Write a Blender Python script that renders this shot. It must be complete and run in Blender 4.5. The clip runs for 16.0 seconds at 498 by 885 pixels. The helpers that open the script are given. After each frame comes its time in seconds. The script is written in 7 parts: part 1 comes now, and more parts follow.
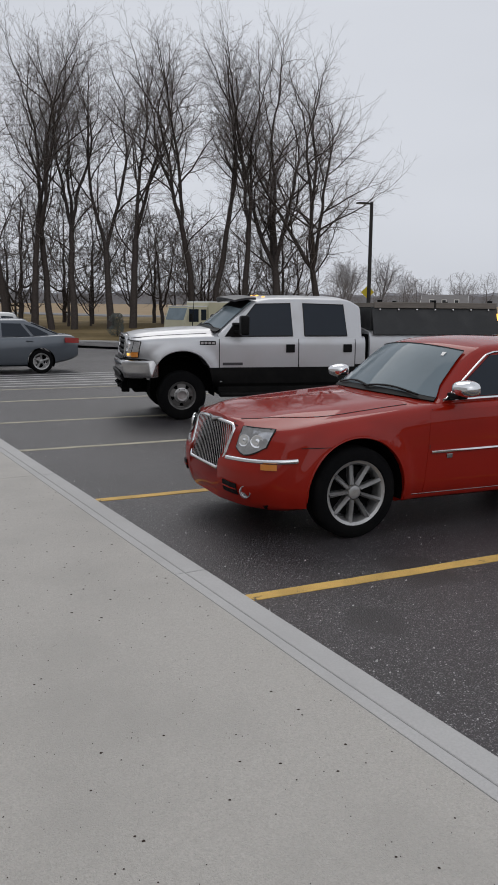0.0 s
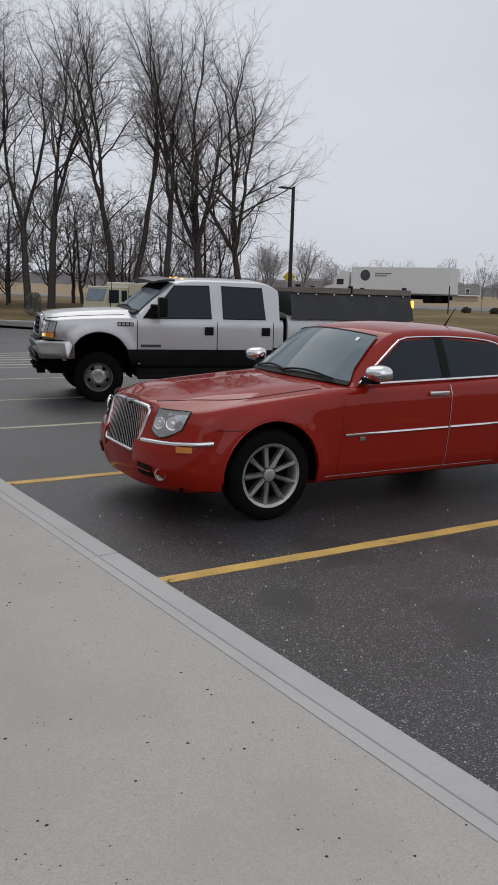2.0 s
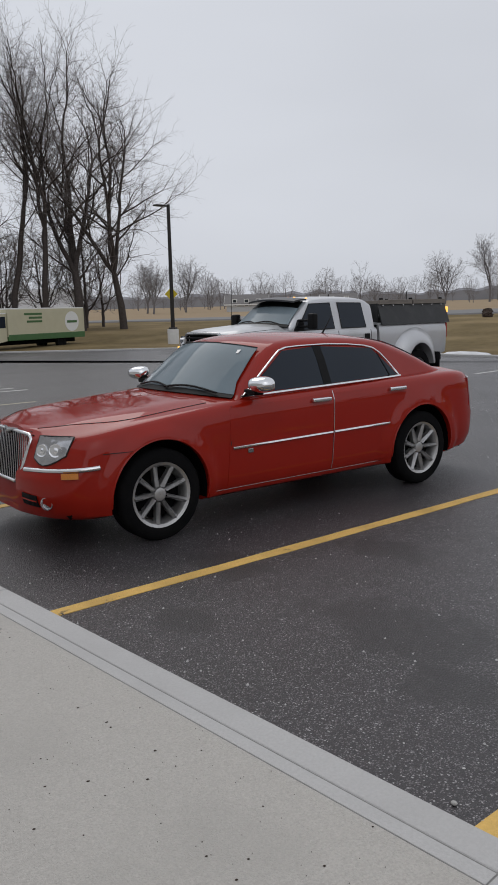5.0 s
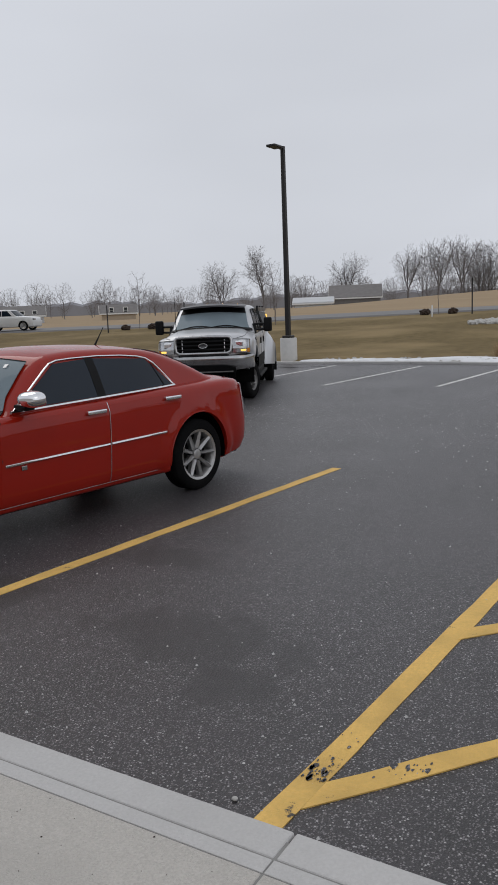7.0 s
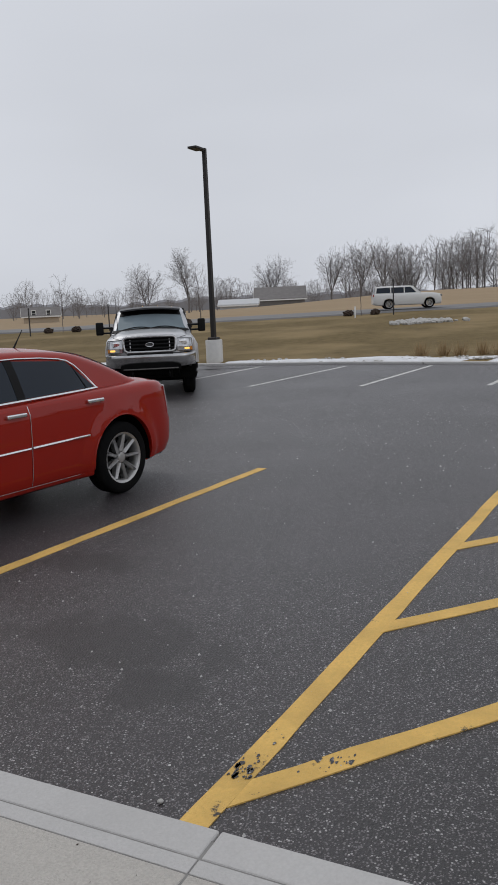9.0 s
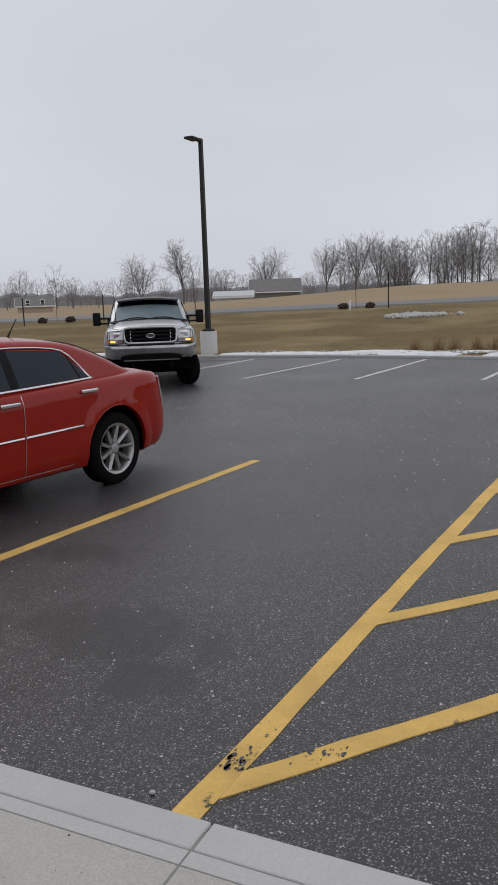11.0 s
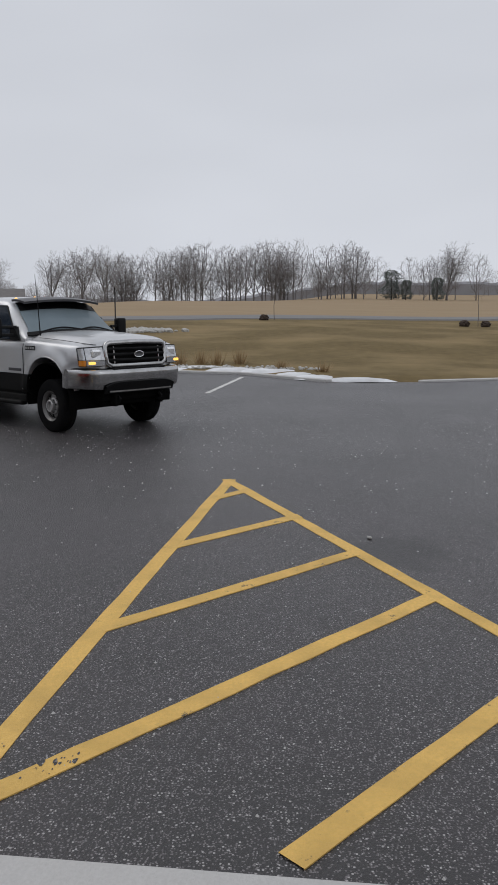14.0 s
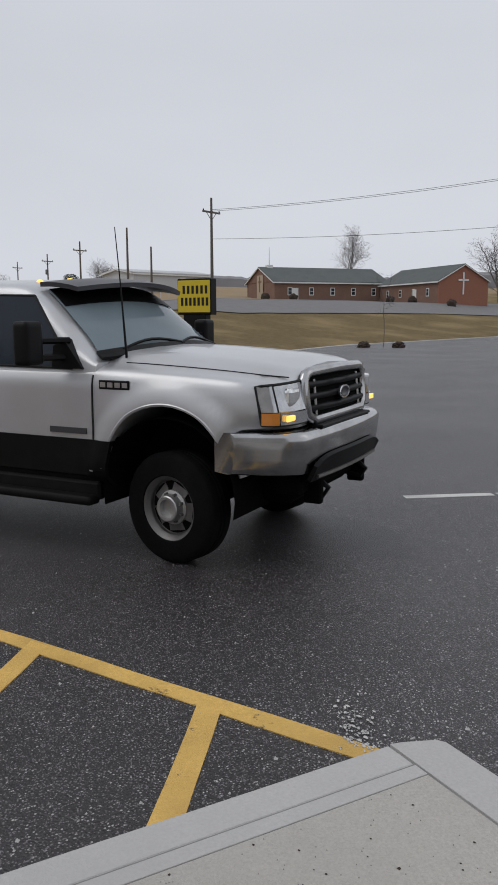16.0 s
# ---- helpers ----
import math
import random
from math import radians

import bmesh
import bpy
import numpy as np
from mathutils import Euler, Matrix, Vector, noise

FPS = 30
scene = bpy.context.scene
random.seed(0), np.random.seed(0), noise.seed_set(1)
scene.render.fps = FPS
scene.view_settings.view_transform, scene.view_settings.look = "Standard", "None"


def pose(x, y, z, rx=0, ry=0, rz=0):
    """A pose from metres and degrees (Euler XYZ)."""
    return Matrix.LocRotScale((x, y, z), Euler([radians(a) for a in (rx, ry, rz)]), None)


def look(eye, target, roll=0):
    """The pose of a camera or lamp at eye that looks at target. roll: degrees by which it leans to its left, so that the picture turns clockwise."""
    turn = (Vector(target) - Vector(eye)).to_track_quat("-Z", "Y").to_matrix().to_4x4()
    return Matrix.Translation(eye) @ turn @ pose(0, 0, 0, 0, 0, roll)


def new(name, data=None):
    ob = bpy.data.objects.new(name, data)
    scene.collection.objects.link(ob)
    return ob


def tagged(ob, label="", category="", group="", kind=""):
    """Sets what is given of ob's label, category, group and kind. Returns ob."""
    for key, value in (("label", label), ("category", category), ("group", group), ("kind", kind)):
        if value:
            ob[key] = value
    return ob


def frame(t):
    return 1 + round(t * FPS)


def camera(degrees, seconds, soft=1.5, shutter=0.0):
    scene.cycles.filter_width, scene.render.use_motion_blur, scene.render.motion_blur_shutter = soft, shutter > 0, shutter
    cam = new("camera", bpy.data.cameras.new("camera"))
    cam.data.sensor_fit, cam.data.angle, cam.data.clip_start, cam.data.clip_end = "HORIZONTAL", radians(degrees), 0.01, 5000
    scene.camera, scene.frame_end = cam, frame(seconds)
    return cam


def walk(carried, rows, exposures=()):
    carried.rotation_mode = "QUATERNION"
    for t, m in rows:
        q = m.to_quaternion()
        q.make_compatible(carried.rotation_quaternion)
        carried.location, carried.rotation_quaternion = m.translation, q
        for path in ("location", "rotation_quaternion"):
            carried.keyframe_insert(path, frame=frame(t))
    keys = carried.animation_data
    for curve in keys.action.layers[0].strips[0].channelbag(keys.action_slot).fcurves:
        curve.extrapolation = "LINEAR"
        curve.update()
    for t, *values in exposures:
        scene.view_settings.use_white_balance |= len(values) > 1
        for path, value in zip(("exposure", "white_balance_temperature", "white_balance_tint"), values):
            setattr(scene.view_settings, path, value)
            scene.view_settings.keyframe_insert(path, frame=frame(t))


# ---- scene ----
cam = camera(34.92, 16.0, 1.7)
PATH = [
    (0.0, (0.149, -0.509, 1.793), (2.1069, 2.9150, 1.1262), 0.52),
    (0.5, (0.143, -0.499, 1.787), (2.0776, 2.9288, 1.0755), 1.77),
    (1.0, (0.144, -0.505, 1.790), (2.0614, 2.9270, 1.0517), 2.17),
    (1.5, (0.150, -0.511, 1.788), (2.1605, 2.8668, 1.0462), 2.43),
    (2.0, (0.191, -0.536, 1.786), (2.4739, 2.6634, 1.0460), 1.77),
    (2.5, (0.202, -0.560, 1.789), (2.6669, 2.5020, 1.0495), 0.64),
    (3.0, (0.193, -0.546, 1.790), (2.6633, 2.5150, 1.0615), 0.27),
    (3.2, (0.189, -0.546, 1.789), (2.6550, 2.5209, 1.0719), 0.09),
    (5.3, (0.266, -0.545, 1.785), (3.0684, 2.2362, 1.1408), -1.80),
    (5.5, (0.268, -0.560, 1.784), (3.1675, 2.1194, 1.1406), -1.66),
    (6.0, (0.284, -0.582, 1.785), (3.4139, 1.8241, 1.1421), -1.64),
    (6.5, (0.303, -0.594, 1.790), (3.5561, 1.6433, 1.1476), -1.92),
    (7.0, (0.313, -0.622, 1.788), (3.6846, 1.4319, 1.1428), -2.25),
    (7.5, (0.325, -0.648, 1.783), (3.7981, 1.2276, 1.1364), -2.48),
    (8.0, (0.330, -0.664, 1.782), (3.8629, 1.0956, 1.1307), -2.64),
    (8.5, (0.331, -0.660, 1.778), (3.8709, 1.0858, 1.1297), -2.67),
    (9.0, (0.325, -0.657, 1.778), (3.8688, 1.0800, 1.1281), -2.57),
    (11.5, (0.334, -0.645, 1.771), (3.8869, 1.0555, 1.0726), -1.90),
    (12.0, (0.341, -0.650, 1.767), (3.8985, 1.0359, 1.0614), -1.87),
    (12.5, (0.371, -0.701, 1.763), (4.0212, 0.7732, 1.0524), -1.12),
    (13.0, (0.370, -0.709, 1.755), (4.2384, 0.0494, 1.0751), 0.26),
    (13.5, (0.294, -0.623, 1.741), (4.2038, -0.1010, 1.0756), -0.46),
    (14.0, (0.264, -0.681, 1.748), (4.1910, -0.2688, 1.1107), 0.24),
    (14.5, (0.251, -0.726, 1.750), (4.2028, -0.6816, 1.1331), 0.82),
    (15.0, (0.248, -0.742, 1.738), (4.1835, -1.1272, 1.1325), 1.28),
    (15.5, (0.216, -0.789, 1.733), (4.0384, -1.8018, 1.1273), 0.57),
    (15.8, (0.191, -0.859, 1.721), (3.8264, -2.4084, 1.0997), -0.22),
    (16.0, (0.203, -0.935, 1.706), (3.6614, -2.8449, 1.0799), -0.22),
]
walk(cam, [(t, look(eye, target, roll)) for t, eye, target, roll in PATH])


# ---- world and light: an even overcast winter sky ----
world = bpy.data.worlds.new("overcast_sky")
scene.world = world
world.use_nodes = True
wn, wl = world.node_tree.nodes, world.node_tree.links
sky = wn.new("ShaderNodeTexSky")
sky.sky_type, sky.sun_disc = "NISHITA", False
sky.sun_elevation, sky.sun_rotation = radians(38), radians(200)
sky.air_density, sky.dust_density = 1.0, 4.0
grey = wn.new("ShaderNodeHueSaturation")
grey.inputs["Saturation"].default_value = 0.12
wl.new(sky.outputs["Color"], grey.inputs["Color"])
cloud = wn.new("ShaderNodeMix")
cloud.data_type = "RGBA"
cloud.inputs["Factor"].default_value = 0.88
wl.new(grey.outputs["Color"], cloud.inputs["A"])
tex = wn.new("ShaderNodeTexCoord")
stretch = wn.new("ShaderNodeMapping")
stretch.inputs["Scale"].default_value = (1.0, 1.0, 3.0)
wl.new(tex.outputs["Generated"], stretch.inputs["Vector"])
veil = wn.new("ShaderNodeTexNoise")
veil.inputs["Scale"].default_value, veil.inputs["Detail"].default_value = 1.6, 3.0
wl.new(stretch.outputs["Vector"], veil.inputs["Vector"])
ramp = wn.new("ShaderNodeValToRGB")
ramp.color_ramp.elements[0].position, ramp.color_ramp.elements[1].position = 0.25, 0.8
ramp.color_ramp.elements[0].color = (5.95, 6.2, 6.78, 1)
ramp.color_ramp.elements[1].color = (7.0, 7.28, 7.92, 1)
wl.new(veil.outputs["Fac"], ramp.inputs["Fac"])
wl.new(ramp.outputs["Color"], cloud.inputs["B"])
wbg = wn["Background"]
wbg.inputs["Strength"].default_value = 0.1
wl.new(cloud.outputs["Result"], wbg.inputs["Color"])
sun = new("sun", bpy.data.lights.new("sun", "SUN"))
sun.data.energy, sun.data.angle, sun.data.color = 0.6, radians(40), (1.0, 0.97, 0.93)
sun.matrix_world = pose(0, 0, 30, 40, 0, 160)
scene.view_settings.exposure = 0.045

# ---- materials ----


def mat(name, color, rough=0.6, metal=0.0, vary=0.12, scale=8.0, bump=0.0, bump_scale=60.0, coat=0.0, spec=0.5,
        second=None, second_scale=1.5, second_amount=0.5, stretch_xyz=(1, 1, 1), random_amount=0.0, rough_vary=0.0):
    """A surface with grain and blotches: base colour varied at a fine and a coarse scale, with fine relief."""
    m = bpy.data.materials.new(name)
    m.use_nodes = True
    n, l = m.node_tree.nodes, m.node_tree.links
    b = n["Principled BSDF"]
    b.inputs["Roughness"].default_value, b.inputs["Metallic"].default_value = rough, metal
    b.inputs["Coat Weight"].default_value = coat
    b.inputs["Coat Roughness"].default_value = 0.04
    b.inputs["Specular IOR Level"].default_value = spec
    tc = n.new("ShaderNodeTexCoord")
    mp = n.new("ShaderNodeMapping")
    mp.inputs["Scale"].default_value = stretch_xyz
    l.new(tc.outputs["Object"], mp.inputs["Vector"])

    def noise_at(s, detail=4.0):
        q = n.new("ShaderNodeTexNoise")
        q.inputs["Scale"].default_value, q.inputs["Detail"].default_value = s, detail
        l.new(mp.outputs["Vector"], q.inputs["Vector"])
        return q

    fine = noise_at(scale)
    mix = n.new("ShaderNodeMix")
    mix.data_type = "RGBA"
    mix.inputs["A"].default_value = (*[c * (1 - vary) for c in color], 1)
    mix.inputs["B"].default_value = (*[min(1, c * (1 + vary)) for c in color], 1)
    l.new(fine.outputs["Fac"], mix.inputs["Factor"])
    out = mix.outputs["Result"]
    if second:
        coarse = noise_at(second_scale, 5.0)
        r = n.new("ShaderNodeValToRGB")
        r.color_ramp.elements[0].position, r.color_ramp.elements[1].position = 0.45, 0.68
        l.new(coarse.outputs["Fac"], r.inputs["Fac"])
        k = n.new("ShaderNodeMath")
        k.operation = "MULTIPLY"
        k.inputs[1].default_value = second_amount
        l.new(r.outputs["Color"], k.inputs[0])
        mix2 = n.new("ShaderNodeMix")
        mix2.data_type = "RGBA"
        l.new(k.outputs[0], mix2.inputs["Factor"])
        l.new(out, mix2.inputs["A"])
        mix2.inputs["B"].default_value = (*second, 1)
        out = mix2.outputs["Result"]
    if random_amount:
        oi = n.new("ShaderNodeObjectInfo")
        mr = n.new("ShaderNodeMapRange")
        mr.inputs["To Min"].default_value, mr.inputs["To Max"].default_value = 1 - random_amount, 1 + random_amount
        l.new(oi.outputs["Random"], mr.inputs["Value"])
        hs = n.new("ShaderNodeHueSaturation")
        l.new(mr.outputs["Result"], hs.inputs["Value"])
        l.new(out, hs.inputs["Color"])
        out = hs.outputs["Color"]
    l.new(out, b.inputs["Base Color"])
    if rough_vary:
        mr = n.new("ShaderNodeMapRange")
        mr.inputs["To Min"].default_value, mr.inputs["To Max"].default_value = rough - rough_vary, rough + rough_vary
        l.new(noise_at(second_scale * 1.3, 3.0).outputs["Fac"], mr.inputs["Value"])
        l.new(mr.outputs["Result"], b.inputs["Roughness"])
    if bump:
        bp = n.new("ShaderNodeBump")
        bp.inputs["Strength"].default_value, bp.inputs["Distance"].default_value = bump, 0.01
        l.new(noise_at(bump_scale, 3.0).outputs["Fac"], bp.inputs["Height"])
        l.new(bp.outputs["Normal"], b.inputs["Normal"])
    return m


def glow(name, color, strength, base=(0.5, 0.3, 0.05)):
    m = mat(name, base, 0.2, vary=0.05)
    b = m.node_tree.nodes["Principled BSDF"]
    b.inputs["Emission Color"].default_value = (*color, 1)
    b.inputs["Emission Strength"].default_value = strength
    return m


# ---- mesh helpers ----


def mesh_of(name, bm, materials, smooth=False):
    me = bpy.data.meshes.new(name)
    bm.normal_update()
    bm.to_mesh(me)
    bm.free()
    for m in materials if isinstance(materials, (list, tuple)) else [materials]:
        me.materials.append(m)
    if smooth:
        me.polygons.foreach_set("use_smooth", [True] * len(me.polygons))
        me.set_sharp_from_angle(angle=radians(smooth if smooth is not True else 38))
    return me


def part(name, bm, material, parent, label="", smooth=False, at=None):
    ob = new(name, mesh_of(name, bm, material, smooth))
    ob.parent = parent
    if at is not None:
        ob.matrix_basis = at
    return tagged(ob, label=label) if label else ob


def thing(name, m, label, category, group="", kind=""):
    ob = new(name)
    ob.empty_display_size = 0.2
    ob.matrix_basis = m
    return tagged(ob, label, category, group, kind)


def solid(name, bm, material, label, category="", group="", kind="", smooth=False, at=None):
    ob = new(name, mesh_of(name, bm, material, smooth))
    if at is not None:
        ob.matrix_basis = at
    return tagged(ob, label, category, group, kind)


def add_box(bm, lo, hi, bevel=0.0, segments=1, mi=0, m=None):
    """A box between two corners, its edges rounded by bevel."""
    x0, y0, z0 = lo
    x1, y1, z1 = hi
    vs = [bm.verts.new(p) for p in ((x0, y0, z0), (x1, y0, z0), (x1, y1, z0), (x0, y1, z0), (x0, y0, z1), (x1, y0, z1), (x1, y1, z1), (x0, y1, z1))]
    fs = [bm.faces.new([vs[i] for i in q]) for q in ((3, 2, 1, 0), (4, 5, 6, 7), (0, 1, 5, 4), (1, 2, 6, 5), (2, 3, 7, 6), (3, 0, 4, 7))]
    for f in fs:
        f.material_index = mi
    geom = list(vs)
    if bevel:
        es = list({e for f in fs for e in f.edges})
        r = bmesh.ops.bevel(bm, geom=es, offset=bevel, segments=segments, affect="EDGES", profile=0.6)
        geom = list({v for f in r["faces"] for v in f.verts} | {v for v in vs if v.is_valid})
        for f in {f for v in geom for f in v.link_faces}:
            f.material_index = mi
    if m is not None:
        bmesh.ops.transform(bm, matrix=m, verts=geom)
    return geom


def box(lo, hi, bevel=0.0, segments=1, m=None):
    bm = bmesh.new()
    add_box(bm, lo, hi, bevel, segments, 0, m)
    return bm


def ring(bm, centre, axis_u, axis_v, ru, rv, n, power=2.0):
    vs = []
    for i in range(n):
        a = 2 * math.pi * i / n
        c, s = math.cos(a), math.sin(a)
        c, s = math.copysign(abs(c) ** (2 / power), c), math.copysign(abs(s) ** (2 / power), s)
        vs.append(bm.verts.new(Vector(centre) + Vector(axis_u) * ru * c + Vector(axis_v) * rv * s))
    return vs


def bridge(bm, a, b, mi=0, closed=True):
    n = len(a)
    for i in range(n if closed else n - 1):
        f = bm.faces.new((a[i], a[(i + 1) % n], b[(i + 1) % n], b[i]))
        f.material_index = mi


def lathe(bm, profile, axis="z", n=24, centre=(0, 0, 0), mi=0, cap=True):
    """Turns a profile of (radius, height) round an axis."""
    u, v, w = {"z": ((1, 0, 0), (0, 1, 0), (0, 0, 1)), "y": ((0, 0, 1), (1, 0, 0), (0, 1, 0)), "x": ((0, 1, 0), (0, 0, 1), (1, 0, 0))}[axis]
    rings = [ring(bm, Vector(centre) + Vector(w) * h, u, v, r, r, n) for r, h in profile]
    for a, b in zip(rings, rings[1:]):
        bridge(bm, a, b, mi)
    if cap:
        for q, flip in ((rings[0], True), (rings[-1], False)):
            f = bm.faces.new(q[::-1] if flip else q)
            f.material_index = mi
    return rings


def tube(bm, points, radius, n=8, mi=0, cap=True):
    """A round bar along points; radius a number or one for each point."""
    pts = [Vector(p) for p in points]
    rs = radius if isinstance(radius, (list, tuple)) else [radius] * len(pts)
    rings = []
    side = None
    for i, p in enumerate(pts):
        d = (pts[min(i + 1, len(pts) - 1)] - pts[max(i - 1, 0)]).normalized()
        if side is None:
            side = d.orthogonal().normalized()
        side = (side - d * side.dot(d)).normalized()
        rings.append(ring(bm, p, side, d.cross(side), rs[i], rs[i], n))
    for a, b in zip(rings, rings[1:]):
        bridge(bm, a, b, mi)
    if cap:
        bm.faces.new(rings[0][::-1]).material_index = mi
        bm.faces.new(rings[-1]).material_index = mi


def prism(bm, outline, y0, y1, axis="y", mi=0):
    """Extrudes an outline of (a, b) from y0 to y1 along an axis."""
    def at(a, b, c):
        return {"y": (a, c, b), "z": (a, b, c), "x": (c, a, b)}[axis]
    lo = [bm.verts.new(at(a, b, y0)) for a, b in outline]
    hi = [bm.verts.new(at(a, b, y1)) for a, b in outline]
    bridge(bm, lo, hi, mi)
    bm.faces.new(lo[::-1]).material_index = mi
    bm.faces.new(hi).material_index = mi
    bmesh.ops.recalc_face_normals(bm, faces=bm.faces[:])


def smoothstep(a, b, x):
    t = min(1.0, max(0.0, (x - a) / (b - a)))
    return t * t * (3 - 2 * t)


# Edge of the asphalt lot, in plan.
LOT = [(-45, -3.5), (1.5, -3.5), (1.5, 60), (-2, 60), (10, 43), (13.2, 40.6), (20.8, 32.9), (24.2, 29.5), (24.6, 20), (24.6, 8), (23.6, 2), (21.2, -0.6), (21.6, -3.0),
       (23.2, -6.2), (30, -16), (39, -29), (48, -51), (60, -95), (-45, -95)]


def outside_lot(x, y):
    """Distance to the lot's edge, positive outside it."""
    best, inside = 1e9, False
    for (ax, ay), (bx, by) in zip(LOT, LOT[1:] + LOT[:1]):
        dx, dy = bx - ax, by - ay
        t = max(0.0, min(1.0, ((x - ax) * dx + (y - ay) * dy) / (dx * dx + dy * dy)))
        best = min(best, math.hypot(x - ax - t * dx, y - ay - t * dy))
        if (ay > y) != (by > y) and x < ax + (y - ay) * dx / dy:
            inside = not inside
    return -best if inside else best


def terrain(x, y):
    """Height of the land: the lot is level, the grass beyond it rises gently."""
    d = outside_lot(x, y)
    if d <= 0:
        return -0.08
    h = 0.10 * smoothstep(0.05, 0.9, d) + 0.036 * max(0.0, d - 1) * smoothstep(0, 16, d)
    side = smoothstep(0.2, 0.5, -y / max(x, 1.0))
    h += 0.095 * min(d, 25.0) * side * smoothstep(20, 34, x)
    h += 0.085 * min(max(0.0, d - 52.0), 24.0) * side * smoothstep(20, 34, x)
    h -= 0.026 * max(0.0, d - 14) * smoothstep(0, 60, y - 25)
    h -= 0.034 * max(0.0, d - 115) * smoothstep(-10, 40, y) * (1 - smoothstep(40, 90, y))
    return h + 0.05 * smoothstep(1, 4, d) * noise.noise((x * 0.25, y * 0.25, 0)) - 0.04 * (1 - smoothstep(0, 0.3, d))


# ---- ground materials ----


STAINS = ((3.75, 1.85, 0.42, 0.85), (3.31, 1.38, 0.22, 0.35), (6.06, -1.18, 0.6, 0.5), (3.82, 3.51, 0.35, 0.45), (4.9, 2.9, 0.30, 0.5), (3.0, 2.9, 0.22, 0.3), (5.2, -4.6, 0.9, 0.5))


def asphalt_material():
    m = mat("damp_asphalt", (0.022, 0.0183, 0.0202), 0.41, vary=0.6, scale=60, bump=0.9, bump_scale=90, second=(0.015, 0.0127, 0.0138), second_scale=0.33, second_amount=0.7, rough_vary=0.08, spec=0.72)
    n, l = m.node_tree.nodes, m.node_tree.links
    b = n["Principled BSDF"]
    src = b.inputs["Base Color"].links[0].from_socket
    tc = n.new("ShaderNodeTexCoord")
    # darker damp and oily blotches
    st = n.new("ShaderNodeTexNoise")
    st.inputs["Scale"].default_value, st.inputs["Detail"].default_value, st.inputs["Distortion"].default_value = 1.1, 6.0, 0.8
    l.new(tc.outputs["Object"], st.inputs["Vector"])
    sr = n.new("ShaderNodeMapRange")
    sr.inputs["From Min"].default_value, sr.inputs["From Max"].default_value = 0.51, 0.60
    sr.inputs["To Max"].default_value = 0.8
    l.new(st.outputs["Fac"], sr.inputs["Value"])
    sm = n.new("ShaderNodeMix")
    sm.data_type = "RGBA"
    l.new(sr.outputs["Result"], sm.inputs["Factor"])
    l.new(src, sm.inputs["A"])
    sm.inputs["B"].default_value = (0.014, 0.012, 0.0125, 1)
    out = sm.outputs["Result"]
    # pale chips of stone and grains of salt in the surface, at two sizes
    for scale, radius, color, amount in ((118.0, 0.43, (0.180, 0.165, 0.171), 0.92), (62.0, 0.26, (0.42, 0.405, 0.405), 0.94), (23.0, 0.085, (0.55, 0.54, 0.53), 0.95), (7.5, 0.05, (0.55, 0.54, 0.53), 0.95)):
        v = n.new("ShaderNodeTexVoronoi")
        v.inputs["Scale"].default_value = scale
        l.new(tc.outputs["Object"], v.inputs["Vector"])
        lt = n.new("ShaderNodeMath")
        lt.operation = "LESS_THAN"
        lt.inputs[1].default_value = radius
        l.new(v.outputs["Distance"], lt.inputs[0])
        sep = n.new("ShaderNodeSeparateColor")
        l.new(v.outputs["Color"], sep.inputs["Color"])
        pick = n.new("ShaderNodeMath")
        pick.operation = "GREATER_THAN"
        pick.inputs[1].default_value = 0.54 if scale > 100 else 0.74
        l.new(sep.outputs["Red"], pick.inputs[0])
        mul = n.new("ShaderNodeMath")
        mul.operation = "MULTIPLY"
        l.new(lt.outputs[0], mul.inputs[0])
        l.new(pick.outputs[0], mul.inputs[1])
        amt = n.new("ShaderNodeMath")
        amt.operation = "MULTIPLY"
        amt.inputs[1].default_value = amount
        l.new(mul.outputs[0], amt.inputs[0])
        mx = n.new("ShaderNodeMix")
        mx.data_type = "RGBA"
        l.new(amt.outputs[0], mx.inputs["Factor"])
        l.new(out, mx.inputs["A"])
        mx.inputs["B"].default_value = (*color, 1)
        out = mx.outputs["Result"]
    # old oil and damp stains with ragged edges
    wob = n.new("ShaderNodeTexNoise")
    wob.inputs["Scale"].default_value, wob.inputs["Detail"].default_value = 4.5, 6.0
    l.new(tc.outputs["Object"], wob.inputs["Vector"])
    for cx, cy, wide, deep in STAINS:
        mp = n.new("ShaderNodeMapping")
        mp.inputs["Location"].default_value = (-cx / wide, -cy / deep, 0)
        mp.inputs["Scale"].default_value = (1 / wide, 1 / deep, 1)
        l.new(tc.outputs["Object"], mp.inputs["Vector"])
        ln = n.new("ShaderNodeVectorMath")
        ln.operation = "LENGTH"
        l.new(mp.outputs["Vector"], ln.inputs[0])
        rag = n.new("ShaderNodeMath")
        rag.operation = "MULTIPLY_ADD"
        rag.inputs[1].default_value = 1.9
        l.new(wob.outputs["Fac"], rag.inputs[0])
        l.new(ln.outputs["Value"], rag.inputs[2])
        edge = n.new("ShaderNodeMapRange")
        edge.inputs["From Min"].default_value, edge.inputs["From Max"].default_value = 1.50, 1.85
        edge.inputs["To Min"].default_value, edge.inputs["To Max"].default_value = 0.72, 0.0
        l.new(rag.outputs[0], edge.inputs["Value"])
        dk = n.new("ShaderNodeMix")
        dk.data_type = "RGBA"
        l.new(edge.outputs["Result"], dk.inputs["Factor"])
        l.new(out, dk.inputs["A"])
        dk.inputs["B"].default_value = (0.010, 0.008, 0.0085, 1)
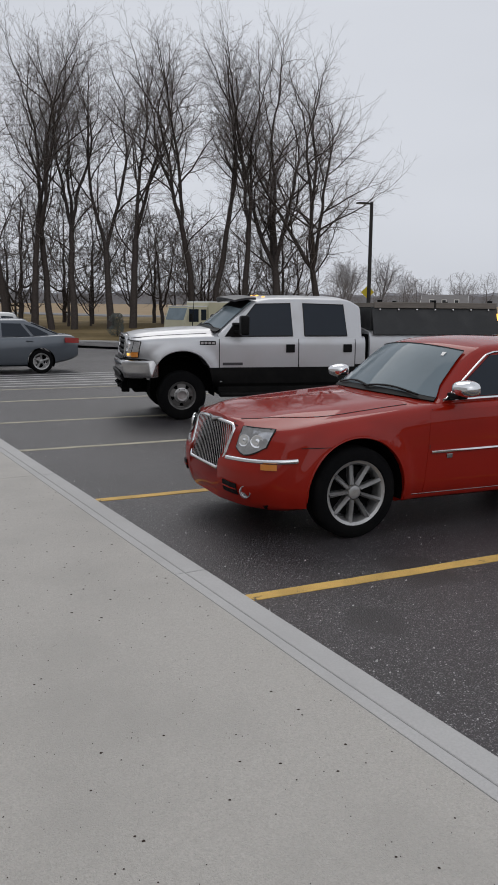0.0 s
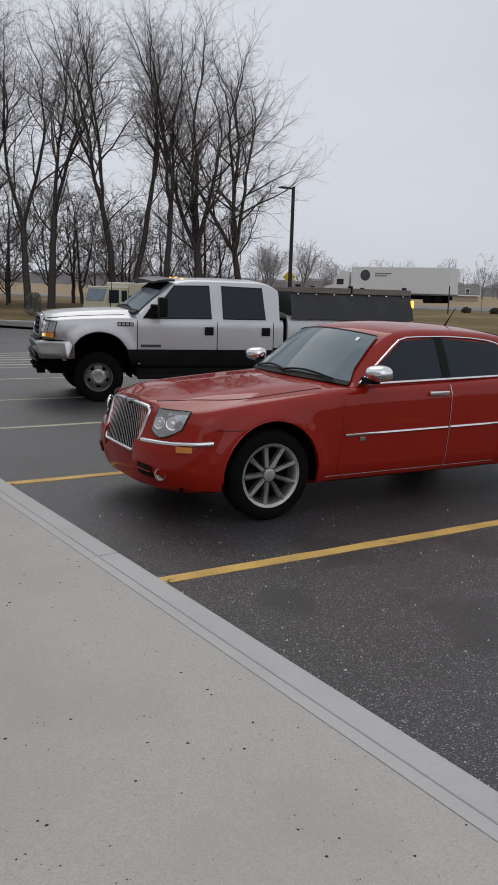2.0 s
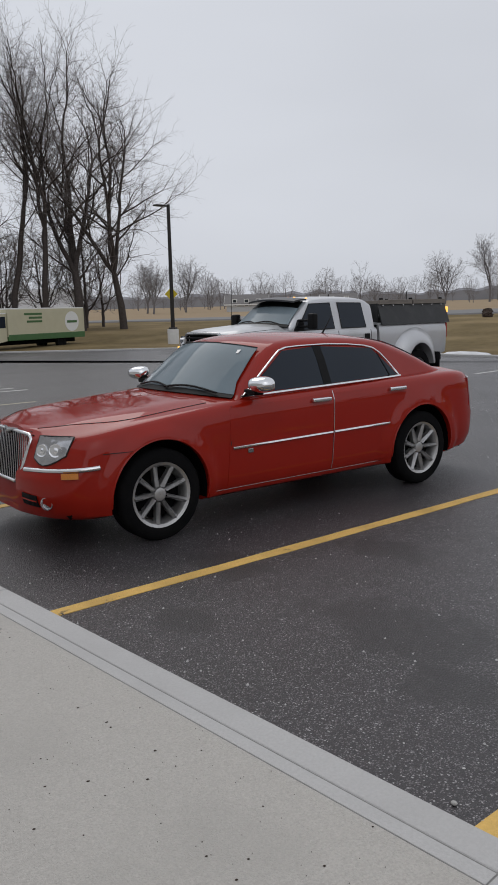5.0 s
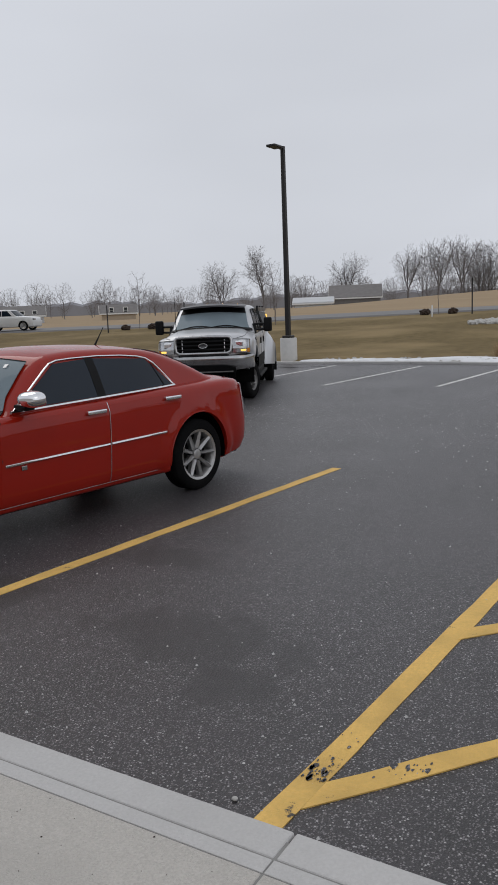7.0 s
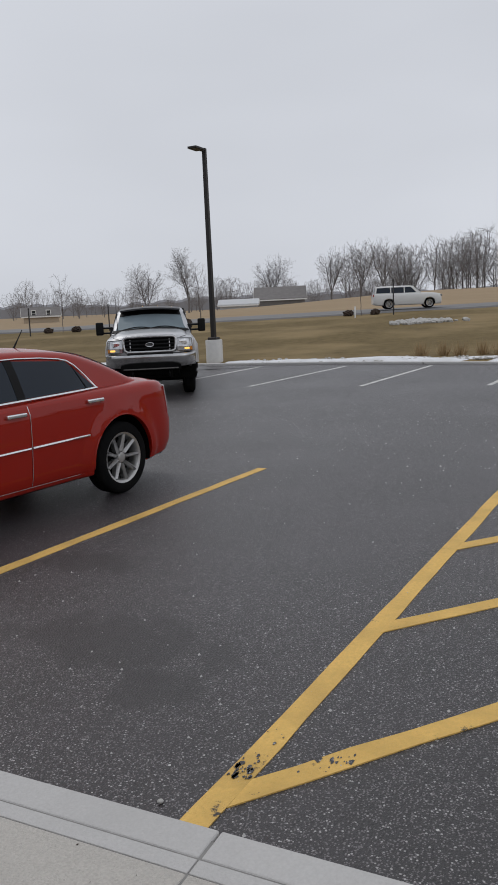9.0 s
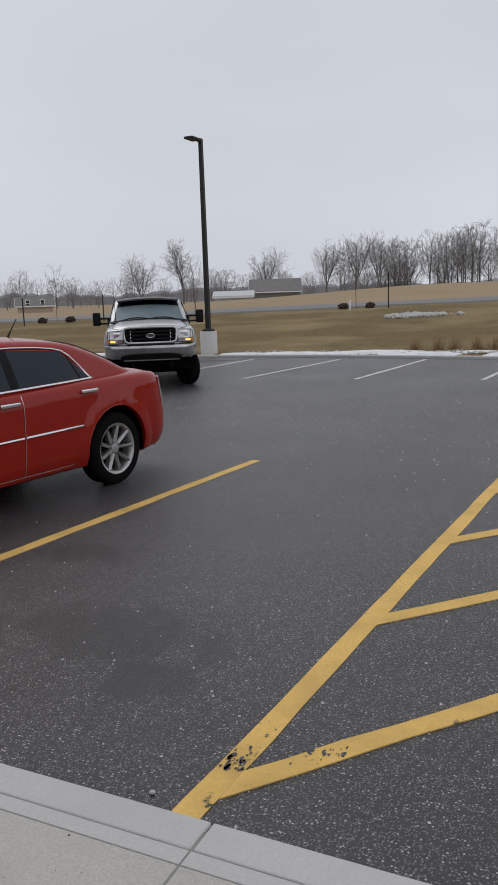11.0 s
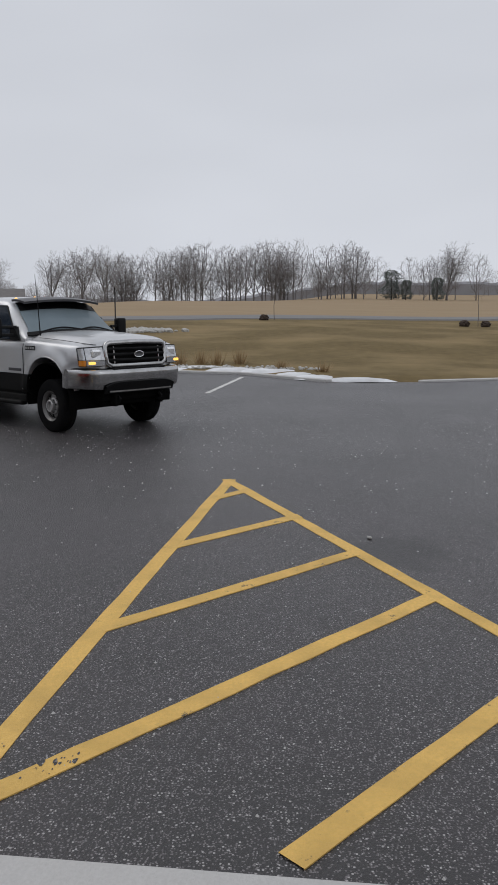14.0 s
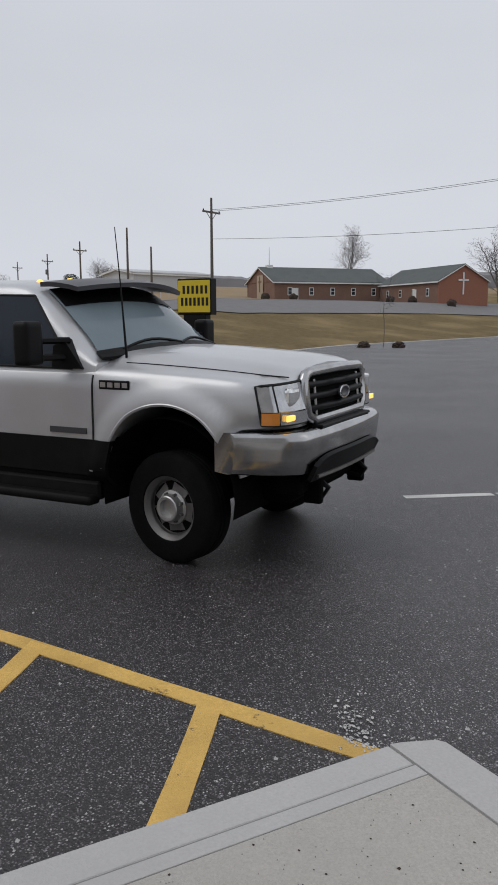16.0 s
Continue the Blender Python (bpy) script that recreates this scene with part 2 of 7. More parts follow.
        out = dk.outputs["Result"]
    l.new(out, b.inputs["Base Color"])
    return m


def land_material():
    """Brown mown grass near the lot, straw-coloured field beyond the road, both patchy."""
    m = mat("winter_grassland", (0.155, 0.115, 0.055), 0.95, vary=0.45, scale=2.6, bump=0.9, bump_scale=14, second=(0.27, 0.20, 0.105), second_scale=0.22, second_amount=0.85, spec=0.1)
    n, l = m.node_tree.nodes, m.node_tree.links
    b = n["Principled BSDF"]
    near = b.inputs["Base Color"].links[0].from_socket
    tc = n.new("ShaderNodeTexCoord")
    sep = n.new("ShaderNodeSeparateXYZ")
    l.new(tc.outputs["Object"], sep.inputs["Vector"])
    along = n.new("ShaderNodeMath")
    along.operation = "MULTIPLY_ADD"
    along.inputs[1].default_value = 0.405
    l.new(sep.outputs["Y"], along.inputs[0])
    l.new(sep.outputs["X"], along.inputs[2])
    wav = n.new("ShaderNodeTexNoise")
    wav.inputs["Scale"].default_value = 0.05
    l.new(tc.outputs["Object"], wav.inputs["Vector"])
    add = n.new("ShaderNodeMath")
    add.operation = "MULTIPLY_ADD"
    add.inputs[1].default_value = 14.0
    l.new(wav.outputs["Fac"], add.inputs[0])
    l.new(along.outputs[0], add.inputs[2])
    far = n.new("ShaderNodeMapRange")
    far.inputs["From Min"].default_value, far.inputs["From Max"].default_value = 74.0, 82.0
    l.new(add.outputs[0], far.inputs["Value"])
    fine = n.new("ShaderNodeTexNoise")
    fine.inputs["Scale"].default_value, fine.inputs["Detail"].default_value = 0.6, 6.0
    mp = n.new("ShaderNodeMapping")
    mp.inputs["Scale"].default_value = (1.0, 0.12, 1.0)
    l.new(tc.outputs["Object"], mp.inputs["Vector"])
    l.new(mp.outputs["Vector"], fine.inputs["Vector"])
    straw = n.new("ShaderNodeMix")
    straw.data_type = "RGBA"
    straw.inputs["A"].default_value, straw.inputs["B"].default_value = (0.26, 0.19, 0.115, 1), (0.38, 0.29, 0.19, 1)
    l.new(fine.outputs["Fac"], straw.inputs["Factor"])
    mx = n.new("ShaderNodeMix")
    mx.data_type = "RGBA"
    l.new(far.outputs["Result"], mx.inputs["Factor"])
    l.new(near, mx.inputs["A"])
    l.new(straw.outputs["Result"], mx.inputs["B"])
    l.new(mx.outputs["Result"], b.inputs["Base Color"])
    return m


def paint_material(name, color, wear=0.62):
    """Road paint, worn through to the asphalt in patches."""
    m = mat(name, color, 0.7, vary=0.22, scale=45, bump=0.6, bump_scale=110, second=[c * 0.72 for c in color], second_scale=2.8, second_amount=0.8)
    n, l = m.node_tree.nodes, m.node_tree.links
    b = n["Principled BSDF"]
    src = b.inputs["Base Color"].links[0].from_socket
    tc = n.new("ShaderNodeTexCoord")
    nz = n.new("ShaderNodeTexNoise")
    nz.inputs["Scale"].default_value, nz.inputs["Detail"].default_value, nz.inputs["Roughness"].default_value = 5.0, 9.0, 0.78
    l.new(tc.outputs["Object"], nz.inputs["Vector"])
    r = n.new("ShaderNodeValToRGB")
    r.color_ramp.elements[0].position, r.color_ramp.elements[1].position = wear, wear + 0.05
    l.new(nz.outputs["Fac"], r.inputs["Fac"])
    mx = n.new("ShaderNodeMix")
    mx.data_type = "RGBA"
    l.new(r.outputs["Color"], mx.inputs["Factor"])
    l.new(src, mx.inputs["A"])
    mx.inputs["B"].default_value = (0.05, 0.047, 0.045, 1)
    l.new(mx.outputs["Result"], b.inputs["Base Color"])
    return m


M_asphalt = asphalt_material()
M_land = land_material()
M_road = mat("pale_road_asphalt", (0.17, 0.165, 0.165), 0.8, vary=0.2, scale=1.5)
M_walk = mat("pale_brushed_concrete", (0.47, 0.445, 0.41), 0.82, vary=0.26, scale=110, bump=0.6, bump_scale=150, second=(0.405, 0.385, 0.355), second_scale=1.3, second_amount=0.75, random_amount=0.035)
M_kerb = mat("smooth_kerb_concrete", (0.47, 0.46, 0.45), 0.75, vary=0.14, scale=80, bump=0.3, bump_scale=120, second=(0.41, 0.40, 0.39), second_scale=2.5, second_amount=0.5, random_amount=0.03)
M_yellow = paint_material("worn_yellow_paint", (0.745, 0.47, 0.125), 0.605)
M_cream = paint_material("worn_pale_paint", (0.46, 0.42, 0.32), 0.62)
M_whitepaint = paint_material("worn_white_paint", (0.62, 0.61, 0.59), 0.62)
M_joint = mat("joint_filler", (0.23, 0.225, 0.215), 0.9, vary=0.3)
M_grit = mat("pale_salt_grains", (0.52, 0.51, 0.50), 0.6, vary=0.25, scale=40)
M_stone = mat("pale_rubble_stone", (0.42, 0.41, 0.39), 0.85, vary=0.3, scale=6)
M_snow = mat("dirty_snow", (0.72, 0.73, 0.75), 0.7, vary=0.12, scale=5, bump=0.5, bump_scale=12, second=(0.42, 0.40, 0.38), second_scale=1.4, second_amount=0.5)
M_mulch = mat("dark_shrub", (0.045, 0.030, 0.022), 0.95, vary=0.4, scale=12)
M_straw = mat("dry_ornamental_grass", (0.33, 0.23, 0.12), 0.9, vary=0.35, scale=5)
M_bark = mat("grey_brown_bark", (0.072, 0.061, 0.056), 0.95, vary=0.35, scale=7, bump=0.6, bump_scale=30, spec=0.1)
M_twig = mat("twig_bark", (0.16, 0.138, 0.130), 0.95, vary=0.25, scale=3, spec=0.1)
# twigs of far trees: distance haze is painted in as a paler grey
M_hazetwig = mat("haze_pale_twigs", (0.25, 0.236, 0.236), 0.95, vary=0.25, scale=0.6, spec=0.1)
# evergreen tone lightened towards grey, with the far haze in the colour
M_needle = mat("haze_greyed_evergreen", (0.115, 0.128, 0.118), 0.95, vary=0.4, scale=2, spec=0.1)
M_bronze = mat("dark_bronze_metal", (0.022, 0.019, 0.018), 0.5, 0.3, vary=0.15, scale=6)
M_footing = mat("whitewashed_concrete", (0.58, 0.57, 0.55), 0.85, vary=0.12, scale=7, bump=0.3, bump_scale=40)

# ---- land, lot, road ----


def axis_steps(lo, hi, near_lo, near_hi, fine, grow=1.22):
    xs = list(np.arange(near_lo, near_hi + 1e-6, fine))
    s, x = fine, near_lo
    left = []
    while x > lo:
        s *= grow
        x -= s
        left.append(max(x, lo))
    s, x = fine, near_hi
    right = []
    while x < hi:
        s *= grow
        x += s
        right.append(min(x, hi))
    return left[::-1] + xs + right


def land():
    xs, ys = axis_steps(-700, 900, 4, 52, 0.8), axis_steps(-800, 900, -55, 62, 0.8)
    verts = [(x, y, terrain(x, y)) for x in xs for y in ys]
    n = len(ys)
    faces = [(i * n + j, (i + 1) * n + j, (i + 1) * n + j + 1, i * n + j + 1) for i in range(len(xs) - 1) for j in range(n - 1)]
    me = bpy.data.meshes.new("ground")
    me.from_pydata(verts, [], faces)
    me.polygons.foreach_set("use_smooth", [True] * len(faces))
    me.materials.append(M_land)
    tagged(new("ground", me), "brown winter grass and straw-coloured field", kind="structure")


land()
bm = bmesh.new()
prism(bm, LOT, -0.25, 0.0, "z")
solid("road", bm, M_asphalt, "dark damp asphalt of the parking lot, speckled with salt", kind="structure")


def road_x(y):
    return 67.8 - 0.405 * y


def far_road():
    bm = bmesh.new()
    rows = []
    for i in range(70):
        y = -80 + 4.0 * i
        cx = road_x(y)
        rows.append([bm.verts.new((cx + o, y + 0.405 * o, terrain(cx + o, y + 0.405 * o) + z)) for o, z in ((-3.2, -0.1), (-3.0, 0.10), (0, 0.13), (3.0, 0.10), (3.2, -0.1))])
    for a, b in zip(rows, rows[1:]):
        bridge(bm, a, b, closed=False)
    bmesh.ops.recalc_face_normals(bm, faces=bm.faces[:])
    return solid("road_1", bm, M_road, "narrow pale grey country road across the grass", kind="structure")


far_road()
# the wide street in front of the church
bm = bmesh.new()
rows = []
street_near = ((60.2, -23.2), (56.1, -25.3), (55.6, -30.9), (62.2, -46.6), (65.8, -62.5), (67.9, -106.0))
street_far = ((62.1, -23.9), (68.9, -30.9), (72.3, -39.9), (84.0, -62.5), (87.7, -83.0), (87.0, -135.3))
for k in range(5):
    for i in range(24):
        p0, p1, q0, q1 = (Vector(v) for v in (street_near[k], street_near[k + 1], street_far[k], street_far[k + 1]))
        p, q = p0.lerp(p1, i / 24), q0.lerp(q1, i / 24)
        rows.append([bm.verts.new((w.x, w.y, terrain(w.x, w.y) + 0.07)) for w in (p.lerp(q, j / 12) for j in range(13))])
for a, b in zip(rows, rows[1:]):
    bridge(bm, a, b, closed=False)
bmesh.ops.recalc_face_normals(bm, faces=bm.faces[:])
solid("road_2", bm, M_road, "wide grey street passing the church", kind="structure")

# ---- painted lines ----


def line(name, a, b, width, material, label, z=0.004, ends=(None, None)):
    """A painted strip; an end may be cut along a direction given in ends."""
    a, b = Vector((*a, 0)), Vector((*b, 0))
    d = b - a
    bm = bmesh.new()
    n = max(2, int(d.length / 0.25))
    u, v = d.normalized(), Vector((-d.y, d.x, 0)).normalized()
    rows = []
    for i in range(n + 1):
        p = u * (d.length * i / n)
        w = width / 2
        j1, j2 = random.uniform(-0.006, 0.006), random.uniform(-0.006, 0.006)
        along = ends[0] if i == 0 else (ends[1] if i == n else None)
        if along is not None:
            e = Vector((*along, 0)).normalized()
            o = e * (w / max(0.2, abs(e.dot(v)))) * (1 if e.dot(v) > 0 else -1)
            rows.append([bm.verts.new(p + o - Vector((0, 0, z))), bm.verts.new(p + o), bm.verts.new(p - o), bm.verts.new(p - o - Vector((0, 0, z)))])
            continue
        rows.append([bm.verts.new(p + v * (w + j1) - Vector((0, 0, z))), bm.verts.new(p + v * (w + j1)), bm.verts.new(p - v * (w + j2)), bm.verts.new(p - v * (w + j2) - Vector((0, 0, z)))])
    for p, q in zip(rows, rows[1:]):
        bridge(bm, p, q, closed=False)
    bmesh.ops.recalc_face_normals(bm, faces=bm.faces[:])
    return solid(name, bm, material, label, kind="structure", at=Matrix.Translation((a.x, a.y, z)))


for i, (a, b) in enumerate((((2.25, 3.62), (8.40, 3.15)), ((2.25, 6.52), (8.2, 6.06)))):
    line("parking_line_%d" % (i + 1), a, b, 0.11, M_yellow, "worn yellow parking bay line")
for i, y in enumerate((9.46, 12.02, 14.95, 17.2)):
    line("parking_line_%d" % (i + 3), (2.25, y), (8.3, y - 0.46), 0.11, M_cream, "faded pale parking bay line")
for i in range(6):
    line("parking_line_%d" % (i + 7), (2.6 + 0.2 * i, 18.0 + 0.55 * i), (9.5, 17.1 + 0.72 * i), 0.10, M_whitepaint, "faded white hatched marking")
line("hatch_edge_1", (2.30, 0.70), (8.52, 0.385), 0.115, M_yellow, "yellow edge line of the hatched triangle")
line("hatch_edge_2", (8.52, 0.43), (2.30, -2.85), 0.11, M_yellow, "yellow edge line of the hatched triangle", 0.0048)
for i, (a, b) in enumerate((((7.66, 0.40), (8.05, 0.12)), ((6.05, 0.46), (7.05, -0.42)), ((4.42, 0.55), (6.05, -0.92)), ((2.72, 0.62), (5.17, -1.38)), ((2.58, -0.58), (4.22, -1.88)), ((2.46, -1.84), (3.20, -2.39)))):
    line("hatch_bar_%d" % (i + 1), a, b, 0.115, M_yellow, "yellow bar of the hatched triangle", 0.0056, ((6.22, -0.315) if i < 4 else None, (6.22, 3.28)))
for i, (a, b) in enumerate((((18.6, 10.35), (23.8, 10.3)), ((17.5, 7.70), (23.6, 7.32)), ((17.6, 4.93), (23.5, 4.66)), ((17.8, 2.12), (22.6, 1.86)))):
    line("bay_line_%d" % (i + 1), a, b, 0.11, M_whitepaint, "white parking bay line by the far kerb")
line("stop_mark_1", (5.95, -5.80), (5.62, -6.62), 0.12, M_whitepaint, "short whitish road mark")
line("stop_mark_2", (5.60, -6.66), (5.15, -7.9), 0.12, M_whitepaint, "short white road mark")
line("street_line_1", (15.6, -4.6), (14.2, -8.6), 0.10, M_whitepaint, "faded white lane mark")

# ---- sidewalk with kerb, slab by slab ----
KERB_X, KERB_H = 2.335, 0.14
SCRAPE = (2.66, -2.80)
walkway = thing("sidewalk", pose(0, 0, 0), "pale concrete sidewalk with a smooth kerb edge", "sidewalk", kind="structure")
part("joint_bed", box((-2.6, -2.80, 0.0), (2.28, 58, 0.137)), M_joint, walkway)
slab_ends = [-2.70, 0.49] + [7.23 + 6.74 * i for i in range(8)]
for y0, y1 in zip(slab_ends, slab_ends[1:]):
    for x0, x1 in ((-2.6, -0.12), (-0.115, 2.1208)):
        bm = box((x0 + 0.002, y0 + 0.003, 0.02), (x1 - 0.002, y1 - 0.003, KERB_H), 0.004, 1)
        part("slab", bm, M_walk, walkway)
kerb_ends = [-2.70, 0.49] + [3.86 + 3.37 * i for i in range(16)]
for y0, y1 in zip(kerb_ends, kerb_ends[1:]):
    bm = box((2.190, y0 + 0.003, 0.0), (KERB_X, y1 - 0.003, KERB_H + 0.001), 0.012, 3)
    part("kerb_stone", bm, M_kerb, walkway)
    part("edge_strip", box((2.1205, y0 + 0.003, 0.02), (2.185, y1 - 0.003, KERB_H + 0.0005), 0.0015, 1), M_kerb, walkway)
bm = bmesh.new()
prism(bm, [(-2.6, -2.895), (2.245, -2.895), (2.275, -2.875), (2.325, -2.75), (KERB_X, -2.705), (-2.6, -2.705)], 0.0, KERB_H + 0.001, "z")
part("kerb_stone", bm, M_kerb, walkway)
# bare spots where the yellow paint has come off
bm = bmesh.new()
rng = random.Random(17)
for i in range(70):
    if i < 52:
        x = 2.80 + abs(rng.gauss(0, 0.09)) * (1 if i % 3 else 2.2)
        y = 0.70 - 0.0506 * (x - 2.30) + rng.uniform(-0.05, 0.05)
    else:
        u = 0.13 + rng.gauss(0, 0.018)
        x, y = 2.72 + 2.45 * u + rng.uniform(-0.03, 0.03), 0.62 - 2.0 * u + rng.uniform(-0.04, 0.04)
    r = 0.0022 + 0.011 * rng.random() ** 3
    q = [bm.verts.new((x + 2.0 * r * rng.uniform(0.5, 1.3) * math.cos(a), y + r * rng.uniform(0.5, 1.3) * math.sin(a), 0.0066)) for a in (0, 0.9, 1.8, 2.7, 3.6, 4.5, 5.4)]
    bm.faces.new(q)
solid("worn_spots", bm, M_asphalt, "bare asphalt spots worn through the yellow paint", kind="stuff")
# pale scraped grit where the line meets the corner of the kerb
bm = bmesh.new()
rng = random.Random(41)
for i in range(150):
    x, y = SCRAPE[0] + rng.gauss(0, 0.13), SCRAPE[1] + rng.gauss(0, 0.045)
    y -= 0.35 * (x - SCRAPE[0])
    r, turn = 0.002 + 0.007 * rng.random() ** 2, rng.gauss(-0.35, 0.4)
    flake = []
    for k in range(6):
        u, w = 1.9 * r * math.cos(1.047 * k) * rng.uniform(0.6, 1.2), r * math.sin(1.047 * k) * rng.uniform(0.6, 1.2)
        flake.append(bm.verts.new((x + u * math.cos(turn) - w * math.sin(turn), y + u * math.sin(turn) + w * math.cos(turn), 0.0075)))
    bm.faces.new(flake)
solid("scraped_grit", bm, M_whitepaint, "pale scraped grit on the asphalt by the kerb corner", kind="stuff")
# crumbs and dark specks on the concrete
bm = bmesh.new()
rng = random.Random(5)
for i in range(2400):
    x, y = rng.uniform(-0.6, 2.1), rng.choice((rng.uniform(-2.6, -0.4), rng.uniform(0.5, 7)))
    r = 0.0014 + 0.006 * rng.random() ** 5
    q = [bm.verts.new((x + r * rng.uniform(0.6, 1.6) * math.cos(a), y + r * math.sin(a), KERB_H + 0.001)) for a in (0, 1.3, 2.6, 3.9, 5.2)]
    top = bm.verts.new((x, y, KERB_H + 0.004))
    for a, b in zip(q, q[1:] + q[:1]):
        bm.faces.new((a, b, top))
solid("crumbs", bm, M_mulch, "dark crumbs of soil on the concrete", kind="stuff")
# far kerb, stone by stone
far_kerb = thing("kerb", pose(0, 0, 0), "low pale concrete kerb along the grass", "kerb", kind="structure")
edge = [(10, 43), (13.2, 40.6), (20.8, 32.9), (24.2, 29.5), (24.6, 20), (24.6, 8), (23.6, 2), (21.2, -0.6)]
edge2 = [(21.6, -3.0), (23.2, -6.2), (30, -16), (39, -29), (48, -51)]
for e in (edge, edge2):
    for (ax, ay), (bx, by) in zip(e, e[1:]):
        L = math.hypot(bx - ax, by - ay)
        k = max(1, round(L / 3.0))
        a = math.degrees(math.atan2(by - ay, bx - ax))
        for i in range(k):
            u = i / k
            part("kerb_stone", box((0.01, -0.12, -0.05), (L / k - 0.01, 0.12, 0.075 if e is edge else 0.055), 0.025, 2), M_kerb, far_kerb, at=pose(ax + (bx - ax) * u, ay + (by - ay) * u, 0, 0, 0, a))
# loose salt and chips on the asphalt
bm = bmesh.new()
rng = random.Random(11)
for i in range(7600):
    if i < 4500:
        x, y = 2.4 + 15 * rng.random() ** 1.6, rng.uniform(-7, 14)
    elif i < 7100:
        x, y = rng.gauss(12.5, 1.7), rng.uniform(-6, 15)
    else:
        x, y = 2.45 + abs(rng.gauss(0, 0.32)), rng.gauss(-2.95, 0.28)
    r = (0.002 + 0.009 * rng.random() ** 2.2) * (1.15 if x > 8 else 0.85) * (0.6 if i >= 7100 else 1.0)
    q = [bm.verts.new((x + r * rng.uniform(0.7, 1.3) * math.cos(a), y + r * rng.uniform(0.7, 1.3) * math.sin(a), 0.0)) for a in (0.2, 1.7, 3.3, 4.8)]
    top = bm.verts.new((x + r * 0.2, y, r * 1.1))
    for a, b in zip(q, q[1:] + q[:1]):
        bm.faces.new((a, b, top))
solid("salt_grains", bm, M_grit, "pale grains of road salt and stone chips on asphalt", kind="stuff")
for x, y, r in ((2.56, 0.87, 0.013), (6.4, -1.0, 0.022)):
    bm = bmesh.new()
    bmesh.ops.create_icosphere(bm, subdivisions=2, radius=r)
    for v in bm.verts:
        v.co *= 1 + 0.25 * noise.noise(v.co * 40)
        v.co.z *= 0.6
    solid("pebble", bm, M_stone, "single pale pebble lying on the asphalt", "pebble", smooth=True, at=pose(x, y, r * 0.5))
# plain shop wall behind the camera, never in view, added to block sky light
solid("wall_west", box((-2.9, -2.6, 0), (-2.65, 40, 4.6)), M_footing, "unseen plain pale shop wall added behind the sidewalk", kind="structure")


# ---- vehicle materials ----
M_red = mat("red_metallic_paint", (0.300, 0.0120, 0.0042), 0.5, 0.0, vary=0.10, scale=400, coat=0.72, spec=0.03, second=(0.235, 0.012, 0.005), second_scale=3.0, second_amount=0.3)
M_silver = mat("silver_paint", (0.56, 0.565, 0.58), 0.38, 0.5, vary=0.05, scale=300, coat=0.5, second=(0.46, 0.45, 0.43), second_scale=1.6, second_amount=0.4)
M_lower = mat("dirty_dark_cladding", (0.006, 0.006, 0.006), 0.6, vary=0.3, scale=12, second=(0.020, 0.0185, 0.017), second_scale=3.0, second_amount=0.35, spec=0.12)
M_greycar = mat("grey_blue_paint", (0.10, 0.115, 0.135), 0.35, 0.4, vary=0.06, scale=300, coat=0.9)
M_whitecar = mat("white_paint", (0.66, 0.66, 0.65), 0.35, vary=0.05, scale=100, coat=0.6)
M_chrome = mat("chrome", (0.80, 0.80, 0.81), 0.14, 1.0, vary=0.05, scale=30, rough_vary=0.04)
M_dullchrome = mat("weathered_chrome", (0.46, 0.46, 0.465), 0.17, 1.0, vary=0.12, scale=14, second=(0.22, 0.21, 0.20), second_scale=4.0, second_amount=0.4)
M_alloy = mat("machined_alloy", (0.50, 0.495, 0.49), 0.38, 0.85, vary=0.12, scale=40, second=(0.30, 0.29, 0.28), second_scale=9, second_amount=0.4)
M_steelwheel = mat("dirty_steel_wheel", (0.17, 0.165, 0.16), 0.45, 0.6, vary=0.2, scale=16, second=(0.07, 0.066, 0.062), second_scale=6, second_amount=0.6)
M_tyre = mat("tyre_rubber", (0.006, 0.006, 0.0065), 0.9, vary=0.25, scale=30, bump=0.25, bump_scale=90, second=(0.014, 0.0135, 0.0125), second_scale=5, second_amount=0.4, spec=0.08)
M_black = mat("black_plastic", (0.006, 0.006, 0.0065), 0.5, vary=0.2, scale=30, spec=0.15)
# rubber seals and lettering; thin strips of it also paint shade in panel gaps
M_gap = mat("shadow_gap_rubber", (0.008, 0.008, 0.008), 0.8, vary=0.2)
# grime taken near black: deep shade under bodies and in recesses is included
M_under = mat("grimy_shaded_underside", (0.005, 0.005, 0.005), 0.95, vary=0.3, scale=10, spec=0.05)
M_tint = mat("dark_tinted_glass", (0.012, 0.019, 0.030), 0.03, vary=0.1, scale=3, spec=0.28)
# opaque windscreen; the sky's reflection is painted as a pale blue-grey base
M_screen = mat("windscreen_sky_tone", (0.19, 0.235, 0.26), 0.04, vary=0.25, scale=1.6, spec=0.08)
# lamp lens with light and dark blotches painted in as reflections
M_lens = mat("reflection_mottled_lens", (0.46, 0.465, 0.48), 0.10, 0.75, vary=0.6, scale=11, coat=1.0, bump=0.15, bump_scale=16)
M_reflector = mat("lamp_reflector", (0.85, 0.86, 0.88), 0.12, 0.9, vary=0.2, scale=20)
M_amber = mat("amber_lens", (0.65, 0.22, 0.02), 0.2, vary=0.15, scale=40, coat=0.8)
M_amber_on = glow("lit_amber_lens", (1.0, 0.55, 0.12), 1.3, (0.7, 0.35, 0.05))
M_tail = mat("red_lamp_lens", (0.32, 0.02, 0.02), 0.15, vary=0.2, scale=40, coat=1.0)
M_badge = mat("dark_badge", (0.05, 0.05, 0.055), 0.4, vary=0.1)
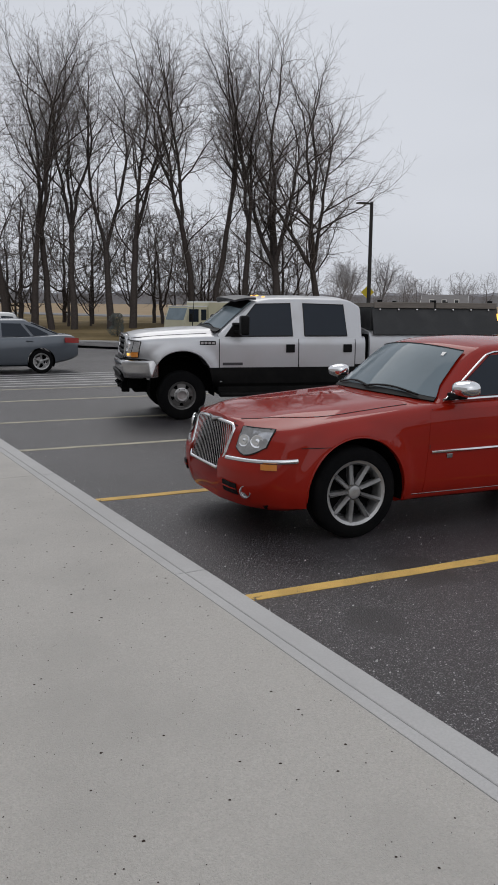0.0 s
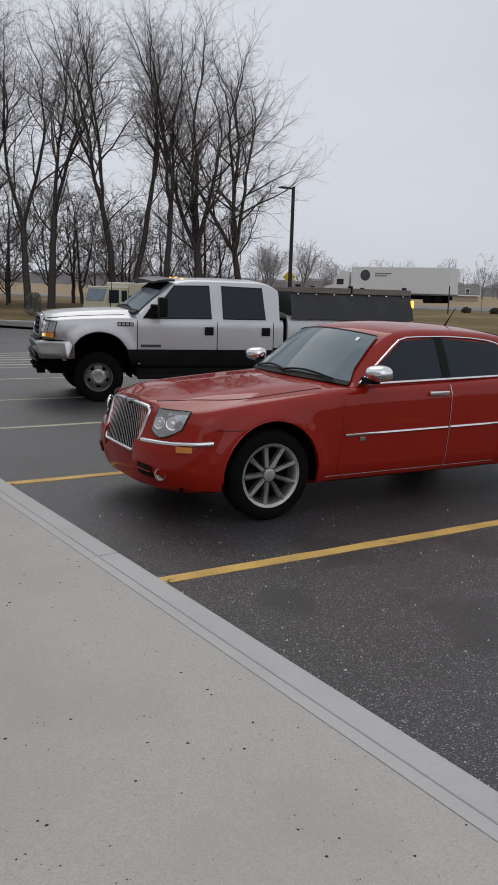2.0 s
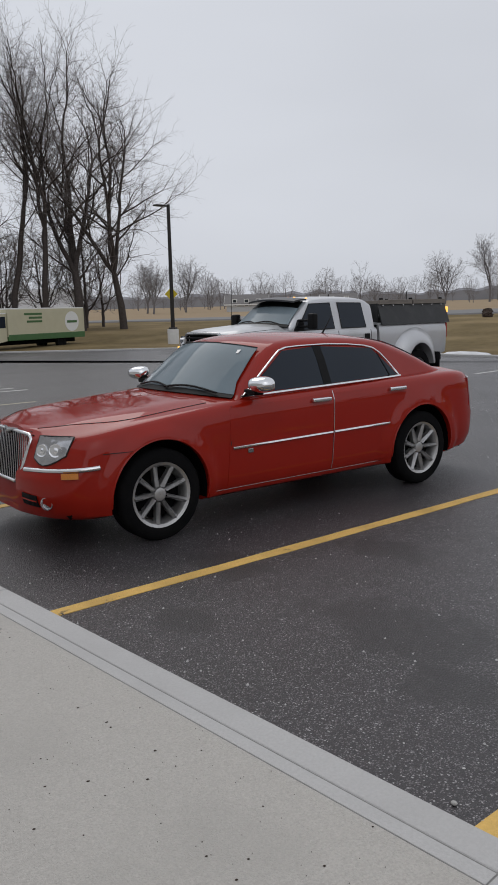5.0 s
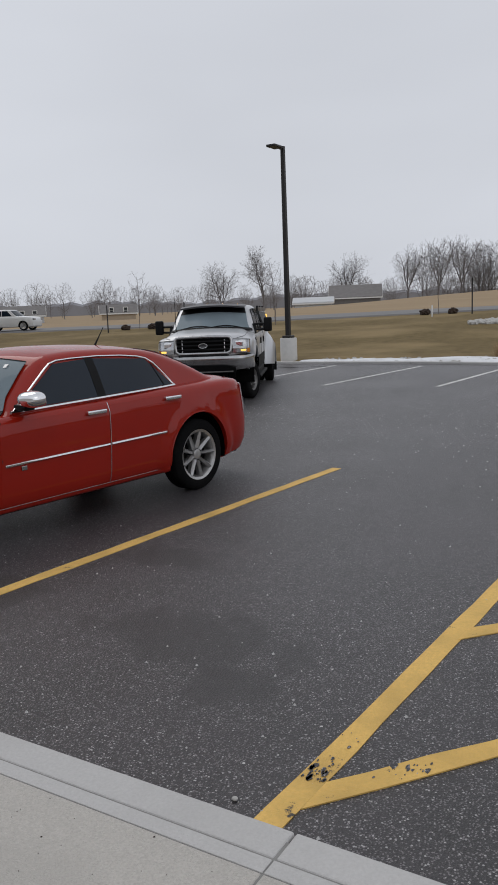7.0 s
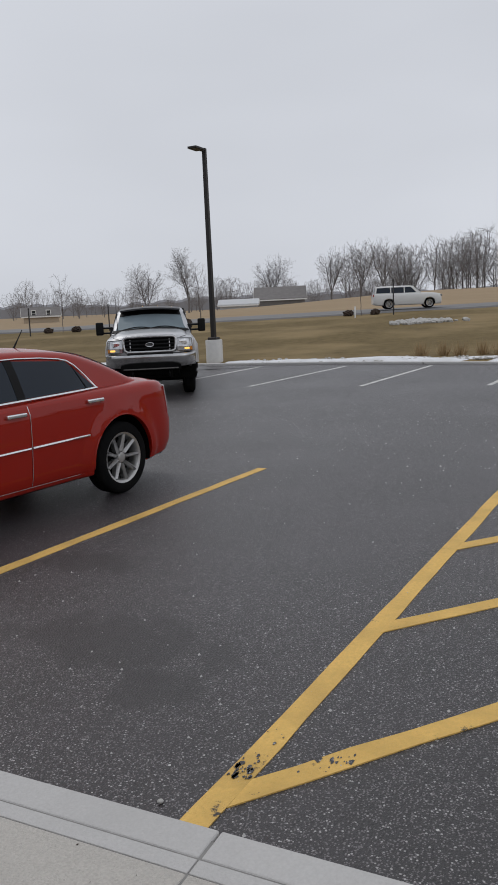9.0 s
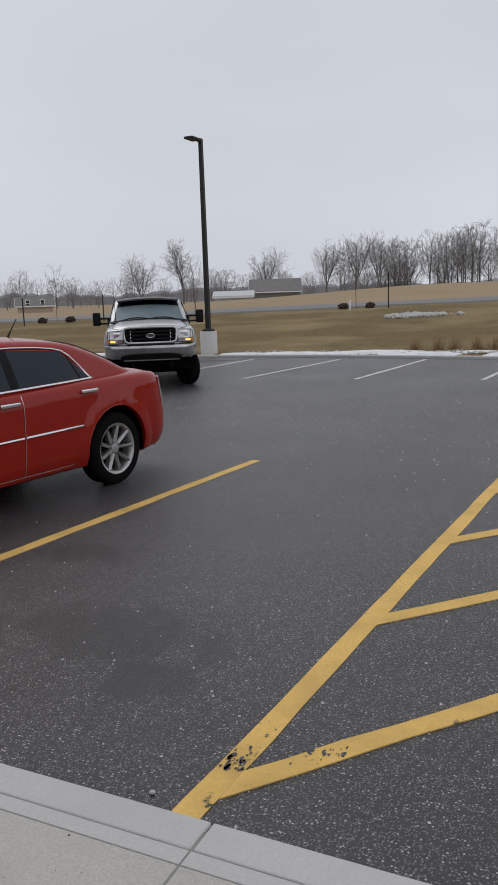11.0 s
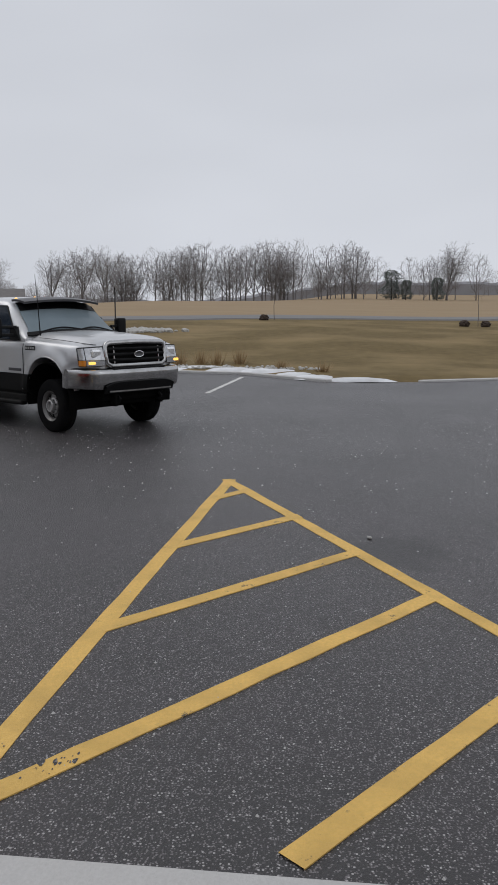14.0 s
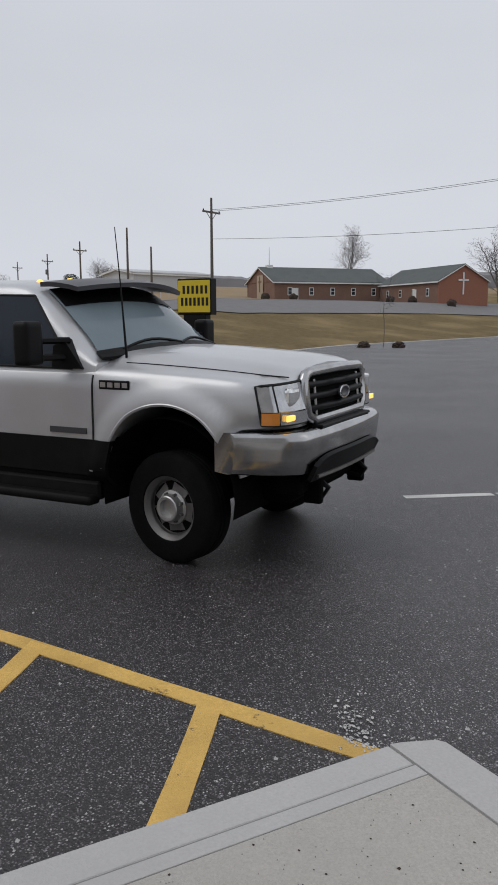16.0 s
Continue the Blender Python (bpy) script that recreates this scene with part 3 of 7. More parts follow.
M_wood = mat("weathered_board", (0.20, 0.175, 0.15), 0.85, vary=0.3, scale=6, stretch_xyz=(1, 8, 8), second=(0.10, 0.09, 0.08), second_scale=2)
M_tarp = mat("black_rubber_tarp", (0.020, 0.021, 0.022), 0.55, vary=0.3, scale=3, bump=0.3, bump_scale=9, second=(0.05, 0.05, 0.05), second_scale=2.5, second_amount=0.5)


def interp(pts, x):
    """Piecewise linear value at x of points (x, value), in any order."""
    q = sorted(pts)
    return float(np.interp(x, [a for a, _ in q], [b for _, b in q]))


def section(k, W, zb, zt):
    """Half section of a body shell: from the sill over the flank to the middle of the top."""
    h = zt - zb
    return [(W * a, zb + h * b + c) for a, b, c in k]


FLANK = [(0.0, 0, 0), (0.80, 0, 0), (0.93, 0, 0.05), (0.965, 0.16, 0.0), (0.99, 0.36, 0), (1.0, 0.55, 0), (0.995, 0.72, 0), (0.975, 0.86, 0), (0.945, 0.945, 0), (0.90, 0.985, 0), (0.80, 1.0, 0.004), (0.5, 1.0, 0.016), (0.0, 1.0, 0.024)]


def shell(stations, k=FLANK):
    """A closed shell through stations (x, half width, bottom, top), front first."""
    bm = bmesh.new()
    rings = []
    for x, W, zb, zt in stations:
        half = section(k, W, zb, zt)
        loop = [(y, z) for y, z in half] + [(-y, z) for y, z in half[-2:0:-1]]
        rings.append([bm.verts.new((x, y, z)) for y, z in loop])
    for a, b in zip(rings, rings[1:]):
        bridge(bm, a, b)
    bm.faces.new(rings[0])
    bm.faces.new(rings[-1][::-1])
    bmesh.ops.recalc_face_normals(bm, faces=bm.faces[:])
    return bm


def dense(stations, steps=4):
    """More stations between the given ones, on a smooth curve."""
    out = []
    n = len(stations)
    for i in range(n - 1):
        p = [stations[max(0, min(n - 1, j))] for j in (i - 1, i, i + 1, i + 2)]
        for s in range(steps):
            t = s / steps
            row = []
            for c in range(4):
                a, b, d, e = (q[c] for q in p)
                m1 = (d - a) / max(1e-6, abs(p[2][0] - p[0][0])) * abs(p[2][0] - p[1][0])
                m2 = (e - b) / max(1e-6, abs(p[3][0] - p[1][0])) * abs(p[2][0] - p[1][0])
                t2, t3 = t * t, t * t * t
                row.append((2 * t3 - 3 * t2 + 1) * b + (t3 - 2 * t2 + t) * m1 + (-2 * t3 + 3 * t2) * d + (t3 - t2) * m2 if c else b + (d - b) * t)
            out.append(tuple(row))
    return out + [stations[-1]]


def flank_y(stations, x, z, k=FLANK):
    """Half width of a shell's flank at x and height z."""
    W, zb, zt = (interp([(s[0], s[c]) for s in stations], x) for c in (1, 2, 3))
    pts = [(b, a) for a, b in section(k, W, zb, zt)[1:10]]
    return float(np.interp(z, [p[0] for p in pts], [p[1] for p in pts]))


def flank_patch(stations, outline, side, proud=0.005, inner=-0.012, nx=10, nz=8, k=FLANK, yfun=None):
    """A panel that follows the flank: outline(u, v) gives x and z for u, v from 0 to 1."""
    yf = yfun or (lambda x, z: flank_y(stations, x, z, k))
    bm = bmesh.new()
    top = [[None] * (nz + 1) for _ in range(nx + 1)]
    low = [[None] * (nz + 1) for _ in range(nx + 1)]
    for i in range(nx + 1):
        for j in range(nz + 1):
            x, z = outline(i / nx, j / nz)
            y = yf(x, z)
            top[i][j] = bm.verts.new((x, side * (y + proud), z))
            low[i][j] = bm.verts.new((x, side * (y + inner), z))
    for i in range(nx):
        for j in range(nz):
            bm.faces.new((top[i][j], top[i + 1][j], top[i + 1][j + 1], top[i][j + 1]))
    edge = [(i, 0) for i in range(nx)] + [(nx, j) for j in range(nz)] + [(i, nz) for i in range(nx, 0, -1)] + [(0, j) for j in range(nz, 0, -1)]
    for (a, b), (c, d) in zip(edge, edge[1:] + edge[:1]):
        bm.faces.new((top[a][b], top[c][d], low[c][d], low[a][b]))
    bmesh.ops.recalc_face_normals(bm, faces=bm.faces[:])
    return bm


def quad_outline(a, b, c, d):
    """Bilinear outline of (x, z) corners: a, b along the bottom, d, c along the top."""
    def f(u, v):
        return tuple((a[i] * (1 - u) + b[i] * u) * (1 - v) + (d[i] * (1 - u) + c[i] * u) * v for i in (0, 1))
    return f


def cut_arches(ob, centres, radius, depth=3.0):
    """Cuts round wheel openings through a body mesh."""
    bm = bmesh.new()
    for x, z in centres:
        lathe(bm, [(radius, -depth / 2), (radius, depth / 2)], "y", 40, (x, 0, z))
    cutter = new("cutter", mesh_of("cutter", bm, []))
    cutter.matrix_world = ob.matrix_world
    md = ob.modifiers.new("arches", "BOOLEAN")
    md.operation, md.solver, md.object = "DIFFERENCE", "EXACT", cutter
    cutter.matrix_basis = Matrix()
    keep = ob.matrix_basis.copy()
    par, ob.parent, ob.matrix_basis = ob.parent, None, Matrix()
    bpy.context.view_layer.update()
    me = bpy.data.meshes.new_from_object(ob.evaluated_get(bpy.context.evaluated_depsgraph_get()))
    ob.modifiers.clear()
    ob.data = me
    ob.parent, ob.matrix_basis = par, keep
    bpy.data.objects.remove(cutter)
    me.polygons.foreach_set("use_smooth", [True] * len(me.polygons))
    me.set_sharp_from_angle(angle=radians(34))
    return ob


def arch_lip(x, z, radius, y, side, width=0.05, rise=0.02, a0=-12, a1=192, n=36):
    """A rounded flare round a wheel opening."""
    bm = bmesh.new()
    rings = []
    for i in range(n + 1):
        a = radians(a0 + (a1 - a0) * i / n)
        c, s = math.cos(a), math.sin(a)
        yy = y(x + c * (radius + width), z + s * (radius + width)) if callable(y) else y
        prof = [(radius, yy - 0.05), (radius, yy + rise), (radius + 0.012, yy + rise + 0.006), (radius + width * 0.55, yy + rise * 0.55), (radius + width, yy - 0.002), (radius + width, yy - 0.05)]
        rings.append([bm.verts.new((x + c * r, side * q, z + s * r)) for r, q in prof])
    for a, b in zip(rings, rings[1:]):
        bridge(bm, a, b)
    bm.faces.new(rings[0])
    bm.faces.new(rings[-1][::-1])
    bmesh.ops.recalc_face_normals(bm, faces=bm.faces[:])
    return bm


def tyre_mesh(r, w, rim_r, n=48):
    bm = bmesh.new()
    lathe(bm, [(rim_r, -w * 0.40), (rim_r + 0.01, -w / 2), (r - 0.045, -w / 2 - 0.004), (r - 0.012, -w * 0.43), (r, -w * 0.36), (r, -w * 0.12), (r - 0.007, -w * 0.10), (r - 0.007, -w * 0.06), (r, -w * 0.04), (r, w * 0.04), (r - 0.007, w * 0.06), (r - 0.007, w * 0.10), (r, w * 0.12), (r, w * 0.36), (r - 0.012, w * 0.43), (r - 0.045, w / 2 + 0.004), (rim_r + 0.01, w / 2), (rim_r, w * 0.40)], "y", n, cap=False)
    return mesh_of("tyre", bm, M_tyre, 40)


def spoke_rim_mesh(rim_r, w, spokes=9, spoke_w=0.055, material=None, out=1.0):
    """A rim with thin spokes; its face looks to +y times out."""
    bm = bmesh.new()
    s = out
    lathe(bm, [(rim_r - 0.022, -s * w * 0.42), (rim_r - 0.004, -s * w * 0.40), (rim_r - 0.035, -s * w * 0.2), (rim_r - 0.035, s * w * 0.30), (rim_r - 0.02, s * w * 0.42), (rim_r + 0.004, s * w * 0.46), (rim_r + 0.004, s * w * 0.40)], "y", 48, cap=False)
    lathe(bm, [(0.002, s * w * 0.36), (0.03, s * w * 0.37), (0.052, s * w * 0.34), (0.062, s * w * 0.26), (0.062, s * w * 0.10)], "y", 24, cap=False)
    for i in range(spokes):
        a = 2 * math.pi * i / spokes
        m = Matrix.Rotation(a, 4, "Y")
        bmq = [(-0.5, 0.06, 0.20), (0.5, 0.06, 0.20), (0.62, rim_r - 0.02, 0.40), (-0.62, rim_r - 0.02, 0.40)]
        f = [bm.verts.new(m @ Vector((q * spoke_w, s * w * y, r))) for q, r, y in bmq]
        ridge = [bm.verts.new(m @ Vector((0, s * (w * y + 0.012), r))) for r, y in ((0.06, 0.34), (rim_r - 0.02, 0.42))]
        b = [bm.verts.new(m @ Vector((q * spoke_w, s * (w * y - 0.05), r))) for q, r, y in bmq]
        for q in ((f[0], ridge[0], ridge[1], f[3]), (ridge[0], f[1], f[2], ridge[1]), (f[0], f[3], b[3], b[0]), (f[1], b[1], b[2], f[2])):
            bm.faces.new(q)
    bmesh.ops.recalc_face_normals(bm, faces=bm.faces[:])
    return mesh_of("rim", bm, material or M_alloy, 30)


def disc_mesh(r, y0, y1, material, n=28):
    bm = bmesh.new()
    lathe(bm, [(r, y0), (r, y1)], "y", n)
    return mesh_of("brake_disc", bm, material, 40)


def mount(name, me, parent, m=None, label=""):
    ob = new(name, me)
    ob.parent = parent
    if m is not None:
        ob.matrix_basis = m
    return tagged(ob, label=label) if label else ob


def glass_sheet(corner, nx=12, nz=6, thick=0.006):
    """A curved pane; corner(u, v) gives its outer surface and must run anticlockwise seen from outside."""
    bm = bmesh.new()
    g = [[bm.verts.new(corner(i / nx, j / nz)) for j in range(nz + 1)] for i in range(nx + 1)]
    for i in range(nx):
        for j in range(nz):
            bm.faces.new((g[i][j], g[i + 1][j], g[i + 1][j + 1], g[i][j + 1]))
    bmesh.ops.recalc_face_normals(bm, faces=bm.faces[:])
    bmesh.ops.solidify(bm, geom=bm.faces[:], thickness=-thick)
    return bm


def greenhouse(low, high, dome):
    """The shell above the belt: low and high are plan functions s -> (x, y, z) round the car; dome lifts the roof."""
    bm = bmesh.new()
    n, m = 64, 6
    rings = []
    for j in range(m + 1):
        v = j / m
        rings.append([bm.verts.new(low(i / n).lerp(high(i / n), v) + Vector((0, 0, 0))) for i in range(n)])
    c = sum((high(i / n) for i in range(n)), Vector()) / n
    for f, up in ((0.93, 0.45), (0.8, 0.75), (0.55, 0.94), (0.25, 1.0)):
        rings.append([bm.verts.new(Vector((c.x + (high(i / n).x - c.x) * f, (high(i / n).y) * f, high(i / n).z + dome * up))) for i in range(n)])
    for a, b in zip(rings, rings[1:]):
        bridge(bm, a, b)
    bm.faces.new(rings[-1])
    bm.faces.new(rings[0][::-1])
    bmesh.ops.recalc_face_normals(bm, faces=bm.faces[:])
    return bm


def plan_loop(xf, xr, yf, yr, zf, zr, bow_f, bow_r):
    """Plan outline of a cabin: front and rear edges bowed, sides straight; s from 0 at the front left corner, clockwise."""
    def f(s):
        s = s % 1.0
        if s < 0.25:
            u = 1 - 8 * s
            return Vector((xf + bow_f * (1 - u * u), u * yf, zf))
        if s < 0.5:
            u = (s - 0.25) * 4
            return Vector((xf + (xr - xf) * u, -(yf + (yr - yf) * u), zf + (zr - zf) * u))
        if s < 0.75:
            u = (s - 0.5) * 8 - 1
            return Vector((xr - bow_r * (1 - u * u), u * yr, zr))
        u = (s - 0.75) * 4
        return Vector((xr + (xf - xr) * u, yr + (yf - yr) * u, zr + (zf - zr) * u))
    return f


def curve_through(pts):
    """A smooth function of x through points (x, value), without overshoot."""
    q = sorted(pts)
    xs, vs = [a for a, _ in q], [b for _, b in q]
    n = len(xs)
    sl = [(vs[i + 1] - vs[i]) / (xs[i + 1] - xs[i]) for i in range(n - 1)]
    tg = [sl[0]] + [0.0 if sl[i - 1] * sl[i] <= 0 else 2 * sl[i - 1] * sl[i] / (sl[i - 1] + sl[i]) for i in range(1, n - 1)] + [sl[-1]]

    def f(x):
        if x <= xs[0]:
            return vs[0]
        if x >= xs[-1]:
            return vs[-1]
        i = max(j for j in range(n - 1) if xs[j] <= x)
        h = xs[i + 1] - xs[i]
        t = (x - xs[i]) / h
        return vs[i] * (2 * t ** 3 - 3 * t * t + 1) + tg[i] * h * (t ** 3 - 2 * t * t + t) + vs[i + 1] * (3 * t * t - 2 * t ** 3) + tg[i + 1] * h * (t ** 3 - t * t)
    return f


def loft(xs, half, warp):
    """A closed shell through half sections half(x) = [(y, z), ...] from bottom middle to top middle; warp moves each point."""
    bm = bmesh.new()
    rings = []
    for x in xs:
        h = half(x)
        loop = h + [(-y, z) for y, z in h[-2:0:-1]]
        rings.append([bm.verts.new(warp(x, y, z)) for y, z in loop])
    for a, b in zip(rings, rings[1:]):
        bridge(bm, a, b)
    bm.faces.new(rings[0])
    bm.faces.new(rings[-1][::-1])
    bmesh.ops.recalc_face_normals(bm, faces=bm.faces[:])
    return bm


def steps(*spans):
    """Stations: spans of (from, to, count) joined end to end."""
    out = []
    for a, b, n in spans:
        out += [a + (b - a) * i / n for i in range(n)]
    return out + [spans[-1][1]]


# ---- the red sedan ----
CAR_FRONT_AXLE = (4.02, 5.27)
CAR_TURN = 173.6
WHEEL_Z = 0.367
AXLES = (0.01, -3.03)
hood_edge = curve_through([(0.92, 0.865), (0.65, 0.893), (0.4, 0.922), (0.0, 0.965), (-0.5, 1.015), (-0.85, 1.045), (-1.85, 1.07), (-2.8, 1.095), (-3.5, 1.10), (-3.85, 1.085), (-4.09, 1.06)])
hood_mid = curve_through([(0.92, 0.915), (0.65, 0.955), (0.4, 0.985), (0.0, 1.02), (-0.5, 1.055), (-0.85, 1.065), (-2.8, 1.10), (-3.4, 1.125), (-3.8, 1.12), (-4.03, 1.09)])
sill_z = curve_through([(0.92, 0.27), (0.6, 0.245), (0.3, 0.24), (-2.6, 0.24), (-3.3, 0.25), (-3.7, 0.27), (-4.09, 0.31)])


def sedan_width(x):
    if x > 0.33:
        return 0.932 * (1 - ((x - 0.33) / 0.605) ** 3.0) ** (1 / 3.0)
    if x < -3.38:
        return 0.932 * (1 - ((-3.38 - x) / 0.74) ** 3.4) ** (1 / 3.4)
    return 0.932


def sedan_half(x):
    W, zb, zs, zm = sedan_width(x), sill_z(x), hood_edge(x), hood_mid(x)
    d = zm - zs
    flank = [(0.0, zb), (0.5 * W, zb), (0.78 * W, zb), (0.90 * W, zb + 0.008), (0.945 * W, zb + 0.035), (0.962 * W, zb + 0.08)]
    lo, hi = zb + 0.13, zs - 0.115
    flank += [(W * (0.972 + 0.028 * math.sin(math.pi * min(1.0, 0.12 + 0.55 * i / 7))), lo + (hi - lo) * i / 7) for i in range(8)]
    flank += [(0.987 * W, zs - 0.085), (0.975 * W, zs - 0.055), (0.957 * W, zs - 0.03), (0.932 * W, zs - 0.012), (0.90 * W, zs - 0.002)]
    return flank + [(0.85 * W, zs + 0.12 * d), (0.78 * W, zs + 0.34 * d), (0.71 * W, zs + 0.62 * d), (0.65 * W, zs + 0.86 * d), (0.58 * W, zm), (0.45 * W, zm + 0.006), (0.22 * W, zm + 0.012), (0.0, zm + 0.014)]


def sedan_warp(x, y, z):
    """Rakes the nose back, swells the bumpers and lifts the flares round the wheels."""
    f, r = smoothstep(0.30, 0.90, x), smoothstep(-3.5, -4.0, x)
    dx = f * (-0.33 * max(0.0, z - 0.60) + 0.035 * smoothstep(0.64, 0.58, z) - 0.30 * max(0.0, 0.42 - z))
    dx += r * (0.22 * max(0.0, z - 0.78) - 0.03 * smoothstep(0.74, 0.68, z) + 0.25 * max(0.0, 0.45 - z))
    for ax, hi in ((AXLES[0], 0.545), (AXLES[1], 0.565)):
        q = math.hypot(x - ax, z - WHEEL_Z)
        if z > 0.26 and abs(y) > 0.6:
            y += math.copysign(0.030 * (1 - smoothstep(hi - 0.055, hi + 0.012, q)), y)
    return (x + dx, y, z)


def sedan_flank_y(x, z):
    pts = sedan_half(x)[3:19]
    y = float(np.interp(z, [b for _, b in pts], [a for a, _ in pts]))
    return sedan_warp(x, y, z)[1]


def sedan_front(y, z):
    """Where the nose's skin lies ahead of a point y, z."""
    x = 0.92
    while x > 0.2:
        pts = sedan_half(x)
        side = float(np.interp(z, [b for _, b in pts[3:19]], [a for a, _ in pts[3:19]]))
        if y <= side and z <= hood_mid(x) + 0.02:
            break
        x -= 0.006
    return sedan_warp(x, y, z)[0]


cabin_top = curve_through([(-0.56, 1.035), (-0.85, 1.275), (-1.10, 1.468), (-1.20, 1.515), (-1.40, 1.548), (-1.70, 1.561), (-2.0, 1.556), (-2.4, 1.533), (-2.7, 1.497), (-2.98, 1.437), (-3.30, 1.325), (-3.58, 1.20), (-3.82, 1.10), (-3.9, 1.06)])
CROWN = 0.045


def cabin_side(x, z):
    return 0.853 - 0.36 * (z - 1.05) - 0.30 * max(0.0, z - 1.30) ** 1.5 - 0.11 * smoothstep(-2.3, -3.9, x)


def cabin_half(x):
    zt = cabin_top(x)
    crown = min(CROWN, 0.4 * max(0.0, zt - 1.0))
    r = min(0.075, 0.45 * max(0.01, zt - crown - 1.0))
    z1 = zt - crown - r
    pts = [(0.0, 1.0), (0.5, 1.0)] + [(cabin_side(x, 1.0 + (z1 - 1.0) * i / 8), 1.0 + (z1 - 1.0) * i / 8) for i in range(9)]
    ys = pts[-1][0]
    w = 1.15 * r
    pts += [(ys - w * (1 - math.cos(a)) - 0.3 * r * math.sin(a), z1 + r * math.sin(a)) for a in (0.3, 0.6, 0.9, 1.2, 1.5)]
    yt, ztop = pts[-1]
    return pts + [(yt * u, zt - (zt - ztop) * u * u) for u in (0.92, 0.8, 0.65, 0.5, 0.35, 0.18, 0.0)]


def cabin_warp(x, y, z):
    """Bows the windscreen and the rear window in plan."""
    return (x - 0.27 * y * y * smoothstep(-1.75, -1.05, x) + 0.24 * y * y * smoothstep(-2.5, -3.1, x), y, z)


def cabin_surface(x, u):
    """A point on the cabin's upper skin: u from -1 to 1 across."""
    pts = cabin_half(x)[-8:]
    yt = pts[0][0]
    zt, ze = pts[-1][1], pts[0][1]
    return Vector(cabin_warp(x, yt * u, zt - (zt - ze) * u * u))


def red_sedan():
    car = thing("sedan", pose(*CAR_FRONT_AXLE, 0, 0, 0, CAR_TURN), "red metallic four-door sedan with chrome trim parked on asphalt", "car")
    xs = steps((0.925, 0.88, 4), (0.88, 0.60, 12), (0.60, -0.65, 34), (-0.65, -2.40, 30), (-2.40, -3.60, 32), (-3.60, -3.98, 12), (-3.98, -4.09, 7))
    body = part("body", loft(xs, sedan_half, sedan_warp), M_red, car, smooth=50)
    cut_arches(body, [(a, WHEEL_Z + 0.008) for a in AXLES], 0.443)
    part("roof", loft(steps((-0.56, -1.4, 26), (-1.4, -2.6, 20), (-2.6, -3.9, 30)), cabin_half, cabin_warp), M_red, car, smooth=50)

    def screen(u, v):
        x = -0.645 - 0.47 * v
        return cabin_surface(x, (1 - 2 * u) * 0.97) + Vector((0.012, 0, 0.012))

    def back(u, v):
        x = -3.52 + 0.62 * v
        return cabin_surface(x, (2 * u - 1) * 0.88) + Vector((-0.008, 0, 0.012))

    def cowl(u, v):
        return cabin_surface(-0.60 - 0.055 * v, (1 - 2 * u) * 0.97) + Vector((0.010, 0, 0.008))

    part("windscreen", glass_sheet(screen, 16, 8), M_screen, car, "pale windscreen glass with sky reflection painted in", smooth=60)
    part("rear_window", glass_sheet(back, 14, 8), M_tint, car, "dark rear window glass", smooth=60)
    part("cowl", glass_sheet(cowl, 14, 2, 0.008), M_black, car)
    bm = bmesh.new()
    tube(bm, [screen(i / 16, 1.0) + Vector((0.002, 0, 0.004)) for i in range(17)], 0.008, 5)
    part("screen_seal", bm, M_gap, car)
    for side in (1, -1):
        def cy(x, z):
            return cabin_side(x, z)

        wf = quad_outline((-0.90, 1.085), (-1.785, 1.10), (-1.765, 1.437), (-1.40, 1.417))
        wr = quad_outline((-1.875, 1.102), (-2.79, 1.122), (-2.50, 1.392), (-1.855, 1.437))
        for nm, o in (("front_window", wf), ("rear_door_window", wr)):
            part(nm, flank_patch(None, o, side, 0.010, -0.012, 8, 8, yfun=cy), M_tint, car, "dark tinted side glass", smooth=50)
        bm = flank_patch(None, quad_outline((-2.665, 1.118), (-2.682, 1.118), (-2.575, 1.33), (-2.560, 1.34)), side, 0.014, -0.01, 1, 5, yfun=cy)
        part("quarter_divider", bm, M_black, car)

        def at(x, z, up=0.014):
            return (x, side * (cy(x, z) + up), z)

        bm = bmesh.new()
        tube(bm, [at(-0.83 - 1.99 * i / 10, 1.066 + 0.042 * i / 10, 0.016) for i in range(11)], 0.0135, 6)
        part("window_sill_trim", bm, M_chrome, car, "bright chrome window sill trim")
        bm = bmesh.new()
        tube(bm, [at(*p) for p in ((-0.86, 1.075), (-1.08, 1.235), (-1.28, 1.375), (-1.36, 1.423), (-1.45, 1.445), (-1.6, 1.452), (-1.92, 1.454), (-2.2, 1.441), (-2.42, 1.418), (-2.52, 1.395), (-2.60, 1.345), (-2.70, 1.24), (-2.815, 1.108))], 0.008, 6)
        part("window_frame_trim", bm, M_chrome, car, "thin chrome window frame")
        part("door_pillar", flank_patch(None, quad_outline((-1.783, 1.085), (-1.878, 1.09), (-1.858, 1.442), (-1.763, 1.442)), side, 0.013, -0.01, 2, 6, yfun=cy), M_black, car)
        # doors: panels a little proud of the body, with shut lines between
        for nm, o in (("front_door", quad_outline((-0.63, 0.315), (-1.800, 0.315), (-1.825, 1.015), (-0.67, 0.985))), ("rear_door", quad_outline((-1.815, 0.315), (-2.50, 0.33), (-2.83, 1.035), (-1.838, 1.015)))):
            part(nm, flank_patch(None, o, side, 0.003, -0.02, 14, 12, yfun=sedan_flank_y), M_red, car, smooth=40)
        for line_pts in ([(-0.665, 0.32), (-0.665, 0.7), (-0.70, 1.0)], ):
            bm = bmesh.new()
            tube(bm, [(x, side * (sedan_flank_y(x, z) + 0.001), z) for x, z in line_pts], 0.0045, 5)
            part("door_gap", bm, M_gap, car)
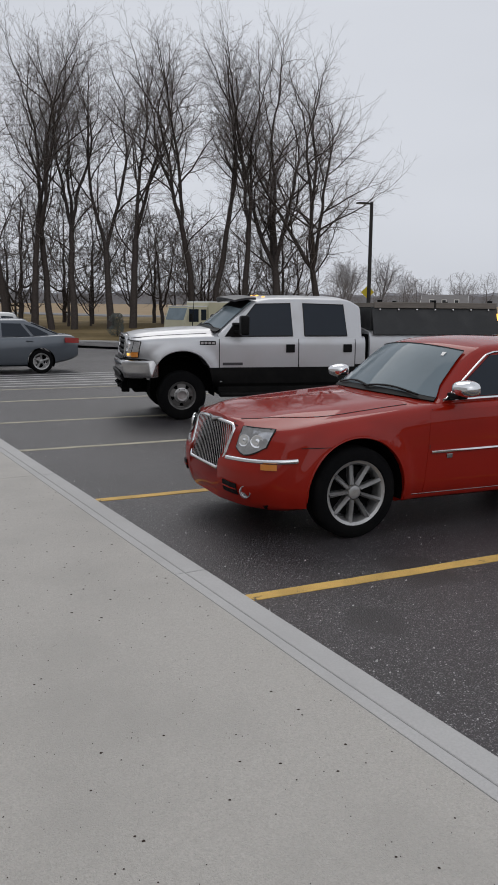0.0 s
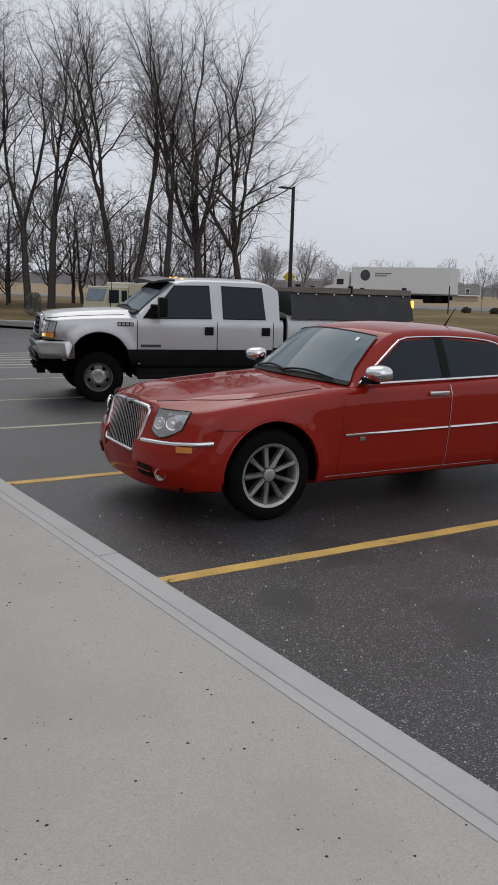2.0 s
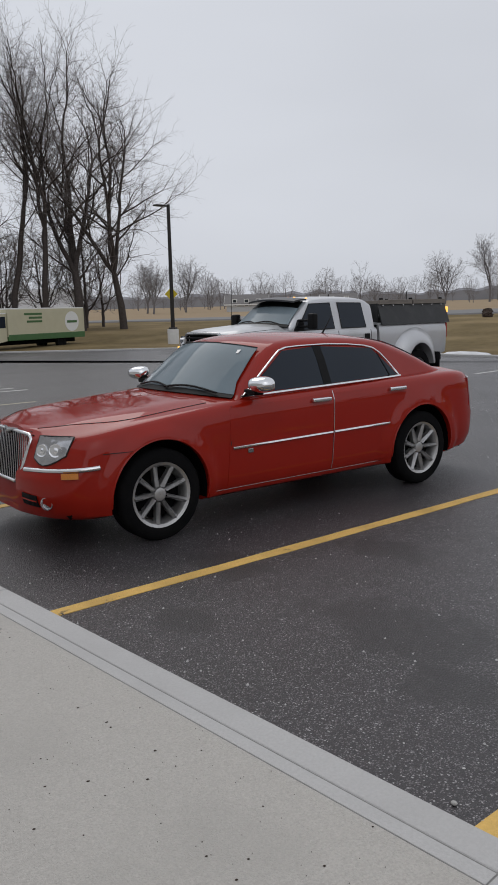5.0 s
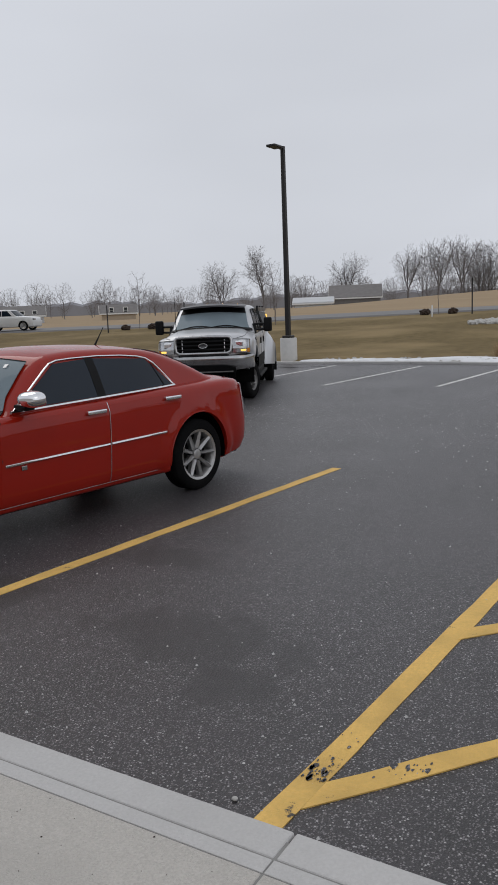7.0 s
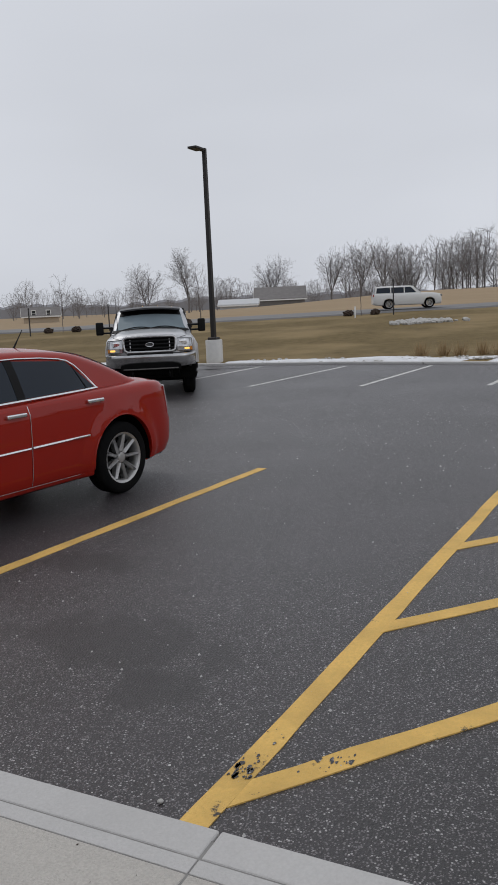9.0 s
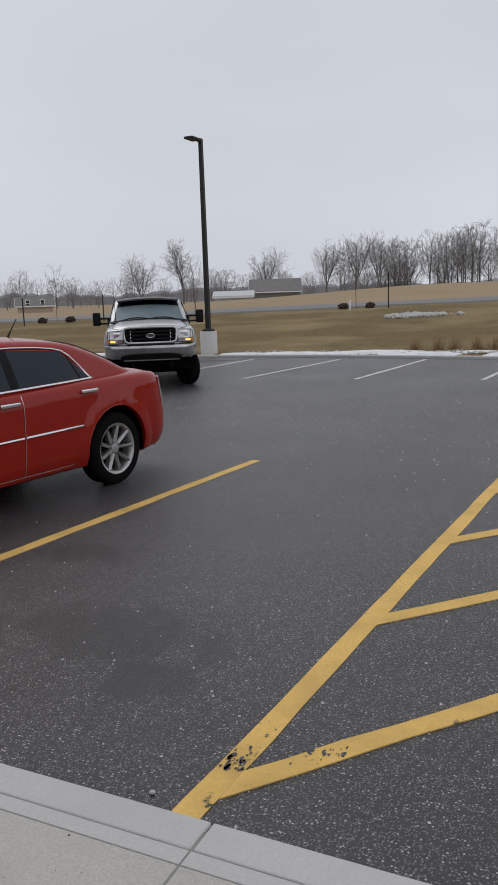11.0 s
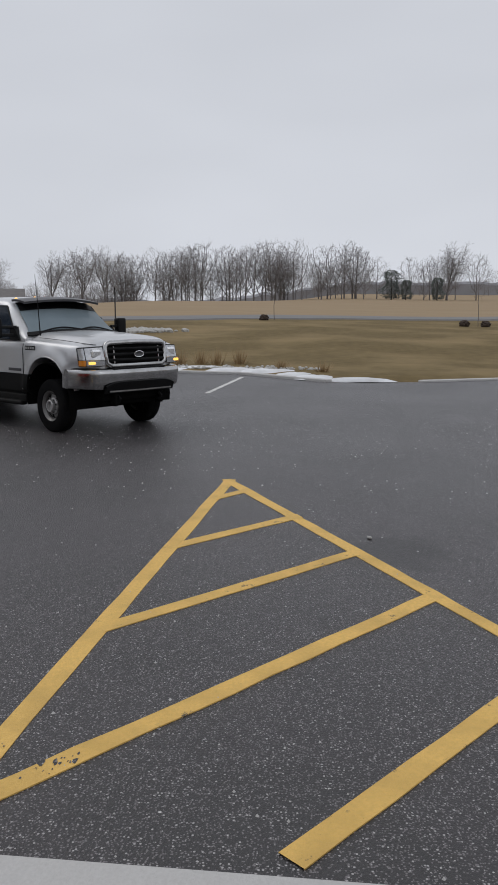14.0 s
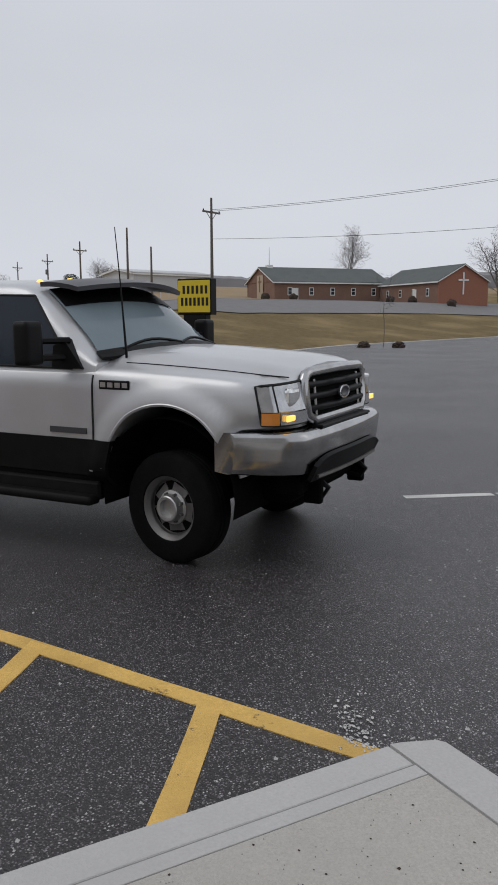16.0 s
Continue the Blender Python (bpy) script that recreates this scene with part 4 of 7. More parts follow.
        bm = bmesh.new()
        tube(bm, [(-1.81 - 0.026 * v, side * (sedan_flank_y(-1.82, 0.32 + 0.72 * v) + 0.004), 0.32 + 0.72 * v) for v in [i / 9 for i in range(10)]], 0.004, 5)
        part("door_edge_guard", bm, M_chrome, car, "thin bright door edge guard")
        for hx, hz in ((-1.67, 0.975), (-2.66, 0.998)):
            bm = bmesh.new()
            y = sedan_flank_y(hx, hz)
            add_box(bm, (hx - 0.11, side * (y - 0.002) if side > 0 else side * (y + 0.040), hz - 0.018), (hx + 0.11, side * (y + 0.040) if side > 0 else side * (y - 0.002), hz + 0.018), 0.012, 3)
            part("door_handle", bm, M_chrome, car, "chrome door handle", smooth=60)
        bm = bmesh.new()
        for x0, x1 in ((-0.68, -1.80), (-1.825, -2.55)):
            pts = [(x0 + (x1 - x0) * i / 8, 0.655 + 0.010 * (-(x0 + (x1 - x0) * i / 8) - 0.68)) for i in range(9)]
            tube(bm, [(x, side * (sedan_flank_y(x, z) + 0.008), z) for x, z in pts], 0.0125, 6)
        part("side_moulding", bm, M_chrome, car, "long chrome side moulding", smooth=60)
        y = sedan_flank_y(-0.86, 0.61)
        part("side_emblem", box((-0.89, min(side * y, side * (y + 0.012)), 0.595), (-0.835, max(side * y, side * (y + 0.012)), 0.632), 0.005, 2), M_dullchrome, car)
        part("sill_moulding", flank_patch(None, quad_outline((-0.44, 0.262), (-2.58, 0.262), (-2.58, 0.302), (-0.44, 0.302)), side, 0.010, -0.02, 14, 3, yfun=sedan_flank_y), M_red, car, smooth=40)
        bm = bmesh.new()
        tube(bm, [(-0.45 - 2.12 * i / 10, side * (sedan_flank_y(-1.5, 0.306) + 0.007), 0.308) for i in range(11)], 0.0025, 5)
        part("sill_line", bm, M_dullchrome, car)
        for ax in AXLES:
            bm = bmesh.new()
            tube(bm, [(ax + 0.442 * math.cos(a), side * (sedan_flank_y(ax + 0.442 * math.cos(a), WHEEL_Z + 0.008 + 0.442 * math.sin(a)) - 0.004), WHEEL_Z + 0.008 + 0.442 * math.sin(a)) for a in [radians(-6 + 192 * i / 30) for i in range(31)]], 0.010, 6)
            part("wheel_arch", bm, M_red, car, smooth=60)
        # door mirror: rounded chrome shell on a black foot
        bm = bmesh.new()
        bmesh.ops.create_uvsphere(bm, u_segments=20, v_segments=12, radius=1.0)
        for v in bm.verts:
            x, y, z = v.co
            flat = -0.45 if x < -0.45 else x
            v.co = Vector((0.115 * flat, 0.125 * math.copysign(abs(y) ** 0.8, y), 0.068 * math.copysign(abs(z) ** 0.75, z)))
        mirror = part("door_mirror", bm, M_chrome, car, "chrome door mirror housing", smooth=60, at=pose(-0.93, side * 1.03, 1.172))
        part("mirror_arm", box((-0.05, min(-side * 0.20, -side * 0.04), -0.095), (0.05, max(-side * 0.20, -side * 0.04), -0.045), 0.018, 2), M_black, mirror, smooth=50)
        # headlamp: cover and twin reflectors
        def lamp_surf(u, v, side=side):
            y = 0.505 + 0.285 * u
            z0 = 0.722 - 0.045 * math.sin(math.pi * min(1.0, 1.15 * u)) + 0.03 * max(0.0, u - 0.8) * 5
            z = z0 + (0.884 + 0.006 * u - z0) * v
            return Vector((sedan_front(y, min(z, 0.868)) + 0.008, side * (y + 0.002), z))
        lampb = part("headlamp", glass_sheet(lamp_surf, 12, 7, 0.004), M_lens, car, "clear glass headlamp with bright reflectors", smooth=50)
        for u, r in ((0.27, 0.050), (0.70, 0.054)):
            p = lamp_surf(u, 0.48) + Vector((0.002, side * 0.004, 0))
            bm = bmesh.new()
            lathe(bm, [(r, 0.0), (r * 0.93, 0.012), (r * 0.55, 0.004), (r * 0.3, 0.010), (0.004, 0.012)], "x", 20, cap=False)
            part("reflector", bm, M_reflector, lampb, smooth=50, at=Matrix.Translation(p) @ Matrix.Rotation(side * radians(22 + 34 * u), 4, "Z") @ Matrix.Rotation(radians(-14), 4, "Y"))
        bm = bmesh.new()
        edge = [lamp_surf(i / 10, 0.0) for i in range(11)] + [lamp_surf(1.0, 0.5)] + [lamp_surf(1 - i / 10, 1.0) for i in range(11)] + [lamp_surf(0.0, 0.5)]
        tube(bm, edge + edge[:1], 0.006, 5)
        part("lamp_seal", bm, M_gap, lampb)
        # bumper chrome bar, marker, fog lamp, intake
        bm = bmesh.new()
        pts = []
        for i in range(13):
            y = 0.43 + 0.49 * math.sin(radians(90 * i / 12))
            z = 0.628 + 0.030 * i / 12
            pts.append((sedan_front(y, z) + 0.004, side * y, z))
        tube(bm, pts, 0.021, 8)
        part("bumper_trim", bm, M_chrome, car, "chrome bumper strip", smooth=60)
        def marker(u, v, side=side):
            y = 0.80 + 0.075 * u
            return Vector((sedan_front(y, 0.605) + 0.010, side * (y + 0.008), 0.588 + 0.045 * v))
        part("bumper_marker", glass_sheet(marker, 4, 2, 0.01), M_amber, car, "amber bumper reflector")
        bm = bmesh.new()
        lathe(bm, [(0.050, -0.04), (0.050, 0.004), (0.044, 0.006), (0.036, -0.010), (0.002, -0.004)], "x", 20, cap=False)
        part("fog_lamp", bm, M_lens, car, "round fog lamp", smooth=50, at=pose(sedan_front(0.69, 0.40) + 0.004, side * 0.685, 0.395, 0, 0, side * 38))
        def intake(u, v, side=side):
            y = 0.44 + 0.17 * u
            z = 0.375 + 0.085 * v - 0.012 * u
            return Vector((sedan_front(y, z) + 0.004, side * y, z))
        part("bumper_intake", glass_sheet(intake, 5, 4, 0.01), M_black, car)
        bm = bmesh.new()
        tube(bm, [intake(i / 5, 0.5) + Vector((0.006, 0, 0)) for i in range(6)], 0.008, 5)
        part("intake_bar", bm, M_red, car)
        # bumper joint line in front of the wheel
        bm = bmesh.new()
        tube(bm, [(x, side * (sedan_flank_y(x, 0.752) + 0.001), 0.752) for x in (0.27, 0.34, 0.42, 0.50)], 0.003, 5)
        part("bumper_seam", bm, M_gap, car)
        def tail(u, v, side=side):
            z = 0.72 + 0.30 * v
            x = -4.05 + 0.22 * u ** 1.6
            return Vector((sedan_warp(x, 0, z)[0] - 0.004, side * (min(sedan_width(x), 0.90) * 0.985 + 0.004), z))
        part("tail_lamp", glass_sheet(tail, 8, 6, 0.012), M_tail, car, "tall red tail lamp", smooth=50)
        for ax in AXLES:
            wheel = thing_part("wheel", car, Matrix.Translation((ax, side * 0.822, WHEEL_Z)))
            mount("tyre", RED_TYRE, wheel, None, "black road tyre with dusty sidewall")
            mount("rim", RED_RIM_L if side > 0 else RED_RIM_R, wheel, pose(0, 0, 0, 0, 11 * side + 7 * ax, 0), "nine-spoke polished alloy rim")
            mount("brake_disc", RED_DISC, wheel)
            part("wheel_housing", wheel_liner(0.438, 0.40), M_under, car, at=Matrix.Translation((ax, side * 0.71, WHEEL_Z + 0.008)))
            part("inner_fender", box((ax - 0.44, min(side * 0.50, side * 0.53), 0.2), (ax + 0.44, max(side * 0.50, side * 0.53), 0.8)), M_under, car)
        # bonnet seam
        bm = bmesh.new()
        pts = []
        for i in range(15):
            x = 0.87 - 1.42 * i / 14
            h = sedan_half(x)
            y = (0.60 + 0.20 * smoothstep(0.87, 0.1, x)) * sedan_width(x)
            z = float(np.interp(y, [a for a, _ in h[:17:-1]], [b for _, b in h[:17:-1]]))
            p = sedan_warp(x, y, z)
            pts.append((p[0], side * p[1], p[2] + 0.0005))
        tube(bm, pts, 0.004, 5)
        part("bonnet_seam", bm, M_gap, car)
    # bonnet's leading edge
    bm = bmesh.new()
    tube(bm, [sedan_warp(0.905, y, hood_mid(0.905) - 0.006 - 0.05 * (abs(y) / 0.36) ** 4 * 0.3) for y in [-0.36 + 0.06 * i for i in range(13)]], 0.004, 5)
    part("bonnet_edge", bm, M_gap, car)
    # grille: raked chrome surround and slanting mesh bars
    def grille_pt(y, z):
        return Vector((0.957 - 0.31 * (z - 0.53) - 0.10 * y * y, y, z))
    top, bot = 0.880, 0.525
    def half_w(z):
        return 0.355 + 0.065 * (z - bot) / (top - bot)
    corner = [(-half_w(bot) + 0.05, bot), (half_w(bot) - 0.05, bot), (half_w(bot) - 0.01, bot + 0.03), (half_w(0.62), 0.62), (half_w(0.80), 0.80), (half_w(top) - 0.005, top - 0.03), (half_w(top) - 0.05, top), (0.2, top + 0.008), (0, top + 0.010)]
    loop = [grille_pt(*p) for p in corner] + [grille_pt(-y, z) for y, z in corner[-2:1:-1]]
    bm = bmesh.new()
    tube(bm, loop + loop[:2], 0.0145, 8)
    grille = part("grille", bm, M_chrome, car, "upright chrome grille surround", smooth=60)
    bm = bmesh.new()
    g = [[bm.verts.new(grille_pt(-half_w(z) + 2 * half_w(z) * i / 10, z) - Vector((0.016, 0, 0))) for i in range(11)] for z in (bot, 0.60, 0.68, 0.78, top)]
    for a, b in zip(g, g[1:]):
        bridge(bm, a, b, closed=False)
    part("grille_backing", bm, M_under, grille)
    bm = bmesh.new()
    for count, lean, r in ((30, -0.42, 0.0056),):
        for i in range(count):
            yb = -0.52 + 1.04 * i / (count - 1)
            pts = []
            for j in range(15):
                z = bot + (top - bot) * j / 14
                y = yb + lean * (z - 0.70)
                if abs(y) < half_w(z) - 0.004:
                    pts.append(grille_pt(y, z))
            if len(pts) > 1:
                tube(bm, pts, r, 4, cap=False)
    part("grille_mesh", bm, M_chrome, grille, "fine chrome grille mesh")
    bm = bmesh.new()
    for s in (1, -1):
        tube(bm, [grille_pt(0, 0.880) + Vector((0.012, 0, 0)), grille_pt(s * 0.06, 0.893) + Vector((0.008, 0, 0)), grille_pt(s * 0.15, 0.905)], [0.024, 0.015, 0.004], 6)
    part("winged_emblem", bm, M_dullchrome, car, smooth=60)
    for u0, u1 in ((0.10, 0.50), (0.46, 0.86)):
        bm = bmesh.new()
        tube(bm, [cabin_surface(-0.63 - 0.035 * math.sin(math.pi * i / 8), 1 - 2 * (u0 + (u1 - u0) * i / 8)) + Vector((0.03, 0, 0.026)) for i in range(9)], 0.009, 5)
        part("wiper", bm, M_black, car)
    bm = bmesh.new()
    tube(bm, [(-2.53, 0.0, 1.515), (-2.60, 0.0, 1.61), (-2.665, 0.0, 1.70)], [0.012, 0.006, 0.004], 6)
    part("roof_aerial", bm, M_black, car, "short black roof aerial")
    p = screen(0.12, 0.84)
    part("windscreen_sticker", box((-0.002, -0.025, -0.022), (0.004, 0.025, 0.022)), M_whitecar, car, "small pale sticker", at=Matrix.Translation(p + Vector((0.004, 0, 0.004))) @ Matrix.Rotation(radians(-50), 4, "Y"))
    part("underbody", box((-3.85, -0.80, 0.265), (0.75, 0.80, 0.5), 0.03), M_under, car)
    return car


def thing_part(name, parent, m):
    """A part that only carries its own pieces."""
    ob = new(name)
    ob.empty_display_size = 0.1
    ob.parent, ob.matrix_basis = parent, m
    return ob


def wheel_liner(r, w):
    bm = bmesh.new()
    a = [ring(bm, (0, y, 0), (1, 0, 0), (0, 0, 1), r, r, 28) for y in (-w / 2, w / 2)]
    bridge(bm, a[0], a[1])
    bmesh.ops.delete(bm, geom=[f for f in bm.faces if f.calc_center_median().z < -0.12], context="FACES")
    return bm


RED_TYRE = tyre_mesh(WHEEL_Z, 0.225, 0.258)
RED_RIM_L = spoke_rim_mesh(0.258, 0.225, 9, 0.032, M_alloy, 1.0)
RED_RIM_R = spoke_rim_mesh(0.258, 0.225, 9, 0.032, M_alloy, -1.0)
RED_DISC = disc_mesh(0.2, -0.03, 0.0, M_under)
sedan = red_sedan()


# ---- the silver crew-cab pickup with twin rear wheels ----
TFLANK = [(0.0, 0, 0), (0.90, 0, 0), (0.965, 0, 0.03), (0.985, 0.15, 0.0), (1.0, 0.40, 0), (1.0, 0.60, 0), (0.992, 0.76, 0), (0.975, 0.88, 0), (0.95, 0.95, 0), (0.915, 0.985, 0), (0.82, 1.0, 0.004), (0.5, 1.0, 0.05), (0.0, 1.0, 0.068)]
TYRE_R = 0.395
LIFT = 0.085


def steel_rim_mesh(rim_r, w, out, deep):
    """A pressed steel wheel with oval holes between five flat spokes and a tall hub."""
    bm = bmesh.new()
    s = out
    lathe(bm, [(rim_r - 0.02, -s * w * 0.42), (rim_r - 0.03, -s * w * 0.2), (rim_r - 0.03, s * w * 0.30), (rim_r - 0.012, s * w * 0.42), (rim_r + 0.004, s * w * 0.46)], "y", 40, cap=False)
    face = -0.05 if deep else 0.18
    for i in range(5):
        m = Matrix.Rotation(2 * math.pi * i / 5, 4, "Y")
        w0, w1 = 0.052, 0.078
        q = [(-w0, 0.07, face + 0.10), (w0, 0.07, face + 0.10), (w1, rim_r - 0.02, face), (-w1, rim_r - 0.02, face)]
        f = [bm.verts.new(m @ Vector((a, s * w * y, r))) for a, r, y in q]
        b = [bm.verts.new(m @ Vector((a, s * (w * y - 0.03), r))) for a, r, y in q]
        for k in ((0, 1, 2, 3),):
            bm.faces.new([f[j] for j in k])
        for a, c in ((0, 1), (1, 2), (2, 3), (3, 0)):
            bm.faces.new((f[a], f[c], b[c], b[a]))
    lathe(bm, [(rim_r - 0.02, s * w * (face + 0.02)), (rim_r - 0.045, s * w * (face - 0.02)), (rim_r - 0.05, s * w * (face - 0.10))], "y", 40, cap=False)
    top = s * (w * (face + 0.12) + (0.0 if deep else 0.055))
    lathe(bm, [(0.125, s * w * (face + 0.03)), (0.122, s * w * (face + 0.10)), (0.100, s * w * (face + 0.13)), (0.092, top), (0.084, top + s * 0.006), (0.066, top + s * 0.004), (0.062, top - s * 0.035), (0.002, top - s * 0.035)], "y", 28, mi=1, cap=False)
    for i in range(8):
        a = 2 * math.pi * (i + 0.5) / 8
        lathe(bm, [(0.012, 0), (0.011, s * 0.025), (0.002, s * 0.028)], "y", 8, (0.1 * math.cos(a), s * w * (face + 0.12), 0.1 * math.sin(a)), cap=False)
    bmesh.ops.recalc_face_normals(bm, faces=bm.faces[:])
    return mesh_of("rim", bm, [M_steelwheel, M_alloy], 30)


truck_edge = curve_through([(0.825, 1.196), (0.5, 1.228), (0.0, 1.254), (-0.5, 1.27), (-0.75, 1.262), (-3.12, 1.262)])
truck_mid = curve_through([(0.825, 1.268), (0.6, 1.312), (0.2, 1.348), (-0.3, 1.375), (-0.6, 1.38), (-0.9, 1.32), (-3.12, 1.30)])
truck_low = curve_through([(0.825, 0.90), (0.56, 0.885), (0.44, 0.80), (0.3, 0.58), (-0.5, 0.52), (-0.8, 0.50), (-3.12, 0.50)])


def truck_width(x):
    return 0.985 if x < 0.38 else 0.985 * (1 - ((x - 0.38) / 0.50) ** 3.4) ** (1 / 3.4)


def truck_half(x):
    W, zb, zs, zm = truck_width(x), truck_low(x), truck_edge(x), truck_mid(x)
    d = zm - zs
    pts = [(0.0, zb), (0.6 * W, zb), (0.88 * W, zb), (0.955 * W, zb + 0.02), (0.98 * W, zb + 0.06)]
    lo, hi = zb + 0.10, zs - 0.13
    pts += [(W * (0.988 + 0.012 * math.sin(math.pi * (0.15 + 0.6 * i / 7))), lo + (hi - lo) * i / 7) for i in range(8)]
    pts += [(0.993 * W, zs - 0.09), (0.982 * W, zs - 0.055), (0.966 * W, zs - 0.028), (0.944 * W, zs - 0.010), (0.915 * W, zs)]
    return pts + [(0.87 * W, zs + 0.12 * d), (0.81 * W, zs + 0.42 * d), (0.75 * W, zs + 0.74 * d), (0.69 * W, zs + 0.95 * d), (0.60 * W, zm + 0.004), (0.35 * W, zm + 0.022), (0.0, zm + 0.032)]


def truck_warp(x, y, z):
    """Swells the front fender round the wheel."""
    q = math.hypot(x, z - 0.50)
    if z > 0.55 and abs(y) > 0.7:
        y += math.copysign(0.034 * (1 - smoothstep(0.58, 0.70, q)) * smoothstep(0.55, 0.62, z), y)
    return (x - 0.10 * max(0.0, z - 1.0) * smoothstep(0.4, 0.8, x), y, z)


def truck_flank_y(x, z):
    pts = truck_half(x)[2:18]
    return truck_warp(x, float(np.interp(z, [b for _, b in pts], [a for a, _ in pts])), z)[1]


cab_top = curve_through([(-0.42, 1.345), (-0.52, 1.405), (-0.80, 1.622), (-1.06, 1.818), (-1.16, 1.870), (-1.30, 1.915), (-1.55, 1.938), (-2.1, 1.945), (-2.7, 1.935), (-2.90, 1.905), (-3.06, 1.82)])


def cab_side(z):
    return 0.948 - 0.24 * (z - 1.25) - 0.12 * max(0.0, z - 1.60) ** 1.4


def cab_half(x):
    zt = cab_top(x)
    crown = min(0.05, 0.4 * max(0.0, zt - 1.24))
    r = min(0.085, 0.45 * max(0.01, zt - crown - 1.24))
    z1 = zt - crown - r
    pts = [(0.0, 1.22), (0.6, 1.22)] + [(cab_side(1.22 + (z1 - 1.22) * i / 8), 1.22 + (z1 - 1.22) * i / 8) for i in range(9)]
    ys = pts[-1][0]
    pts += [(ys - 1.1 * r * (1 - math.cos(a)) - 0.24 * r * math.sin(a), z1 + r * math.sin(a)) for a in (0.3, 0.6, 0.9, 1.2, 1.5)]
    yt, ze = pts[-1]
    return pts + [(yt * u, zt - (zt - ze) * u * u) for u in (0.92, 0.8, 0.65, 0.5, 0.35, 0.18, 0.0)]


def cab_warp(x, y, z):
    return (x - 0.20 * y * y * smoothstep(-1.7, -1.0, x), y, z)


def cab_surface(x, u):
    pts = cab_half(x)[-8:]
    zt, (yt, ze) = pts[-1][1], pts[0]
    return Vector(cab_warp(x, yt * u, zt - (zt - ze) * u * u))


def pickup():
    tr = thing("pickup_truck", pose(0, 0, 0), "dirty silver crew-cab pickup with dark lower flanks and black bed", "truck")
    # nose and cab below the belt
    xs = steps((0.825, 0.70, 7), (0.70, -0.70, 40), (-0.70, -3.12, 26))
    body = part("cab_body", loft(xs, truck_half, truck_warp), M_silver, tr, smooth=45)
    cut_arches(body, [(0, 0.50)], 0.532)
    body.data.materials.append(M_lower)
    for f in body.data.polygons:
        if f.center.z < (0.795 if f.center.x < -0.3 else 0.62) and f.center.x < 0.3:
            f.material_index = 1
    fy = truck_flank_y
    part("cab_roof", loft(steps((-0.42, -1.5, 30), (-1.5, -2.85, 14), (-2.85, -3.06, 8)), cab_half, cab_warp), M_silver, tr, smooth=50)

    def cabin_y(x, z):
        return cab_side(z)

    def screen(u, v):
        return cab_surface(-0.50 - 0.635 * v, (1 - 2 * u) * 0.97) + Vector((0.014, 0, 0.012))

    def back(u, v):
        s = 1 - 2 * u
        return Vector((-3.062 + 0.03 * v, -0.66 * s, 1.36 + 0.42 * v))

    part("windscreen", glass_sheet(screen, 14, 8), M_screen, tr, "grey windscreen with sky reflection painted in", smooth=60)
    part("rear_window", glass_sheet(back), M_tint, tr, smooth=60)
    # sun visor over the windscreen and amber roof lamps
    def visor(u, v):
        s = 1 - 2 * u
        return cab_surface(-1.19, s) + Vector((0.40 * v * (1 - 0.12 * s * s), 0, 0.022 + 0.015 * v - 0.055 * v * v))
    part("sun_visor", glass_sheet(visor, 14, 4, 0.035), M_badge, tr, "dark sun visor over the windscreen", smooth=50)
    def band(u, v):
        return cab_surface(-0.94 - 0.20 * v, (1 - 2 * u) * 0.965) + Vector((0.022, 0, 0.020))
    part("visor_shade", glass_sheet(band, 12, 3, 0.004), M_black, tr, "black shade band under the visor")
    for y in (-0.52, -0.18, 0.0, 0.18, 0.52):
        bm = bmesh.new()
        lathe(bm, [(0.034, 0), (0.031, 0.014), (0.020, 0.024), (0.002, 0.028)], "z", 14, cap=False)
        part("roof_lamp", bm, M_amber_on if abs(y) > 0.1 else M_amber, tr, "small amber roof marker lamp", smooth=60, at=Matrix.Translation((-1.42 - 0.1 * y * y, y, 1.920 - 0.10 * y * y)) @ Matrix.Scale(0.6, 4, (0, 1, 0)))
    for side in (1, -1):
        # doors and windows
        for nm, o in (("front_door", quad_outline((-0.615, 0.57), (-1.935, 0.57), (-1.935, 1.225), (-0.615, 1.225))), ("rear_door", quad_outline((-1.955, 0.57), (-2.93, 0.57), (-2.93, 1.225), (-1.955, 1.225)))):
            part(nm, flank_patch(None, o, side, 0.005, -0.02, 36, 18, yfun=fy), M_silver, tr, smooth=40)
        for nm, o in (("front_window", quad_outline((-0.80, 1.262), (-1.85, 1.272), (-1.83, 1.80), (-1.24, 1.785))), ("rear_door_window", quad_outline((-2.06, 1.272), (-2.80, 1.272), (-2.76, 1.785), (-2.05, 1.80)))):
            part(nm, flank_patch(None, o, side, 0.012, -0.01, 6, 6, yfun=cabin_y), M_tint, tr, "dark tinted side window", smooth=50)
            a = [o(u, v) for u, v in ((0, 0), (1, 0), (1, 1), (0, 1), (0, 0))]
            bm = bmesh.new()
            tube(bm, [(x, side * (cabin_y(x, z) + 0.010), z) for x, z in a], 0.011, 5)
            part("window_seal", bm, M_gap, tr)
        # dark lower cladding from arch to cab end
        part("lower_cladding", flank_patch(None, quad_outline((-0.53, 0.505), (-3.10, 0.505), (-3.10, 0.795), (-0.43, 0.795)), side, 0.014, -0.02, 60, 4, yfun=fy), M_lower, tr, "dirty dark lower body cladding", smooth=40)
        for x in (-0.605, -1.945, -2.94):
            bm = bmesh.new()
            tube(bm, [(x, side * (fy(x, 0.58 + 0.071 * i) + 0.004), 0.58 + 0.071 * i) for i in range(10)], 0.0065, 5)
            part("door_gap", bm, M_gap, tr)
